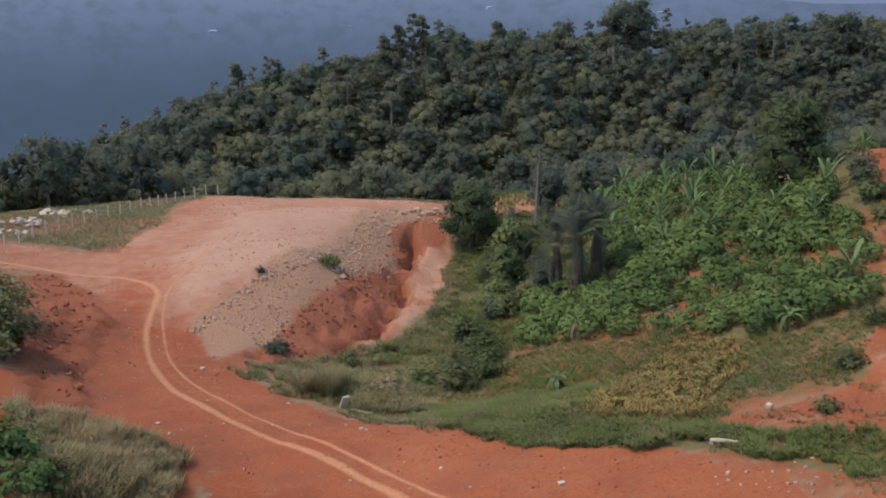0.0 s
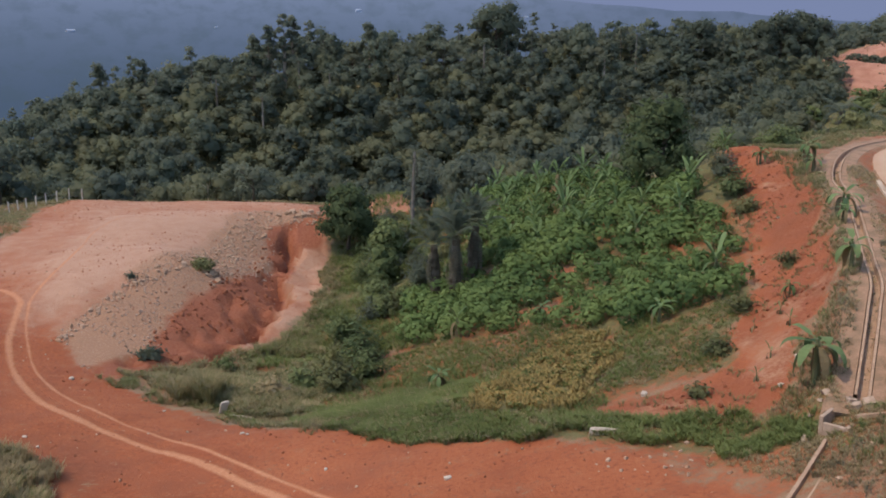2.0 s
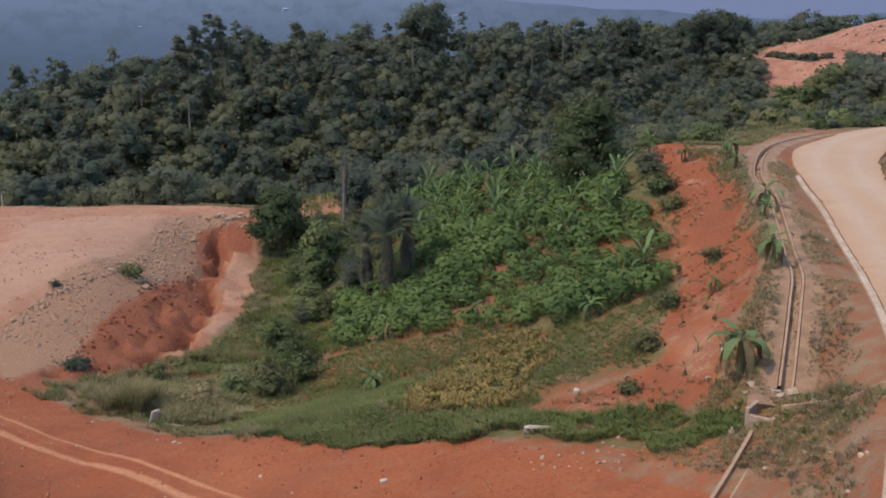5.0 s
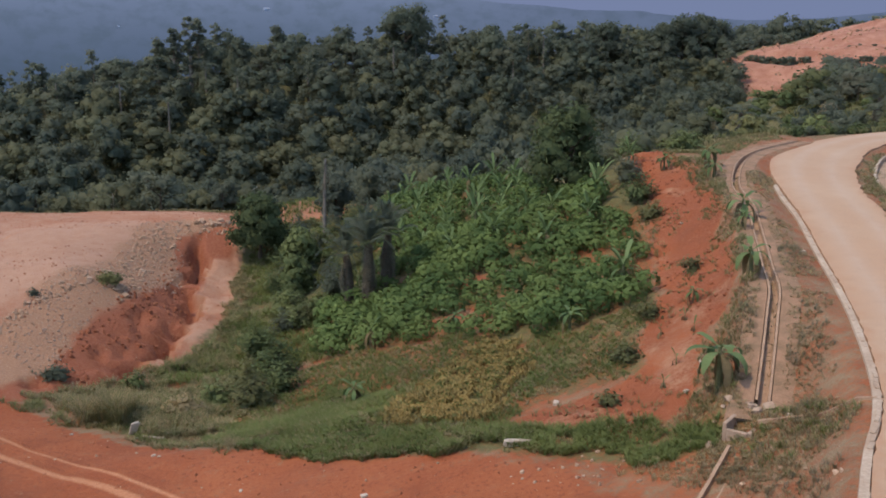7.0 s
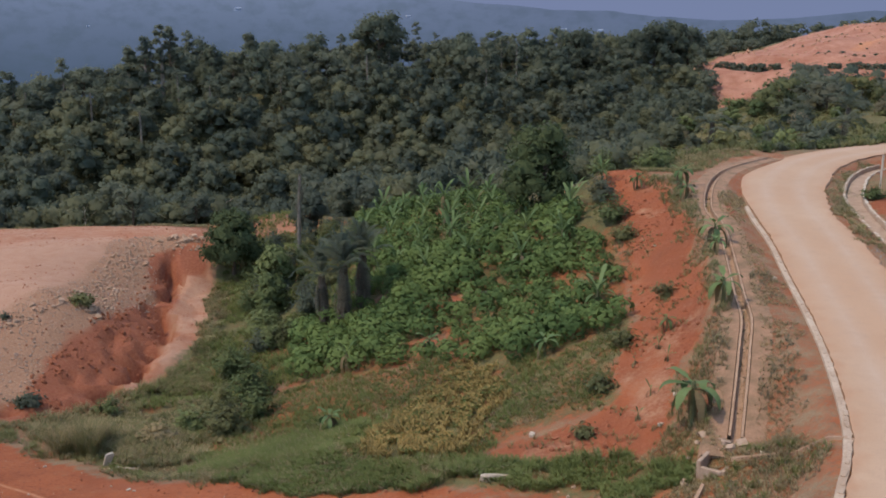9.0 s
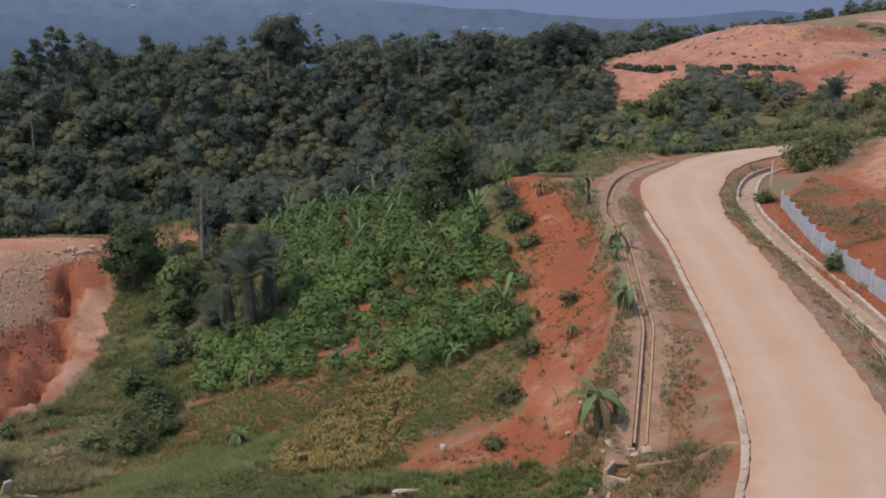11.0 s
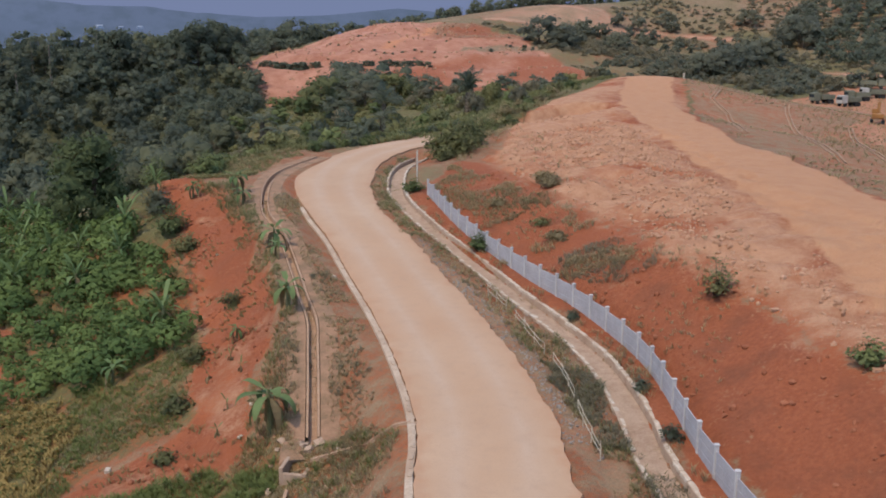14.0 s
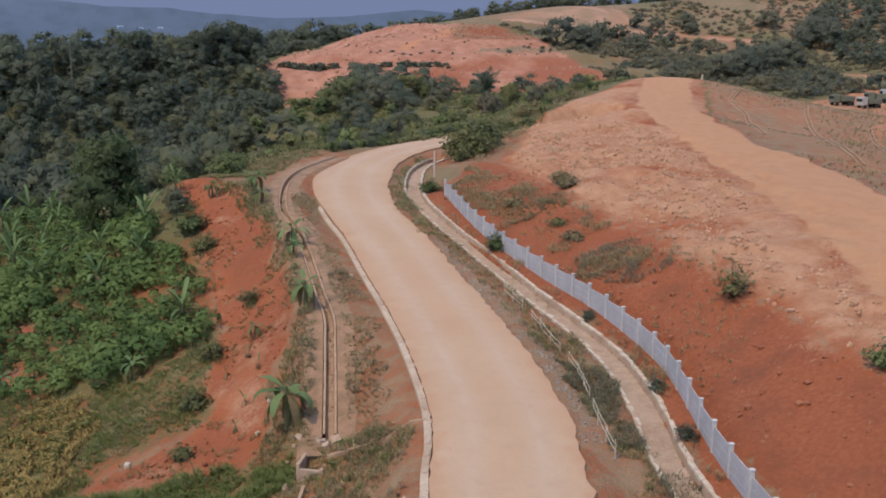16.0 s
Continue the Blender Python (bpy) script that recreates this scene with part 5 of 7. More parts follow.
# ---- palms and bananas ----
def frond(rng, long, wide, pairs, droop, rise):
    """A feather of leaflets on an arching rib, along +x."""
    t = np.linspace(0.12, 1, pairs)
    rib = np.c_[long * t * (1 - 0.25 * t), 0 * t, rise * long * t - droop * long * t ** 2.2]
    runs = []
    for side in (-1, 1):
        w = wide * np.sin(np.pi * np.clip(t * 0.9 + 0.08, 0, 1)) ** 0.6
        tip = rib + np.c_[0.35 * w, side * w, -0.35 * w * rng.uniform(0.5, 1.5, pairs)]
        step = np.c_[0 * t + long / pairs * 0.62, 0 * t, 0 * t]
        v = np.stack([rib, rib + step, tip + step * 0.3, tip], 1).reshape(-1, 3)
        runs.append((v, np.arange(4 * pairs).reshape(-1, 4)))
    r = 0.03
    v = np.stack([rib + [0, r, 0], rib - [0, r, 0]], 1).reshape(-1, 3)
    i = np.arange(0, 2 * pairs - 2, 2)
    runs.append((v, np.stack([i, i + 1, i + 3, i + 2], 1)))
    return joined(runs)


WITHERED = leafy("withered_fronds", (0.07, 0.064, 0.046), (0.17, 0.15, 0.105))
PALM_FRONDS = [mesh_of("frond", *frond(np.random.RandomState(100 + k), 2.9, 0.55, 15, 0.5 + 0.12 * k, 0.75 - 0.15 * k), FOREST_LEAF) for k in range(4)]
DEAD_FRONDS = [mesh_of("frond", *frond(np.random.RandomState(110 + k), 2.2, 0.35, 13, 1.3, 0.25), WITHERED) for k in range(2)]


SUGAR_FRONDS = [mesh_of("frond", *frond(np.random.RandomState(140 + k), 3.4, 0.5, 26, 0.35 + 0.15 * k, 0.8 - 0.12 * k), DARK_LEAF) for k in range(4)]


def palm(label, x, y, high, thick, fronds, seed, dead=4, size=1.0, bark=BARK, lean=(0, 0), tilt=(-45, 25), kind=None):
    rng = np.random.RandomState(seed)
    t = thing("palm_tree", label, "palm", pose(x, y, ground(x, y)))
    bm = bmesh.new()
    hs = np.linspace(-0.3, high, 14)
    tube(bm, [(lean[0] * (h / high) ** 2, lean[1] * (h / high) ** 2, h) for h in hs], [thick * (1.25 - 0.5 * k / 13) * (1.0 if k % 2 else 1.18) for k in range(14)], 8)
    part("trunk", bm, bark, t)
    for k in range(fronds):
        piece("frond", (kind or PALM_FRONDS)[rng.randint(4)], t, pose(lean[0], lean[1], high - 0.05, 0, rng.uniform(*tilt), k * 137.5) @ Matrix.Scale(size * rng.uniform(0.8, 1.1), 4))
    for k in range(dead):
        piece("frond", DEAD_FRONDS[k % 2], t, pose(lean[0], lean[1], high * rng.uniform(0.45, 0.98), 0, rng.uniform(25, 62), k * 97 + 30) @ Matrix.Scale(size * rng.uniform(0.7, 1.0), 4), "brown dead frond")
    return t


palm("tall thin palm with a ragged dry crown", 10.6, 104, 9.2, 0.17, 9, 1, 16, 0.7, PALE_BARK, (0.3, 0))
palm("sugar palm with a dark shaggy trunk", 11.6, 79.0, 5.0, 0.42, 30, 2, 44, 1.15, BARK, (0, 0), (-75, 10), SUGAR_FRONDS)
palm("sugar palm with a dark shaggy trunk", 13.3, 80.2, 4.6, 0.40, 28, 3, 44, 1.1, BARK, (0.2, 0.1), (-75, 10), SUGAR_FRONDS)
palm("sugar palm with a dark shaggy trunk", 10.2, 80.9, 4.4, 0.36, 24, 4, 30, 1.0, BARK, (-0.2, 0.2), (-75, 10), SUGAR_FRONDS)
palm("squat dark palm among scrub past the bend", 113, 126, 3.4, 0.5, 22, 5, 8, 1.5, BARK, (0, 0), (-80, -20), SUGAR_FRONDS)
palm("squat green palm among scrub past the bend", 84, 112, 2.6, 0.4, 16, 6, 3, 1.3)
palm("squat green palm among scrub past the bend", 76, 126, 3.4, 0.4, 14, 7, 4, 1.5)
palm("squat green palm among scrub past the bend", 84, 146, 4.2, 0.4, 15, 11, 5, 1.6)
palm("squat dull palm among scrub past the bend", 101, 134, 3.6, 0.4, 16, 12, 6, 1.6, BARK, (0, 0), (-70, 10))
palm("green palm at the forest edge", 66, 146, 4.0, 0.3, 13, 8, 2, 1.4)
for px_, py_, ph, ps in ((-18, 196, 7.5, 11), (-9, 190, 7, 12), (4, 196, 8, 13), (18, 200, 8, 14), (-30, 200, 7.5, 15), (36, 202, 8.5, 16), (70, 206, 8, 17), (-46, 200, 7, 18), (60, 196, 7, 19), (-2, 200, 8, 20)):
    palm("coconut palm standing among the forest trees", px_, py_, ph, 0.16, 12, ps, 1, 1.0, PALE_BARK)


def banana_leaf(long, wide, rise, droop, mat, seed):
    """A broad folded blade with a notched rim, along +x."""
    rng = np.random.RandomState(seed)
    t = np.linspace(0, 1, 9)
    mid = np.c_[long * t * (1 - 0.2 * t), 0 * t, rise * long * t - droop * long * t ** 2.3]
    w = wide * np.clip(np.sin(np.pi * np.clip(t * 0.93 + 0.05, 0, 1)) ** 0.55, 0.06, 1) * (1 + 0.18 * rng.uniform(-1, 1, 9))
    w[:2] = 0.04
    left, right = mid + np.c_[0 * t, w, 0.3 * w - 0.35 * w * t], mid + np.c_[0 * t, -w, 0.3 * w - 0.35 * w * t]
    v = np.stack([left, mid, right], 1).reshape(-1, 3)
    i = np.arange(0, 24, 3)
    return mesh_of("leaf", v, np.vstack([np.stack([i, i + 1, i + 4, i + 3], 1), np.stack([i + 1, i + 2, i + 5, i + 4], 1)]), mat)


BANANA_LEAVES = [banana_leaf(1.7, 0.125, 1.55 - 0.27 * k, 0.65, BANANA_LEAF, 120 + k) for k in range(5)]
BROAD_LEAVES = [banana_leaf(1.5, 0.2, 1.2 - 0.25 * k, 0.7, BANANA_LEAF, 125 + k) for k in range(5)]
BANANA_DRY = [banana_leaf(1.6, 0.16, 0.3, 1.25, DRY_LEAF, 130 + k) for k in range(2)]
STEM_GREEN = plain("banana_stem", (0.10, 0.11, 0.045), (0.19, 0.17, 0.08), 2.0, 0.7, 0.01)


def banana(x, y, size, seed, dry=2, count=12, label="green banana plant with arching torn leaves", group="banana plants", stem=1.5, droop=0):
    rng = np.random.RandomState(seed)
    t = thing("banana_plant", label, "banana plant", pose(x, y, ground(x, y), 0, 0, rng.uniform(0, 360)) @ Matrix.Scale(size, 4), group)
    bm = bmesh.new()
    tube(bm, [(0, 0, -0.2), (0.02, 0, stem * 0.5), (0.05, 0.02, stem + 0.1)], [0.15, 0.12, 0.07], 8)
    part("stem", bm, STEM_GREEN, t)
    for k in range(count):
        piece("leaf", (BROAD_LEAVES if droop else BANANA_LEAVES)[min(4, int(k * 5 / count))], t, pose(0.04, 0.02, stem + 0.05 - 0.03 * k, 0, droop + rng.uniform(-12, 12), k * 137.5 + rng.uniform(-20, 20)) @ Matrix.Scale(rng.uniform(0.8, 1.1), 4))
    for k in range(dry):
        piece("leaf", BANANA_DRY[k % 2], t, pose(0.03, 0.02, stem - 0.2, 0, rng.uniform(10, 40), k * 150 + rng.uniform(0, 90)), "withered brown leaf")
    return t


BANANAS = [(18.9, 101.9), (20.9, 99.2), (23, 96.7), (23.6, 88.5), (27.5, 94), (22.4, 79), (18.9, 79.5), (26.1, 81), (27, 77), (28.1, 71.5), (28.8, 92.5), (24.9, 57), (31.1, 77), (24.9, 72),
           (18.7, 94), (16.8, 98.5), (22, 103), (25.5, 99), (20.5, 88), (16.4, 90.5), (25.2, 86.5), (29.6, 86), (15, 96.5), (28.5, 100), (34.6, 78.6), (30, 74.5), (17.5, 85.5), (19.5, 97), (21.8, 93.5), (24.2, 91.5), (26.4, 97.5), (23.8, 102), (17.6, 102), (20.2, 105), (26.8, 90), (22.6, 85.6), (19.2, 91), (29.6, 96.5), (25.6, 104), (28.6, 83)]
for k, (bx, by) in enumerate(BANANAS):
    banana(bx, by, 0.98 + 0.17 * math.sin(3.1 * k), 200 + k)
banana(21.4, 37.9, 1.22, 240, 5, 10, "tall banana plant with withered lower leaves beside the drain", stem=1.6, droop=24)
for k, (bx, by, bs) in enumerate(((27.5, 46, 0.95), (33.2, 57, 1.0), (38.6, 72, 1.0), (32, 54.6, 0.6), (37.0, 68, 0.7), (25.8, 49, 0.5), (7.2, 57, 0.75), (20.3, 54.2, 0.75), (15.5, 64.6, 0.75), (36.2, 75, 0.7))):
    banana(bx, by, bs, 250 + k, 3, 9, droop=20)
banana(10.1, 68.3, 0.85, 270, 5, 3, "half-withered banana plant with yellowed leaves", stem=1.7)
for k, (bx, by) in enumerate(((24.0, 45.4), (22.9, 47.0), (21.8, 42.9), (20.4, 41.4), (24.4, 47.3))):
    banana(bx, by, 0.34, 280 + k, 3, 3, "withered banana seedling in bare red soil", "banana seedlings", 0.9)


# ---- field crops ----
def cassava_form(seed, high, count=130, fingers=(-1.2, -0.4, 0.4, 1.2)):
    """Upright stems under a dome of drooping many-fingered leaves: stems, places, faces, soft normals."""
    rng = np.random.RandomState(seed)
    bm = bmesh.new()
    for k in range(2):
        tube(bm, [(0.06 * k, 0, -0.1), (0.1 * k - 0.03, 0.05, high * 0.5), (0.2 * k - 0.08, 0.1 * (1 - k), high * 0.85)], [0.03, 0.022, 0.012], 4)
    d = unit(rng.normal(size=(count, 3)) * [1, 1, 0.75] + [0, 0, 0.5])
    at = d * [0.8, 0.8, 0.72] * rng.uniform(0.72, 1.1, (count, 1)) + [0, 0, high * 0.5]
    at[:, 2] = np.maximum(at[:, 2], 0.16)
    wide = 0.17 / len(fingers)
    vs, ns = [], []
    for p, o in zip(at, d):
        face = unit(o + [0, 0, 0.35] + 0.3 * rng.normal(size=3))
        down = unit(np.array([o[0], o[1], -0.35]) + 0.35 * rng.normal(size=3))
        down = unit(down - face * (down @ face))
        side = np.cross(face, down)
        for a in fingers:
            w = down * math.cos(a) + side * math.sin(a)
            l, q = 0.175 * rng.uniform(0.8, 1.25), np.cross(face, w) * wide
            vs.append(np.array([p, p + w * l * 0.55 + q + face * 0.02, p + w * l - face * 0.07, p + w * l * 0.55 - q + face * 0.02])[::-1])
            ns.append(np.tile(o + 0.55 * face, (4, 1)))
    return bm, (np.vstack(vs), np.arange(4 * len(vs)).reshape(-1, 4), np.vstack(ns))


CASSAVA_RING = [(6.5, 76), (7.6, 70), (11.5, 66.3), (15, 63.3), (16.3, 60.8), (18.8, 55.4), (21, 53.4), (24.3, 51.8), (27.6, 58.4), (30.2, 69.7), (31.4, 80.5), (31.5, 98), (28, 107), (17.5, 107), (14.5, 92), (12.6, 85), (8, 81)]


def build_cassava():
    rng = np.random.RandomState(55)
    forms = [cassava_form(300 + k, 1.35) for k in range(6)]
    meshes = [(bm_mesh("stem", bm, STEM_GREEN), soft_mesh("foliage", *form, CASSAVA_LEAF)) for bm, form in forms]
    x, y = scatter(rng, CASSAVA_RING, 1.42, 0.38)
    hole = np.zeros(len(x), bool)
    for hx, hy, hr in CASSAVA_GAPS:
        hr *= 0.82
        hole |= np.hypot((x - hx) * 0.8, y - hy) < hr
        hole |= np.hypot(x - hx * 0.98, y - hy * 0.98) < hr * 0.7
    x, y = x[~hole], y[~hole]
    z, size = height(x, y), np.clip(1.0 + 0.42 * fbm(x, y, 4.6, 2) + rng.uniform(-0.2, 0.2, len(x)), 0.42, 1.6)
    order = np.argsort(y)
    for k in order[:290]:
        plant("cassava_plant", "green cassava plant with fingered leaves in a dense field", "cassava plant", meshes[k % 6],
              pose(x[k], y[k], z[k], 0, 0, rng.uniform(0, 360)) @ Matrix.Scale(size[k], 4), "cassava plants")
    rest = order[290:]
    far = []
    for k in range(5):
        stems, form = cassava_form(320 + k, 1.35, 90, (-0.8, 0.8))
        stems.free()
        far.append(form)
    grove("cassava_field", "dense green cassava field covering the slope", "crop", far, np.c_[x[rest], y[rest], z[rest], rng.uniform(0, 6.28, len(rest)), size[rest], size[rest]], CASSAVA_LEAF)


build_cassava()


def tufts(name, label, ring, count, high, blades, mat, seed, lean=0.6, wide=0.016, patchy=-2.0, size=6.0, avoid=()):
    """Grass: many tufts of bent tapering blades strewn over a ring, as one object."""
    rng = np.random.RandomState(seed)
    xs, ys = [p[0] for p in ring], [p[1] for p in ring]
    x, y = rng.uniform(min(xs), max(xs), count * 4), rng.uniform(min(ys), max(ys), count * 4)
    keep = inside(x + 0.9 * fbm(x, y, 2.2, 3), y + 0.9 * fbm(x + 50, y, 2.2, 3), ring) & (fbm(x + 70, y, size, 2) > patchy)
    for other in avoid:
        keep &= ~inside(x, y, other)
    x, y = x[keep][:count], y[keep][:count]
    n = len(x)
    base = np.repeat(np.c_[x, y, height(x, y) - 0.03], blades, 0)
    big = np.repeat(np.clip(1 + 0.45 * fbm(x, y, 2.5, 2), 0.4, 1.7), blades)[:, None]
    a = rng.uniform(0, 2 * np.pi, n * blades)
    out = np.c_[np.cos(a), np.sin(a), 0 * a]
    side = np.c_[-np.sin(a), np.cos(a), 0 * a] * wide * rng.uniform(0.7, 1.4, (n * blades, 1))
    h = high * big * rng.uniform(0.55, 1.2, (n * blades, 1))
    base = base + out * 0.1 * rng.rand(n * blades, 1)
    up = np.array([[0, 0, 1.0]])
    mid, tip = base + out * h * lean * 0.35 + up * h * 0.62, base + out * h * lean * 1.1 + up * h * 0.9
    v = np.stack([base, mid + side, tip, mid - side], 1).reshape(-1, 3)
    me = mesh_of(name, v, np.arange(4 * n * blades).reshape(-1, 4), mat)
    tone = np.clip(0.68 + 0.3 * fbm(x + 13, y, 3.4, 3) + 0.14 * rng.normal(size=n), 0.22, 0.98)
    me.attributes.new("tone", "FLOAT", "POINT").data.foreach_set("value", np.repeat(1.0 + tone, 4 * blades).astype(np.float32))
    tagged(new(name, me), label, "grass", kind="stuff")


def leaf_bed(name, label, category, ring, count, high, size, mat, seed, patchy=-2.0):
    """A low crop: leaves strewn at many heights over a ring, as one object."""
    rng = np.random.RandomState(seed)
    xs, ys = [p[0] for p in ring], [p[1] for p in ring]
    x, y = rng.uniform(min(xs), max(xs), count * 4), rng.uniform(min(ys), max(ys), count * 4)
    keep = inside(x + 1.3 * fbm(x, y, 2.6, 3), y + 1.3 * fbm(x + 9, y, 2.6, 3), ring) & (fbm(x + 70, y, 1.1, 2) > patchy)
    x, y = x[keep][:count], y[keep][:count]
    tall = high * np.clip(0.75 + 0.5 * fbm(x, y, 1.3, 2), 0.2, 1.5)
    at = np.c_[x, y, height(x, y) + tall * np.sqrt(rng.rand(len(x)))]
    v, f = leaves(rng, at, np.tile([0.0, -0.2, 1.0], (len(x), 1)), size, 1.8, 0.8)
    tagged(new(name, mesh_of(name, v, f, mat)), label, category, kind="stuff")


YELLOW_RING = [(7.7, 48.6), (9, 51.9), (11.5, 54.8), (14.1, 57.6), (16.7, 59.6), (18.4, 57), (16.4, 50), (13.5, 46.4), (11.3, 44.8), (8.8, 46.5)]
FRONT = [(-9, 60), (-5, 57.5), (-2, 53.5), (2, 49.5), (6, 45), (11, 42), (14.5, 41), (13, 44.5), (16, 46), (20, 45), (23, 49), (24.5, 52), (21, 53.5), (18.5, 56), (15, 63), (11, 66), (6, 71), (-2, 72), (-8, 67)]
REAR = [(-6, 73), (-2, 73), (6, 72), (8, 82), (14, 90), (17, 106), (12, 130), (3, 125), (2.5, 108), (1.6, 92), (-2.5, 81)]
FIELD = [(-60, 91), (-31, 92.5), (-30, 103), (-31, 116), (-29, 123.5), (2, 122.5), (2, 127), (-32, 128), (-46, 108), (-64, 92)]
WAYSIDE = [(18, 24), (22, 30), (25, 35), (28.5, 41), (33, 50), (38, 62), (42, 69), (38, 71), (34, 62), (30, 52), (26.5, 45), (22, 38.5), (18.5, 36), (17.5, 30)]
MIDDLE = [(24.5, 20), (28.5, 24.3), (32.4, 30), (35, 36), (38, 42.5), (41.5, 50), (44.5, 58), (47.5, 64), (52, 70), (58, 76.5), (63.5, 81), (63, 79.5), (58, 75), (53, 70), (48.5, 63.5), (45, 55), (42, 47.5), (38.5, 39), (35.5, 31.5), (31, 25.5), (27.5, 21)]
FENCE_WAY = unit(np.gradient(FENCE_LINE[::8, :2], axis=0))
FENCE_SIDE = np.c_[-FENCE_WAY[:, 1], FENCE_WAY[:, 0]]
UNDERFENCE = [tuple(q) for q in FENCE_LINE[::8, :2] + 0.2 * FENCE_SIDE] + [tuple(q) for q in (FENCE_LINE[::8, :2] + 1.2 * FENCE_SIDE)[::-1]]
BENCH = [(19, 37), (22.5, 38), (25.5, 42.5), (28.5, 48), (32, 56), (36, 64), (38.5, 72), (44, 80), (56, 88), (50, 92), (40, 88), (37.5, 76), (34.4, 64.5), (31.6, 57.5), (28.5, 50.5), (26.2, 45.4), (24, 44.3), (22, 41.6), (20, 39)]
BANK_GRASS = [(-12.6, 41), (-12.6, 45), (-13.6, 48), (-16.7, 49.3), (-19.3, 48.6), (-20.6, 47), (-22, 44), (-18, 38)]
tufts("grass", "lush green grass along the edge of the dirt", LUSH, 6400, 0.38, 8, GRASS_BLADE, 1, patchy=-0.5, size=1.6, wide=0.026)
tufts("grass", "straw-coloured grass among the green along the dirt", LUSH, 2000, 0.36, 9, DRY_BLADE, 22, patchy=-0.2, size=3.0)
tufts("grass", "rough green and brown grass on the valley floor", FRONT, 7600, 0.34, 8, GRASS_BLADE, 2, patchy=-0.5, size=9.0, avoid=(YELLOW_RING,))
RIM = [(-10.5, 61.5), (-9.4, 59.4), (-5.4, 56.2), (-2.6, 52), (1.6, 48.2), (5.8, 43.8), (10.6, 40.8), (14.8, 38.2), (15.6, 40), (11.2, 42.6), (6.8, 45.8), (2.6, 50), (-1.4, 54), (-4.6, 58), (-8.6, 61.6)]
tufts("grass", "low grass fringing the bare dirt", RIM, 1500, 0.3, 8, SCRUB_LEAF, 32, patchy=-0.7, size=2.0)
tufts("grass", "dry grass fringing the bare dirt", RIM, 700, 0.3, 8, DRY_BLADE, 33, patchy=-0.5, size=2.0)
tufts("grass", "weeds round the drain sump", [(15.5, 35), (17.5, 31), (20, 29), (22.5, 30), (23.5, 33), (22, 37.5), (19.5, 38.5), (17, 38)], 90, 0.35, 9, GRASS_BLADE, 26, patchy=0.0, size=3.0)
tufts("grass", "dry weeds round the drain sump", [(15.5, 35), (17.5, 31), (20, 29), (22.5, 30), (23.5, 33), (22, 37.5), (19.5, 38.5), (17, 38)], 900, 0.25, 8, DRY_BLADE, 27, patchy=-0.6, size=3.0)
tufts("grass", "rough dry grass on the valley floor", FRONT, 2800, 0.3, 8, DRY_BLADE, 3, patchy=-0.5, avoid=(YELLOW_RING,))
tufts("grass", "long grass on the valley side", REAR, 5600, 0.6, 7, GRASS_BLADE, 4, patchy=-0.8, wide=0.025)
tufts("grass", "dry yellow grass on the open field", FIELD, 3600, 0.3, 7, DRY_BLADE, 5, patchy=-0.5)
tufts("grass", "olive grass over the open field", FIELD, 3600, 0.32, 7, SCRUB_LEAF, 34, patchy=-0.6)
tufts("grass", "dry weeds on the road's verge", WAYSIDE, 5200, 0.2, 8, DRY_BLADE, 6, patchy=-0.7, size=4.0)
tufts("grass", "dry weeds between road and drain", MIDDLE, 8000, 0.28, 8, DRY_BLADE, 7, patchy=-0.9, size=4.0)
tufts("grass", "dusty green weeds between road and drain", MIDDLE, 3000, 0.36, 8, SCRUB_LEAF, 8, patchy=-0.3, size=5.0)
tufts("grass", "dry weeds at the foot of the fence", UNDERFENCE, 2400, 0.38, 8, DRY_BLADE, 9, patchy=-0.3, size=3.0)
tufts("grass", "mixed weeds on the bench above the cutting", BENCH, 5600, 0.38, 8, SCRUB_LEAF, 10, patchy=-0.8, size=5.0)
tufts("grass", "dry weeds on the bench above the cutting", BENCH, 2200, 0.35, 8, DRY_BLADE, 11, patchy=-0.4, size=5.0)
tufts("grass", "tall feathery grass on the earth bank", BANK_GRASS, 1300, 1.0, 10, DRY_BLADE, 12, lean=0.45, wide=0.03, patchy=-0.4)
tufts("grass", "tall green grass on the earth bank", BANK_GRASS, 520, 0.95, 9, SCRUB_LEAF, 13, lean=0.45, wide=0.035, patchy=-0.3)
tufts("grass", "tall reedy grass at the edge of the dirt", [(-10, 61), (-6.2, 58.4), (-4.4, 61), (-7.2, 64.4)], 120, 1.3, 12, SCRUB_LEAF, 14, lean=0.5, patchy=-0.3, size=2.0)
tufts("grass", "dry plumes of reedy grass at the edge of the dirt", [(-10, 61), (-6.2, 58.4), (-4.4, 61), (-7.2, 64.4)], 90, 1.4, 12, DRY_BLADE, 28, lean=0.5, patchy=-0.3, size=2.0)
tufts("grass", "short grass strip along the dirt edge", [(-15.2, 64.6), (-10.5, 60.2), (-9.5, 61.5), (-13.8, 66)], 190, 0.42, 9, SCRUB_LEAF, 15, patchy=-0.3, size=2.0)
tufts("grass", "sparse weeds on the red cutting", CUTTING, 1000, 0.3, 8, SCRUB_LEAF, 17, patchy=0.05, size=5.0)
tufts("grass", "brown weeds on the upper part of the red slope", [(44.5, 44), (46.5, 50), (53, 63.5), (60, 69), (58, 62), (52, 50), (49, 42)], 1500, 0.32, 8, DRY_BLADE, 24, patchy=-0.25, size=4.0)
tufts("grass", "dull green weeds on the upper part of the red slope", [(44.5, 44), (46.5, 50), (53, 63.5), (60, 69), (58, 62), (52, 50), (49, 42)], 260, 0.36, 8, SCRUB_LEAF, 25, patchy=-0.1, size=4.0)
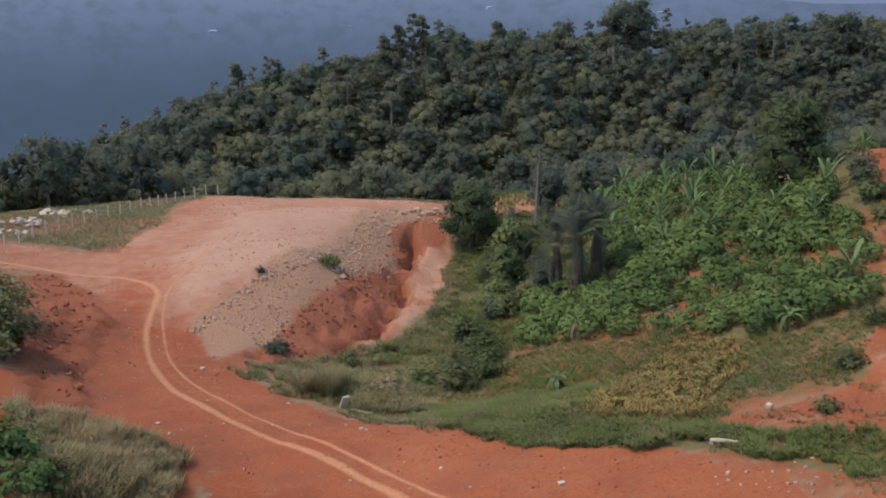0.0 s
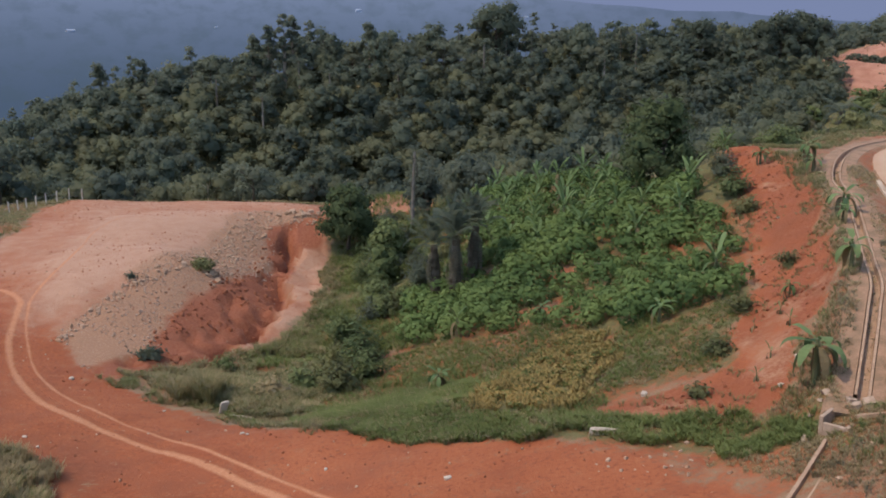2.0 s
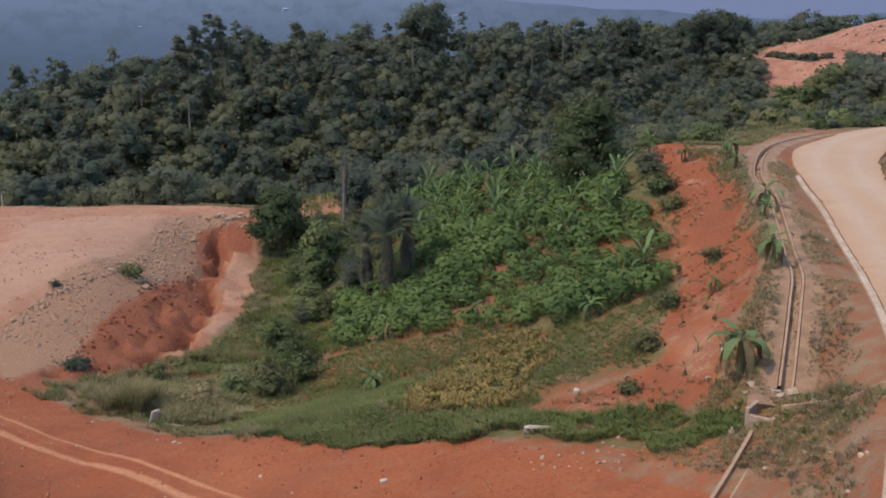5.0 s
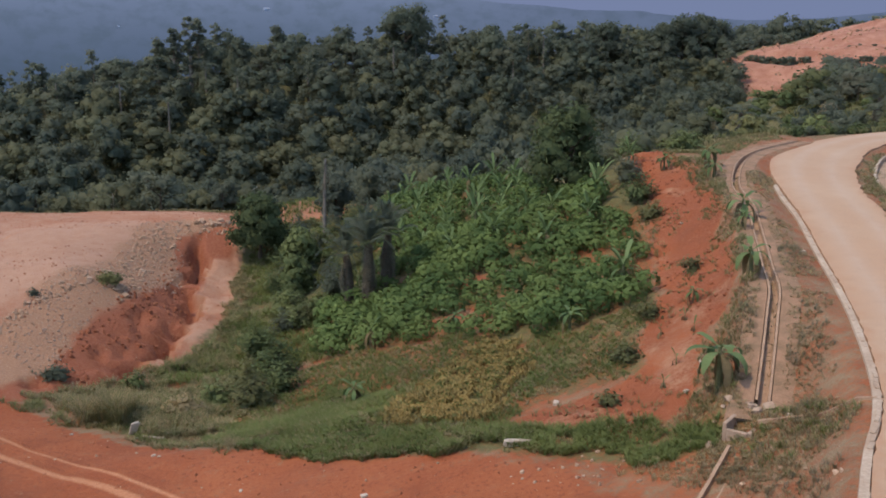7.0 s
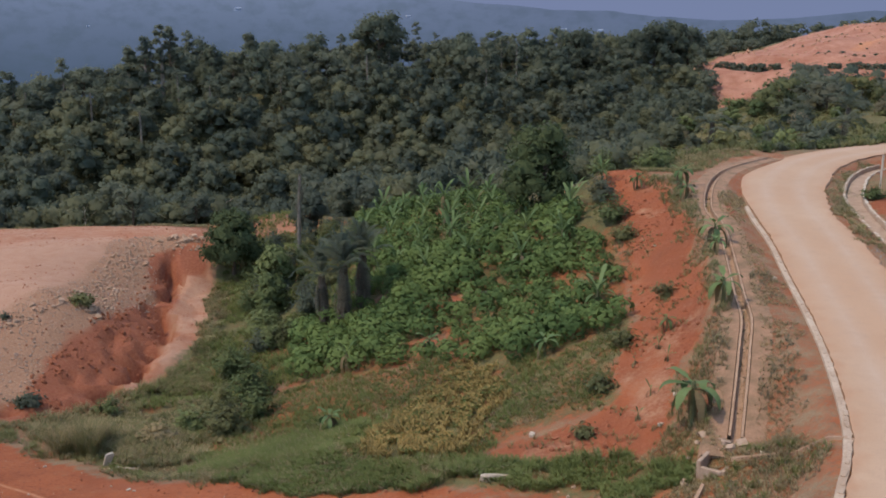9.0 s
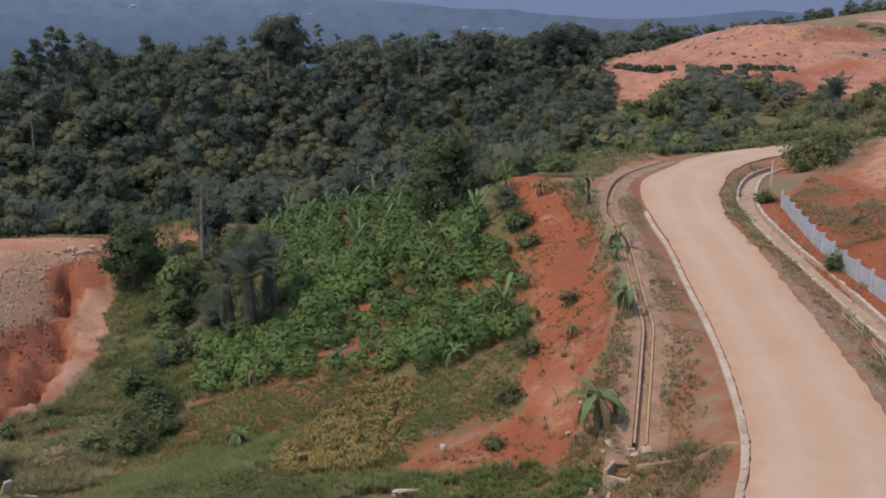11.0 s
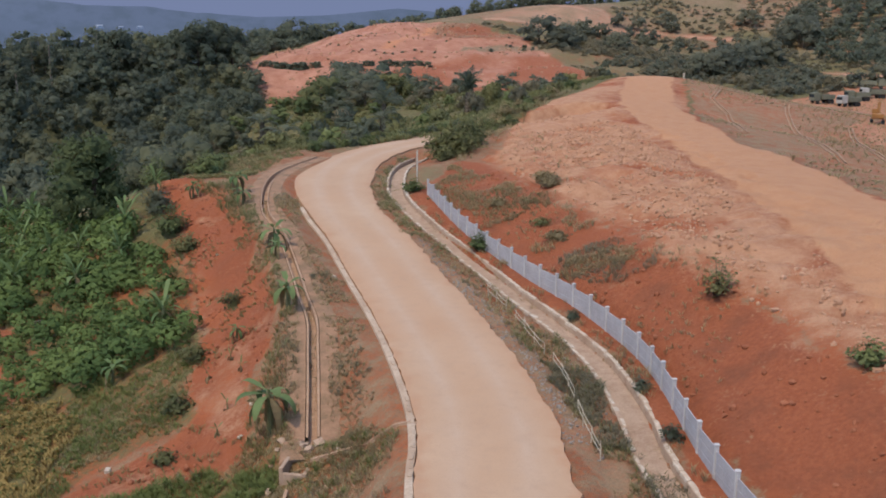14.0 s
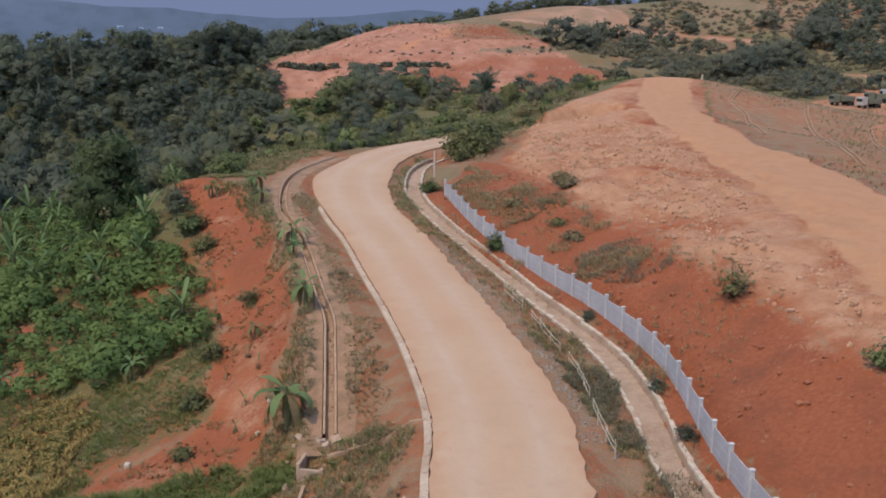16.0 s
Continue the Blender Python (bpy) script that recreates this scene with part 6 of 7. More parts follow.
tufts("grass", "weeds spreading over the rim of the red cutting", [(35, 83), (32, 74), (29.4, 66), (25.4, 57), (23.4, 52), (21, 48), (18, 44.6), (13.6, 45.4), (14.4, 43.2), (19.8, 42.8), (24, 49), (27, 55), (30, 61), (33.4, 70), (37, 82)], 1300, 0.34, 8, SCRUB_LEAF, 29, patchy=-0.15, size=2.4)
tufts("grass", "sparse weeds on the red slope and mound", RED_SLOPE, 1300, 0.3, 8, DRY_BLADE, 18, patchy=0.2, size=7.0)
tufts("grass", "sparse weeds on the red slope and mound", [(40, 22), (44, 28), (50, 40), (60, 62), (72, 74), (90, 90), (86, 84), (66, 62), (54, 42), (46, 26)], 900, 0.3, 7, DRY_BLADE, 19, patchy=0.1, size=6.0)
tufts("grass", "dry brown weeds scattered on the mound", [(40, 24), (46, 34), (54, 48), (63, 66), (76, 76), (84, 80), (70, 60), (58, 42), (48, 28), (42, 22)], 300, 0.36, 9, DRY_BLADE, 31, patchy=0.35, size=3.0)
tufts("grass", "rough weeds along the rim of the mound", [(62, 70), (66, 73.4), (76, 80), (88, 89), (100, 97), (112, 104), (122, 111), (110, 108.6), (96, 102), (84, 94), (72, 85), (64, 77)], 1700, 0.6, 8, DRY_BLADE, 30, patchy=-0.4, size=5.0, wide=0.03)
tufts("grass", "dry grass on the eastern slope", EAST_CUT, 4500, 0.3, 4, DRY_BLADE, 20, patchy=-0.3, size=9.0, wide=0.05, avoid=(HAUL,))
tufts("grass", "rough green growth past the bend", [(47, 90), (60, 91), (80, 88), (96, 96), (116, 108), (150, 122), (150, 140), (140, 160), (110, 172), (80, 150), (58, 116)], 4200, 0.8, 6, SCRUB_LEAF, 21, patchy=-0.6, size=14.0, wide=0.06)
tufts("grass", "soft green weeds along the bamboo railing", [(26.4, 20.4), (28.6, 24), (30.6, 26.8), (32.4, 30), (33.8, 33), (34.4, 32), (33.4, 28.8), (31.8, 25.8), (29.6, 22.8), (27.4, 19.6)], 900, 0.42, 7, HILL_LEAF, 46, patchy=-0.5, size=2.0, wide=0.02)
tufts("grass", "olive weeds in patches on the road's verge", WAYSIDE, 1500, 0.26, 8, HILL_LEAF, 47, patchy=0.1, size=4.0)
tufts("grass", "rusty dry grass beyond the bend of the road", RUSTY, 2600, 0.3, 7, DRY_BLADE, 48, patchy=-0.7, size=5.0, wide=0.03)
GULLY_SIDE = [(-14.3, 67.4), (-10.1, 62.8), (-5.4, 58.4), (-1.5, 57.2), (1.5, 63.6), (0.1, 80.7), (1.7, 92.5), (3.0, 106.0), (0.5, 103.0), (-0.3, 89.3), (-2.8, 81.3), (-5.7, 74.8), (-7.3, 72.2), (-10.5, 70.8)]
tufts("grass", "long olive grass beside the gully", GULLY_SIDE, 2600, 0.55, 8, SCRUB_LEAF, 41, lean=0.6, wide=0.022, patchy=-0.7, size=3.0)
tufts("grass", "long dry grass beside the gully", GULLY_SIDE, 2600, 0.55, 8, DRY_BLADE, 42, lean=0.6, wide=0.02, patchy=-0.7, size=3.0)
tufts("grass", "straw grass at the foot of the bank", [(-22.3, 47.6), (-20.6, 49.0), (-17.8, 49.5), (-14.5, 48.6), (-12.6, 46.7), (-13.4, 44.2), (-15.7, 43.2), (-19.5, 42)], 900, 0.8, 10, DRY_BLADE, 43, lean=0.45, wide=0.026, patchy=-0.7, size=2.5)
tufts("grass", "dry weeds in patches on the red slope", [(38.5, 27), (40.5, 33), (42.5, 38.6), (44.5, 40.5), (46.4, 39.6), (44.6, 34), (42.4, 28.4), (40.4, 25)], 900, 0.3, 8, DRY_BLADE, 44, patchy=0.15, size=4.5)
tufts("grass", "olive weeds in patches on the red slope", [(41.4, 34.6), (43, 39.4), (45.4, 41.4), (47.4, 40.4), (45.6, 35.6), (43.4, 33.2)], 420, 0.32, 7, HILL_LEAF, 45, patchy=-0.2, size=3.0)
leaf_bed("yellow_crop", "yellowing bean crop with dry golden leaves", "crop", YELLOW_RING, 6200, 0.66, 0.12, YELLOW_LEAF, 16, -0.1)
tufts("yellow_crop", "dry upright stalks among the yellowing crop", YELLOW_RING, 900, 0.55, 6, YELLOW_LEAF, 40, lean=0.5, wide=0.03, patchy=-0.4, size=1.2)
leaf_bed("bean_crop", "green leaves among the yellowing bean crop", "crop", YELLOW_RING, 3800, 0.55, 0.13, GRASS_BLADE, 23, -0.1)


def build_hill_bushes():
    """A dark hedge of bushes along the red hill's bench, and small ones dotted over its face."""
    rng = np.random.RandomState(36)
    v, f, soft = canopy(rng, 1.6, 0.2, 1.4, 5, 110, 0.4, 0.5, 0.4)
    me = soft_mesh("crown", v, f, soft, FOREST_LEAF)
    stem = bm_mesh("trunk", trunk(rng, 0.9, 0.08, 3, 0.7), BARK)
    bench = spline([(127, 219, 0), (133, 212, 0), (138, 205, 0), (146, 196, 0), (153.5, 187, 0)], 1.0)
    spots = [(x + rng.uniform(-0.8, 0.8), y + rng.uniform(-0.8, 0.8), rng.uniform(0.5, 0.8 + 0.35 * (x < 137))) for x, y, _ in bench if rng.rand() < 0.85]
    spots += [(149 + 12.5 * q + rng.uniform(-0.6, 0.6), 210 - 17 * q + rng.uniform(-0.6, 0.6), rng.uniform(0.2, 0.36)) for q in np.linspace(0, 1, 9)]
    spots += [(rng.uniform(172, 203), rng.uniform(186, 197), rng.uniform(0.3, 0.4)) for _ in range(14)]
    spots += [(rng.uniform(125, 200), rng.uniform(165, 235), rng.uniform(0.12, 0.3)) for _ in range(36)]
    for x, y, s in spots:
        if s > 0.405 or inside(np.array([x]), np.array([y]), HILL_BARE)[0]:
            plant("bush", "dark low bush on the bare red hill", "bush", (stem, me), pose(x, y, ground(x, y), 0, 0, rng.uniform(0, 360)) @ Matrix.Scale(s, 4), "bushes on the red hill")


build_hill_bushes()


def build_rough():
    """Low scrub in patches over the eastern hillside and the land past the bend."""
    rng = np.random.RandomState(37)
    form = [canopy(np.random.RandomState(95 + k), 1.5, 0.1, 0.9, 4, 44, 0.42, 0.5, 0.3) for k in range(5)]
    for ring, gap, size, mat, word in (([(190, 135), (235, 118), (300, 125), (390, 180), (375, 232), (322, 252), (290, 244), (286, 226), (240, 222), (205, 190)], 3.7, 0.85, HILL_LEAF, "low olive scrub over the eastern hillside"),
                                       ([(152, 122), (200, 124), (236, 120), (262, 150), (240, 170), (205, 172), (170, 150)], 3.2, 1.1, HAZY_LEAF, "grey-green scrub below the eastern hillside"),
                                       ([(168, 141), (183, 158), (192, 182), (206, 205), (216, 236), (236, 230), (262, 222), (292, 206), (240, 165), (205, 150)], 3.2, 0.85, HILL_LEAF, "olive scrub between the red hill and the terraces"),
                                       ([(46, 90), (58, 91), (80, 88), (96, 96), (116, 108), (150, 121), (166, 140), (148, 153), (130, 166), (114, 190), (97, 174), (67, 140), (57, 116)], 2.7, 0.62, SCRUB_LEAF, "low green scrub past the bend in the road")):
        x, y = scatter(rng, ring, gap)
        keep = (fbm(x, y, 26, 3) > -0.4) & ~inside(x, y, HILL_BARE) & ~inside(x, y, FAR_TERRACE) & (np.minimum.reduce([away(x, y, spline(q, 4.0))[0] for q in FAR_TRACKS]) > 3.5)
        x, y = x[keep], y[keep]
        z = height(x, y)
        wide = size * rng.uniform(0.5, 1.35, len(x))
        grove("scrub", word, "scrub", form, np.c_[x, y, z - 0.1, rng.uniform(0, 6.28, len(x)), wide, wide * rng.uniform(0.6, 1.1, len(x))], mat)


build_rough()


def build_ridge_woods():
    """Trees on the saddle between the forest ridge and the red hill, and behind it."""
    rng = np.random.RandomState(38)
    form = [canopy(np.random.RandomState(60 + k), 3.2, 1.6, 5.4, 7, 200, 0.46, 0.48) for k in range(4)]
    x, y = scatter(rng, [(122, 222), (127, 232), (148, 240), (172, 268), (160, 290), (120, 262)], 5.5)
    u, v = scatter(rng, [(196, 300), (236, 292), (262, 280), (284, 268), (304, 268), (300, 284), (262, 312), (206, 318)], 5.5)
    p, q = scatter(rng, [(288, 160), (318, 180), (344, 196), (373, 204), (396, 186), (330, 140), (284, 122), (262, 122), (268, 142)], 6.2)
    x, y = np.r_[x, u, p], np.r_[y, v, q]
    z = height(x, y)
    spots = [(x[k], y[k], z[k], 2.4 * k, q, q) for k in range(len(x)) for q in [rng.uniform(0.42, 0.75) * (1.25 if x[k] > 330 or y[k] < 200 else 1.6 if x[k] > 190 else 1.0)] if rng.rand() < 0.85]
    x, y = scatter(rng, [(128, 252), (142, 262), (165, 276), (200, 288), (228, 298), (232, 308), (184, 304), (150, 292), (124, 270)], 5.0)
    z = height(x, y)
    spots += [(x[k], y[k], z[k], 2.1 * k, q, q * rng.uniform(0.9, 1.15)) for k in range(len(x)) for q in [rng.uniform(0.75, 1.25) * (1.25 - 0.4 * smooth(180, 225, x[k]))]]
    grove("woods", "dark tree belt behind the bare red hill", "forest", form, spots, FOREST_LEAF)


build_ridge_woods()
# ---- fences ----
def build_fence():
    """Posts with four stacked slabs a bay, stepping up the slope."""
    fence = thing("concrete_fence", "grey precast concrete panel fence stepping along the drain", "fence")
    line = spline(FENCE_LINE[::8], 2.08)
    bm = bmesh.new()
    box(bm, (0.15, 0.16, 1.78), pose(0, 0, 0.5), 0.012)
    post_mesh = bm_mesh("post", bm, FENCE_POST)
    bm = bmesh.new()
    box(bm, (1.96, 0.05, 0.405), pose(0, 0, 0), 0.012)
    slab_mesh = bm_mesh("panel", bm, CONCRETE)
    bm = bmesh.new()
    box(bm, (0.2, 0.2, 0.05), pose(0, 0, 1.37), 0.01)
    cap_mesh = bm_mesh("cap", bm, FENCE_POST)
    for a, b in zip(line, line[1:]):
        turn = math.degrees(math.atan2(b[1] - a[1], b[0] - a[0]))
        p = piece("post", post_mesh, fence, pose(a[0], a[1], a[2], 0, 0, turn))
        piece("cap", cap_mesh, p)
        z = (a[2] + b[2]) / 2
        for k in range(3):
            piece("panel", slab_mesh, fence, pose((a[0] + b[0]) / 2, (a[1] + b[1]) / 2, z + 0.14 + 0.415 * k, 0, 0, turn))
    x, y, z = line[-1]
    piece("post", post_mesh, fence, pose(x, y, z, 0, 0, turn))


build_fence()
pole = thing("utility_pole", "slim pale concrete pole at the end of the fence", "pole", pose(52.9, 65.8, ground(52.9, 65.8)))
pb = bmesh.new()
tube(pb, [(0, 0, -0.3), (0, 0, 1.8), (0.03, 0, 3.3)], [0.09, 0.08, 0.07], 8)
part("shaft", pb, POST, pole)


def build_field_fence():
    rng = np.random.RandomState(61)
    line = spline([(-41.6, 88, 0), (-39.6, 94, 0), (-37.6, 100, 0), (-35.4, 106, 0), (-33.6, 111.5, 0), (-32.4, 116.5, 0), (-30.6, 121, 0), (-28.4, 124, 0)], 1.95)
    fence = thing("post_fence", "line of pale concrete posts across the grassy field", "fence")
    bm = bmesh.new()
    box(bm, (0.13, 0.13, 1.5), pose(0, 0, 0.6), 0.015)
    me = bm_mesh("post", bm, POST)
    for x, y, _ in line:
        piece("post", me, fence, pose(x, y, ground(x, y), rng.uniform(-3, 3), rng.uniform(-4, 4), rng.uniform(0, 90)) @ Matrix.Diagonal((1, 1, rng.uniform(0.85, 1.1), 1)))
    bm = bmesh.new()
    for h in (0.5, 0.95):
        tube(bm, [(x, y, ground(x, y) + h) for x, y, _ in line], [0.008] * len(line), 4)
    part("wire", bm, CONCRETE, fence, "thin fence wire")


build_field_fence()


def build_railing():
    """A low makeshift bamboo rail, sagging and broken, beside the road."""
    rng = np.random.RandomState(62)
    rail = thing("bamboo_railing", "low broken bamboo railing beside the concrete road", "railing")
    line = spline([(38.6, 41.4, 0), (36.9, 37.6, 0), (35.0, 33.6, 0), (33.2, 30.4, 0), (31.3, 27.9, 0), (29.3, 25.6, 0), (27.6, 23.2, 0)], 1.55)
    spots = [(x, y, ground(x, y)) for x, y, _ in line]
    for k, (x, y, z) in enumerate(spots):
        bm = bmesh.new()
        tube(bm, [(0, 0, -0.2), (rng.uniform(-0.06, 0.06), rng.uniform(-0.06, 0.06), rng.uniform(0.6, 0.85))], [0.026, 0.022], 6)
        part("post", bm, BAMBOO, rail).matrix_basis = pose(x, y, z)
        if k and k % 4 != 3:
            for h in (0.36, 0.66):
                a, b = Vector(spots[k - 1]) + Vector((0, 0, h + rng.uniform(-0.08, 0.05))), Vector(spots[k]) + Vector((0, 0, h + rng.uniform(-0.1, 0.05)))
                bm = bmesh.new()
                tube(bm, [a - (b - a) * 0.05, (a + b) / 2 + Vector((0, 0, -0.04)), b + (b - a) * 0.05], [0.018, 0.019, 0.016], 6)
                part("rail", bm, BAMBOO, rail)


build_railing()


# ---- stones, rubble and litter ----
def rocks(name, label, ring, count, low, high, mat, seed, patchy=-2.0, power=3.0, avoid=()):
    """Loose angular stones strewn over a ring, as one object."""
    rng = np.random.RandomState(seed)
    bm = bmesh.new()
    bmesh.ops.create_icosphere(bm, subdivisions=1, radius=0.5)
    bm.verts.index_update()
    shape = np.array([v.co[:] for v in bm.verts])
    faces = np.array([[v.index for v in f.verts] for f in bm.faces])
    bm.free()
    xs, ys = [p[0] for p in ring], [p[1] for p in ring]
    x, y = rng.uniform(min(xs), max(xs), count * 5), rng.uniform(min(ys), max(ys), count * 5)
    keep = inside(x, y, ring) & (fbm(x + 30, y + 9, 6.0, 2) > patchy)
    for other in avoid:
        keep &= ~inside(x, y, other)
    x, y = x[keep][:count], y[keep][:count]
    z = height(x, y)
    runs = []
    for k in range(len(x)):
        s = low + (high - low) * rng.rand() ** power
        v = shape * rng.uniform(0.65, 1.25, (len(shape), 1)) * s * rng.uniform(0.6, 1.2, 3)
        a = rng.uniform(0, 6.28)
        v = np.c_[v[:, 0] * math.cos(a) - v[:, 1] * math.sin(a), v[:, 0] * math.sin(a) + v[:, 1] * math.cos(a), v[:, 2]]
        runs.append((v + [x[k], y[k], z[k] + 0.08 * s], faces))
    tagged(new(name, mesh_of(name, *joined(runs), mat)), label, "stones", kind="stuff")


HEAP_STONE = plain("heap_stone", (0.33, 0.20, 0.13), (0.52, 0.35, 0.25), 1.4, 0.95, 0.03, 9.0)
GREY_STONE = plain("grey_road_stone", (0.24, 0.19, 0.15), (0.36, 0.295, 0.24), 0.8, 0.95, 0.02, 9.0)
MOUND_STONE = plain("mound_stone", (0.37, 0.19, 0.105), (0.53, 0.305, 0.19), 0.5, 0.95, 0.03, 9.0)
RED_CLOD = plain("red_clods", (0.25, 0.078, 0.036), (0.40, 0.15, 0.078), 1.0, 0.95, 0.03)
rocks("gravel", "loose grey-pink stones on the dumped gravel slope", GRAVEL, 5200, 0.04, 0.26, HEAP_STONE, 70, -0.8, 4.0)
rocks("gravel", "pale stones along the pad's rim", [(-10, 89), (-9, 106), (-6, 113), (1.5, 113.5), (1.5, 111), (-4.5, 109.5), (-7, 100), (-8, 90)], 700, 0.08, 0.5, STONE, 71)
rocks("gravel", "scattered stones on the pale mound", [(33, 10), (38.6, 20.5), (43.8, 29.5), (48.5, 39), (61.6, 65.5), (78, 80), (91, 92), (98, 86), (86, 70), (66, 46), (52, 31), (40, 12)], 6500, 0.06, 0.42, MOUND_STONE, 72, -0.6, 3.5, avoid=(HAUL,))
rocks("clods", "loose earth clods and stones beside the haul road", [(38.5, 18), (43.5, 27), (48.5, 36), (56, 48), (70, 64), (86, 78), (90, 71), (72, 51), (57, 36), (47, 27), (41, 19)], 3200, 0.06, 0.4, MOUND_STONE, 90, -0.5, 3.0)
rocks("gravel", "pale stones along the rim of the gravel heap", [(-19.5, 71.5), (-17.4, 78.2), (-15.2, 83.6), (-11.8, 88), (-9, 105), (-8.2, 104), (-10.6, 88), (-14, 82.6), (-16.4, 77.6), (-18.6, 71.2)], 700, 0.08, 0.5, STONE, 91, -2.0, 2.5)
rocks("clods", "broken red earth over the bare hill", HILL_BARE, 1500, 0.25, 1.0, MOUND_STONE, 92, -0.4, 3.0)
rocks("gravel", "scattered pebbles on the dirt", BARE, 900, 0.05, 0.22, STONE, 73)
rocks("clods", "small red clods strewn over the dirt", BARE, 4200, 0.05, 0.22, RED_CLOD, 94, -0.3, 3.0)
rocks("clods", "dark red clods in the gully cut", [(-5, 107), (-3.4, 107), (-3.6, 92), (-4.2, 85), (-6.2, 79.5), (-8.6, 72.5), (-13, 71), (-12.8, 75.5), (-10.8, 81), (-8.8, 88), (-6.8, 97)], 700, 0.05, 0.5, RED_CLOD, 74, -0.4, 4.0)
rocks("clods", "red clods on the cutting", CUTTING, 1100, 0.04, 0.42, RED_CLOD, 75, -0.4, 3.5)
rocks("clods", "red clods on the slope above the fence", RED_SLOPE, 900, 0.08, 0.4, RED_CLOD, 76, 0.0)
rocks("clods", "broken red earth at the foot of the bank", [(-14, 47), (-19.7, 51.5), (-22.4, 57), (-24.6, 63), (-26.4, 72), (-29, 78.5), (-34.5, 84.5), (-36, 82), (-29.5, 74), (-27.2, 63), (-24, 55)], 900, 0.05, 0.5, RED_CLOD, 77, -0.6, 3.0)
rocks("gravel", "grey stones and litter on the road's edge", MIDDLE, 2600, 0.04, 0.24, GREY_STONE, 78, -0.2)
rocks("gravel", "loose grey gravel along the edge of the concrete road", [(27.2, 24.8), (29.2, 27.6), (31.3, 31), (36.1, 40.1), (39.2, 46.8), (42.4, 53.8), (43.4, 53.4), (40.3, 46.4), (37.3, 39.6), (32.6, 30.4), (30.4, 26.9), (28.2, 24.1)], 2200, 0.04, 0.2, GREY_STONE, 93, -0.6, 2.0)
rocks("gravel", "pale stones and litter on the verge", WAYSIDE, 500, 0.06, 0.28, STONE, 79, -0.2)


def rock_pile(name, label, x, y, spread, count, low, high, mat, seed):
    """A heap of single stones."""
    rng = np.random.RandomState(seed)
    heap = thing(name, label, "rubble", pose(x, y, ground(x, y)))
    z0 = ground(x, y)
    for _ in range(count):
        u, v = rng.normal(size=2) * spread
        s = rng.uniform(low, high)
        piece("stone", stone_mesh(rng, "stone", (s, s * rng.uniform(0.6, 1), s * rng.uniform(0.5, 0.8)), mat, 0.3), heap,
              pose(u, v * 0.8, ground(x + u, y + 0.8 * v) - z0 + 0.15 * s, rng.uniform(-25, 25), rng.uniform(-25, 25), rng.uniform(0, 180)))


rock_pile("rubble_heap", "heap of pale broken stone at the field's edge", -41.2, 105.5, 1.3, 30, 0.3, 0.8, WHITEWASH, 81)
rock_pile("rubble_heap", "heap of pale broken stone at the field's edge", -43.0, 99.5, 1.3, 22, 0.3, 0.9, WHITEWASH, 82)
rock_pile("rubble_heap", "scatter of pale stone at the field's edge", -42.4, 95, 1.0, 12, 0.3, 0.7, WHITEWASH, 83)
rock_pile("rubble_heap", "pale stones on the pad's corner", -1.2, 112.6, 1.1, 22, 0.25, 0.7, STONE, 84)
rock_pile("rubble_heap", "pale limestone chunks in the red dirt", 14.8, 36.2, 1.0, 16, 0.06, 0.2, STONE, 85)
rock_pile("rubble_heap", "pale limestone chunks in the red dirt", 13.4, 36.9, 1.0, 14, 0.06, 0.2, STONE, 86)
rock_pile("rubble_heap", "pale rubble below the gravel bush", -9.8, 87.4, 0.9, 18, 0.2, 0.6, STONE, 87)


def single(name, label, category, x, y, size, mat, seed, lift=0.3, tilt=(0, 0, 0)):
    rng = np.random.RandomState(seed)
    ob = new(name, stone_mesh(rng, name, size, mat, 0.15))
    ob.matrix_basis = pose(x, y, ground(x, y) + size[2] * lift, *tilt)
    return tagged(ob, label, category)


for k, (sx, sy, ss) in enumerate(((-5.9, 57.6, 0.32), (-4.5, 51.8, 0.3), (0, 44.2, 0.26), (-15.2, 51, 0.28), (-16.2, 52.3, 0.3), (5.3, 39.4, 0.4), (16.1, 44.7, 0.5), (33, 49.6, 0.35),
                                   (21.9, 33, 0.3), (31.7, 62.5, 0.3), (-9.7, 58.4, 0.24), (-16.4, 63.9, 0.45), (-2.7, 54.2, 0.26), (-4.2, 51.3, 0.22), (20.8, 39.8, 0.35), (22.4, 41.5, 0.3))):
    single("stone", "pale stone lying on the bare red earth", "stone", sx, sy, (ss * 0.8, ss * 0.55, ss * 0.4), WHITEWASH, 400 + k, 0.25, (0, 0, 40 * k))
single("concrete_slab", "broken white concrete slab leaning in the grass", "slab", -6.1, 58.5, (0.5, 0.14, 1.0), WHITEWASH, 430, 0.35, (18, 12, 30))
single("concrete_beam", "broken white concrete beam lying in the grass", "beam", -4.9, 57.4, (1.3, 0.16, 0.16), WHITEWASH, 431, 0.5, (0, 4, -20))
single("retaining_block", "half-buried pale concrete footing in the grass", "footing", 13.0, 40.75, (1.7, 0.22, 0.4), WHITEWASH, 432, 0.12, (0, 0, -16))
single("log", "fallen brown log in the cassava field", "log", 22.0, 71.4, (1.9, 0.28, 0.28), PALE_BARK, 433, 0.5, (0, 6, 12))
single("soil_bank", "bare patch of red earth among the crops", "soil", 19.4, 73.2, (2.4, 1.6, 0.6), RED_CLOD, 434, 0.05, (0, 0, 15))
sump = thing("drain_sump", "broken brick and concrete drain sump in weeds", "sump", pose(20.3, 33.9, ground(20.3, 33.9) - 0.35, 0, 0, 40) @ Matrix.Scale(0.8, 4))
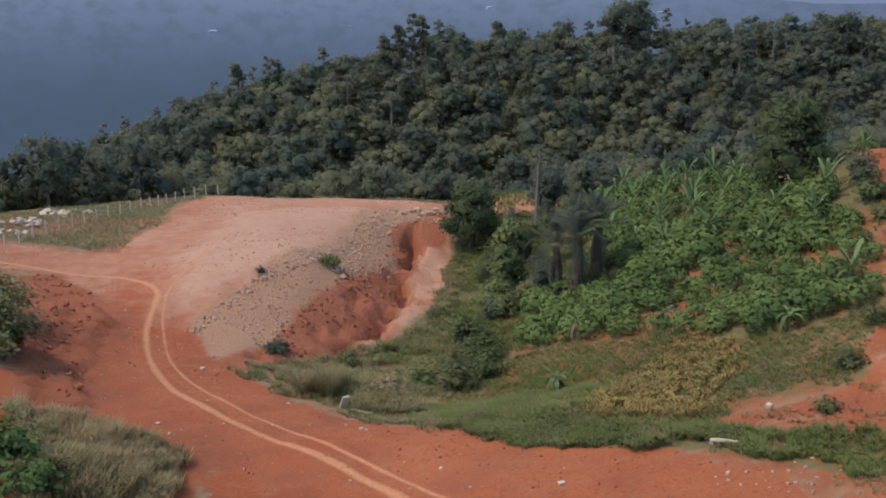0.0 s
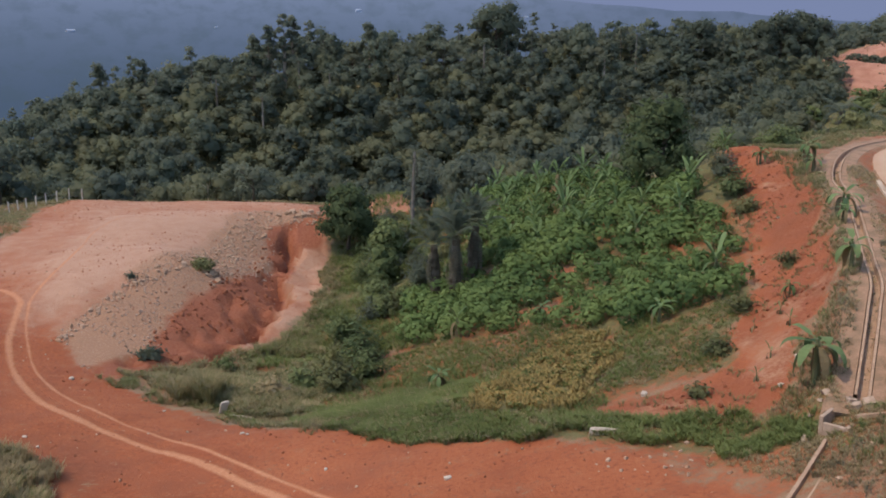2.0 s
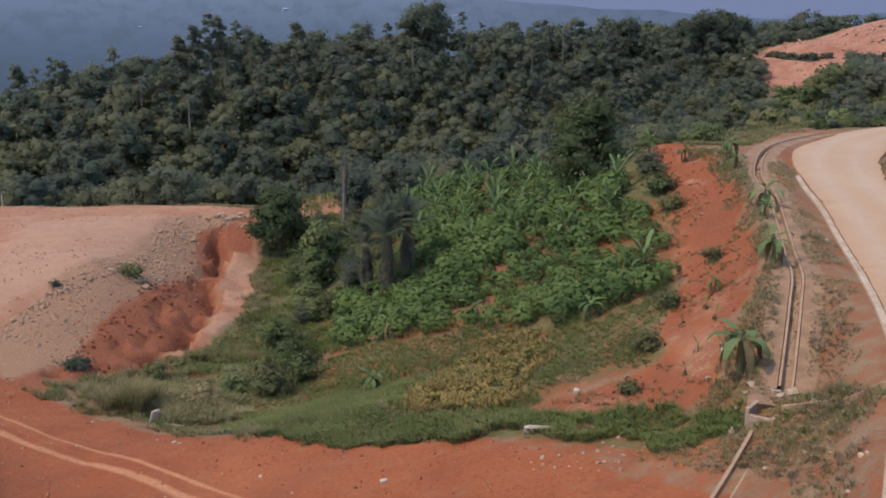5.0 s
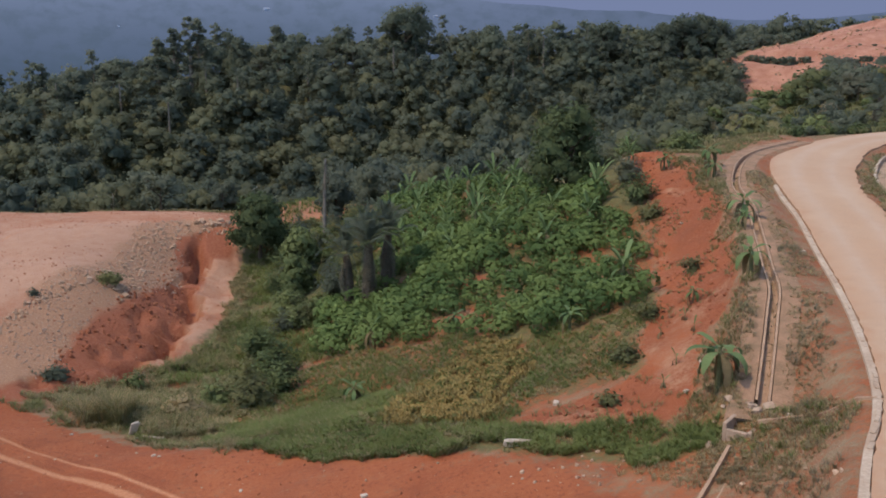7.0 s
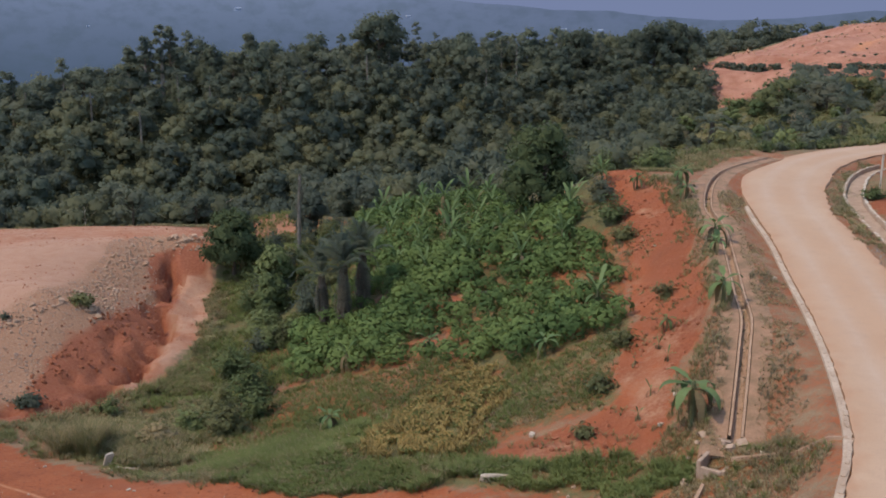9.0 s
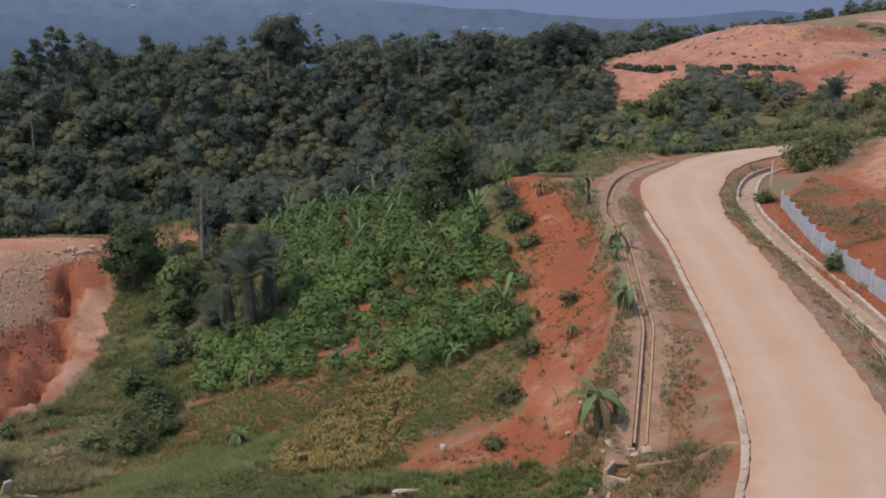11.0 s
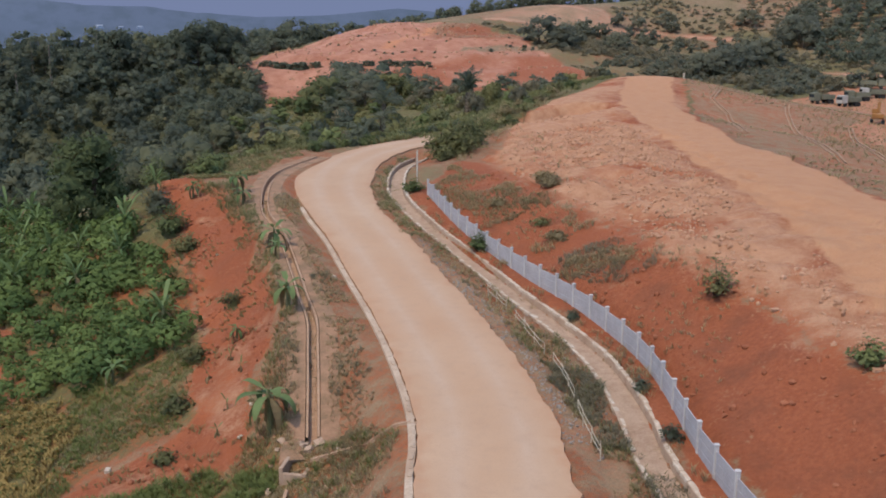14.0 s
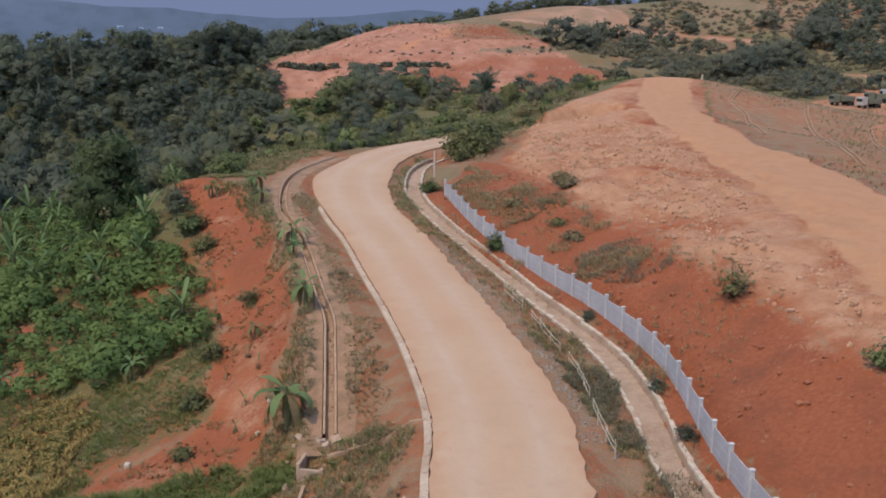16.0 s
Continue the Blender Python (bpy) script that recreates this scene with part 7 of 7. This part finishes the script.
for sx, sy, w, d, h, name in ((0, 0.65, 1.6, 0.22, 1.0, "wall"), (0, -0.65, 1.6, 0.22, 0.75, "wall"), (0.75, 0, 0.22, 1.08, 0.9, "wall"), (-0.75, 0, 0.22, 1.08, 0.7, "wall")):
    wb = bmesh.new()
    box(wb, (w, d, h + 0.6), pose(sx, sy, h / 2 - 0.3), 0.03)
    part(name, wb, MORTAR, sump)
rock_pile("rubble_heap", "broken brick rubble beside the sump", 20.8, 34.8, 0.7, 16, 0.15, 0.45, MORTAR, 88)


# ---- site machines and far works ----
YELLOW = plain("machine_yellow", (0.27, 0.115, 0.035), (0.36, 0.17, 0.055), 1.5, 0.6, 0.0)
TRUCK_GREEN = plain("truck_green", (0.125, 0.125, 0.082), (0.195, 0.19, 0.13), 1.0, 0.6, 0.0)
TRUCK_WHITE = plain("truck_white", (0.36, 0.33, 0.28), (0.46, 0.43, 0.38), 1.0, 0.6, 0.0)
RUBBER = plain("rubber", (0.02, 0.02, 0.02), (0.05, 0.045, 0.04), 2.0, 0.9, 0.0)
DARK_GLASS, glass_tree, glass_shader = material("dark_glass", 0.1)
glass_shader.inputs["Base Color"].default_value = (0.03, 0.035, 0.04, 1)


def truck(x, y, turn, cab, seed):
    t = thing("dump_truck", "parked dump truck on the building site", "truck", pose(x, y, ground(x, y), 0, 0, turn) @ Matrix.Scale(0.8, 4), "parked trucks")
    for name, mat, boxes in (("cab", cab, [((2.0, 2.3, 1.9), (2.9, 0, 1.9)), ((1.7, 2.2, 0.3), (2.8, 0, 2.95))]), ("windscreen", DARK_GLASS, [((0.06, 2.0, 0.8), (3.92, 0, 2.3))]),
                             ("chassis", RUBBER, [((7.2, 0.9, 0.3), (0.2, 0, 0.95))]),
                             ("tipper_bed", TRUCK_GREEN, [((4.6, 2.4, 0.15), (-0.9, 0, 1.3)), ((4.6, 0.1, 1.2), (-0.9, 1.15, 1.9)), ((4.6, 0.1, 1.2), (-0.9, -1.15, 1.9)), ((0.1, 2.4, 1.5), (1.4, 0, 2.0)), ((0.1, 2.4, 1.1), (-3.2, 0, 1.85))])):
        bm = bmesh.new()
        for size, at in boxes:
            box(bm, size, pose(*at), 0.04)
        part(name, bm, mat, t)
    for wx in (2.7, -1.3, -2.5):
        for wy in (-1.0, 1.0):
            bm = bmesh.new()
            bmesh.ops.create_cone(bm, cap_ends=True, segments=14, radius1=0.52, radius2=0.52, depth=0.35, matrix=pose(wx, wy, 0.52, 90))
            part("wheel", bm, RUBBER, t)


for k, (tx, ty, tr) in enumerate(((206.5, 111.5, 160), (207, 105.5, 165), (218.5, 109.4, 150), (225.5, 109.2, 140), (239, 116.5, -60))):
    truck(tx, ty, tr, TRUCK_WHITE if k % 2 else TRUCK_GREEN, k)
digger = thing("excavator", "yellow tracked excavator on the building site", "excavator", pose(150, 71.8, ground(150, 71.8), 0, 0, 27) @ Matrix.Scale(0.68, 4))
for name, mat, boxes in (("track", RUBBER, [((4.2, 0.6, 0.9), (0, 1.2, 0.45))]), ("track", RUBBER, [((4.2, 0.6, 0.9), (0, -1.2, 0.45))]), ("body", YELLOW, [((3.2, 2.6, 1.1), (-0.5, 0, 1.65))]),
                         ("cab", YELLOW, [((1.4, 1.1, 1.5), (0.6, 0.75, 2.5))]), ("window", DARK_GLASS, [((0.06, 0.9, 0.9), (1.32, 0.75, 2.6))]), ("counterweight", YELLOW, [((0.9, 2.5, 0.9), (-2.2, 0, 1.8))])):
    db = bmesh.new()
    for size, at in boxes:
        box(db, size, pose(*at), 0.06)
    part(name, db, mat, digger)
for name, pts in (("boom", [(1.0, -0.2, 2.0), (2.4, -0.2, 4.6), (4.4, -0.2, 4.9)]), ("arm", [(4.2, -0.2, 5.1), (5.2, -0.2, 2.6)]), ("bucket", [(5.2, -0.2, 2.7), (4.8, -0.2, 1.8), (4.2, -0.2, 1.7)])):
    db = bmesh.new()
    tube(db, pts, [0.32, 0.34, 0.2][: len(pts)] if name != "bucket" else [0.25, 0.5, 0.35], 4)
    part(name, db, YELLOW, digger)

for pts in ([(147, 92.5, 0), (142.9, 95.9, 0), (131.7, 89.7, 0), (123.9, 81.5, 0), (98.9, 62.7, 0)], [(146, 85, 0), (137.1, 79.7, 0), (121.8, 69.2, 0), (104, 57, 0), (91, 46.7, 0)],
            [(137.4, 69.7, 0), (122, 61, 0), (108.8, 53.1, 0), (94.3, 42.8, 0)]):
    run = np.concatenate([np.linspace(a, b, 14)[k > 0:] for k, (a, b) in enumerate(zip(np.array(pts), np.array(pts)[1:]))])
    run[:, 2] = height(run[:, 0], run[:, 1]) + 0.06
    channel("gutter", run, 0.2, 0.15, 0.22, "pale stone gutter running down the eastern slope", 0.1).data.materials[0] = DRAIN_STONE
marker = thing("marker_post", "white survey marker post at the crest", "post", pose(153.5, 110.8, ground(153.5, 110.8)))
mb = bmesh.new()
box(mb, (0.3, 0.3, 1.4), pose(0, 0, 0.6), 0.03)
part("shaft", mb, WHITEWASH, marker)


# blue-grey distance haze is mixed into the wall and roof colour itself
HAZY_WALL = plain("hazy_pale_wall", (0.30, 0.33, 0.40), (0.36, 0.39, 0.46), 0.05, 1.0, 0.0)


def far_house(d, bearing, high, wide, seed):
    """A pale gabled building, far off on the hazy slope."""
    a = math.radians(bearing)
    x, y = d * math.sin(a), d * math.cos(a)
    t = thing("far_building", "tiny pale building on the hazy far slope", "building", pose(x, y, high, 0, 0, -bearing + 20), "far buildings")
    bm = bmesh.new()
    box(bm, (wide, wide * 0.6, wide * 0.35), pose(0, 0, wide * 0.1))
    part("wall", bm, HAZY_WALL, t)
    bm = bmesh.new()
    for side in (-1, 1):
        box(bm, (wide * 1.06, wide * 0.38, 0.5), pose(0, side * wide * 0.16, wide * 0.34, side * -24))
    part("roof", bm, HAZY_WALL, t)


for k, (d, bearing, up, wide) in enumerate(((2850, -12.7, 0.30, 22), (2850, -11.9, -0.6, 16), (2850, -8.3, -0.85, 12), (2850, -7.0, 0.0, 9), (2850, 3.0, 1.55, 16), (2850, -15.5, -0.9, 10), (2850, -5.0, 0.6, 8), (2850, 12.6, 1.2, 12), (2850, 21.5, 0.45, 16), (2850, 22.6, 0.4, 12), (2850, 23.6, 0.4, 14))):
    far_house(d, bearing, 25 + d * math.tan(radians(up)), wide, k)
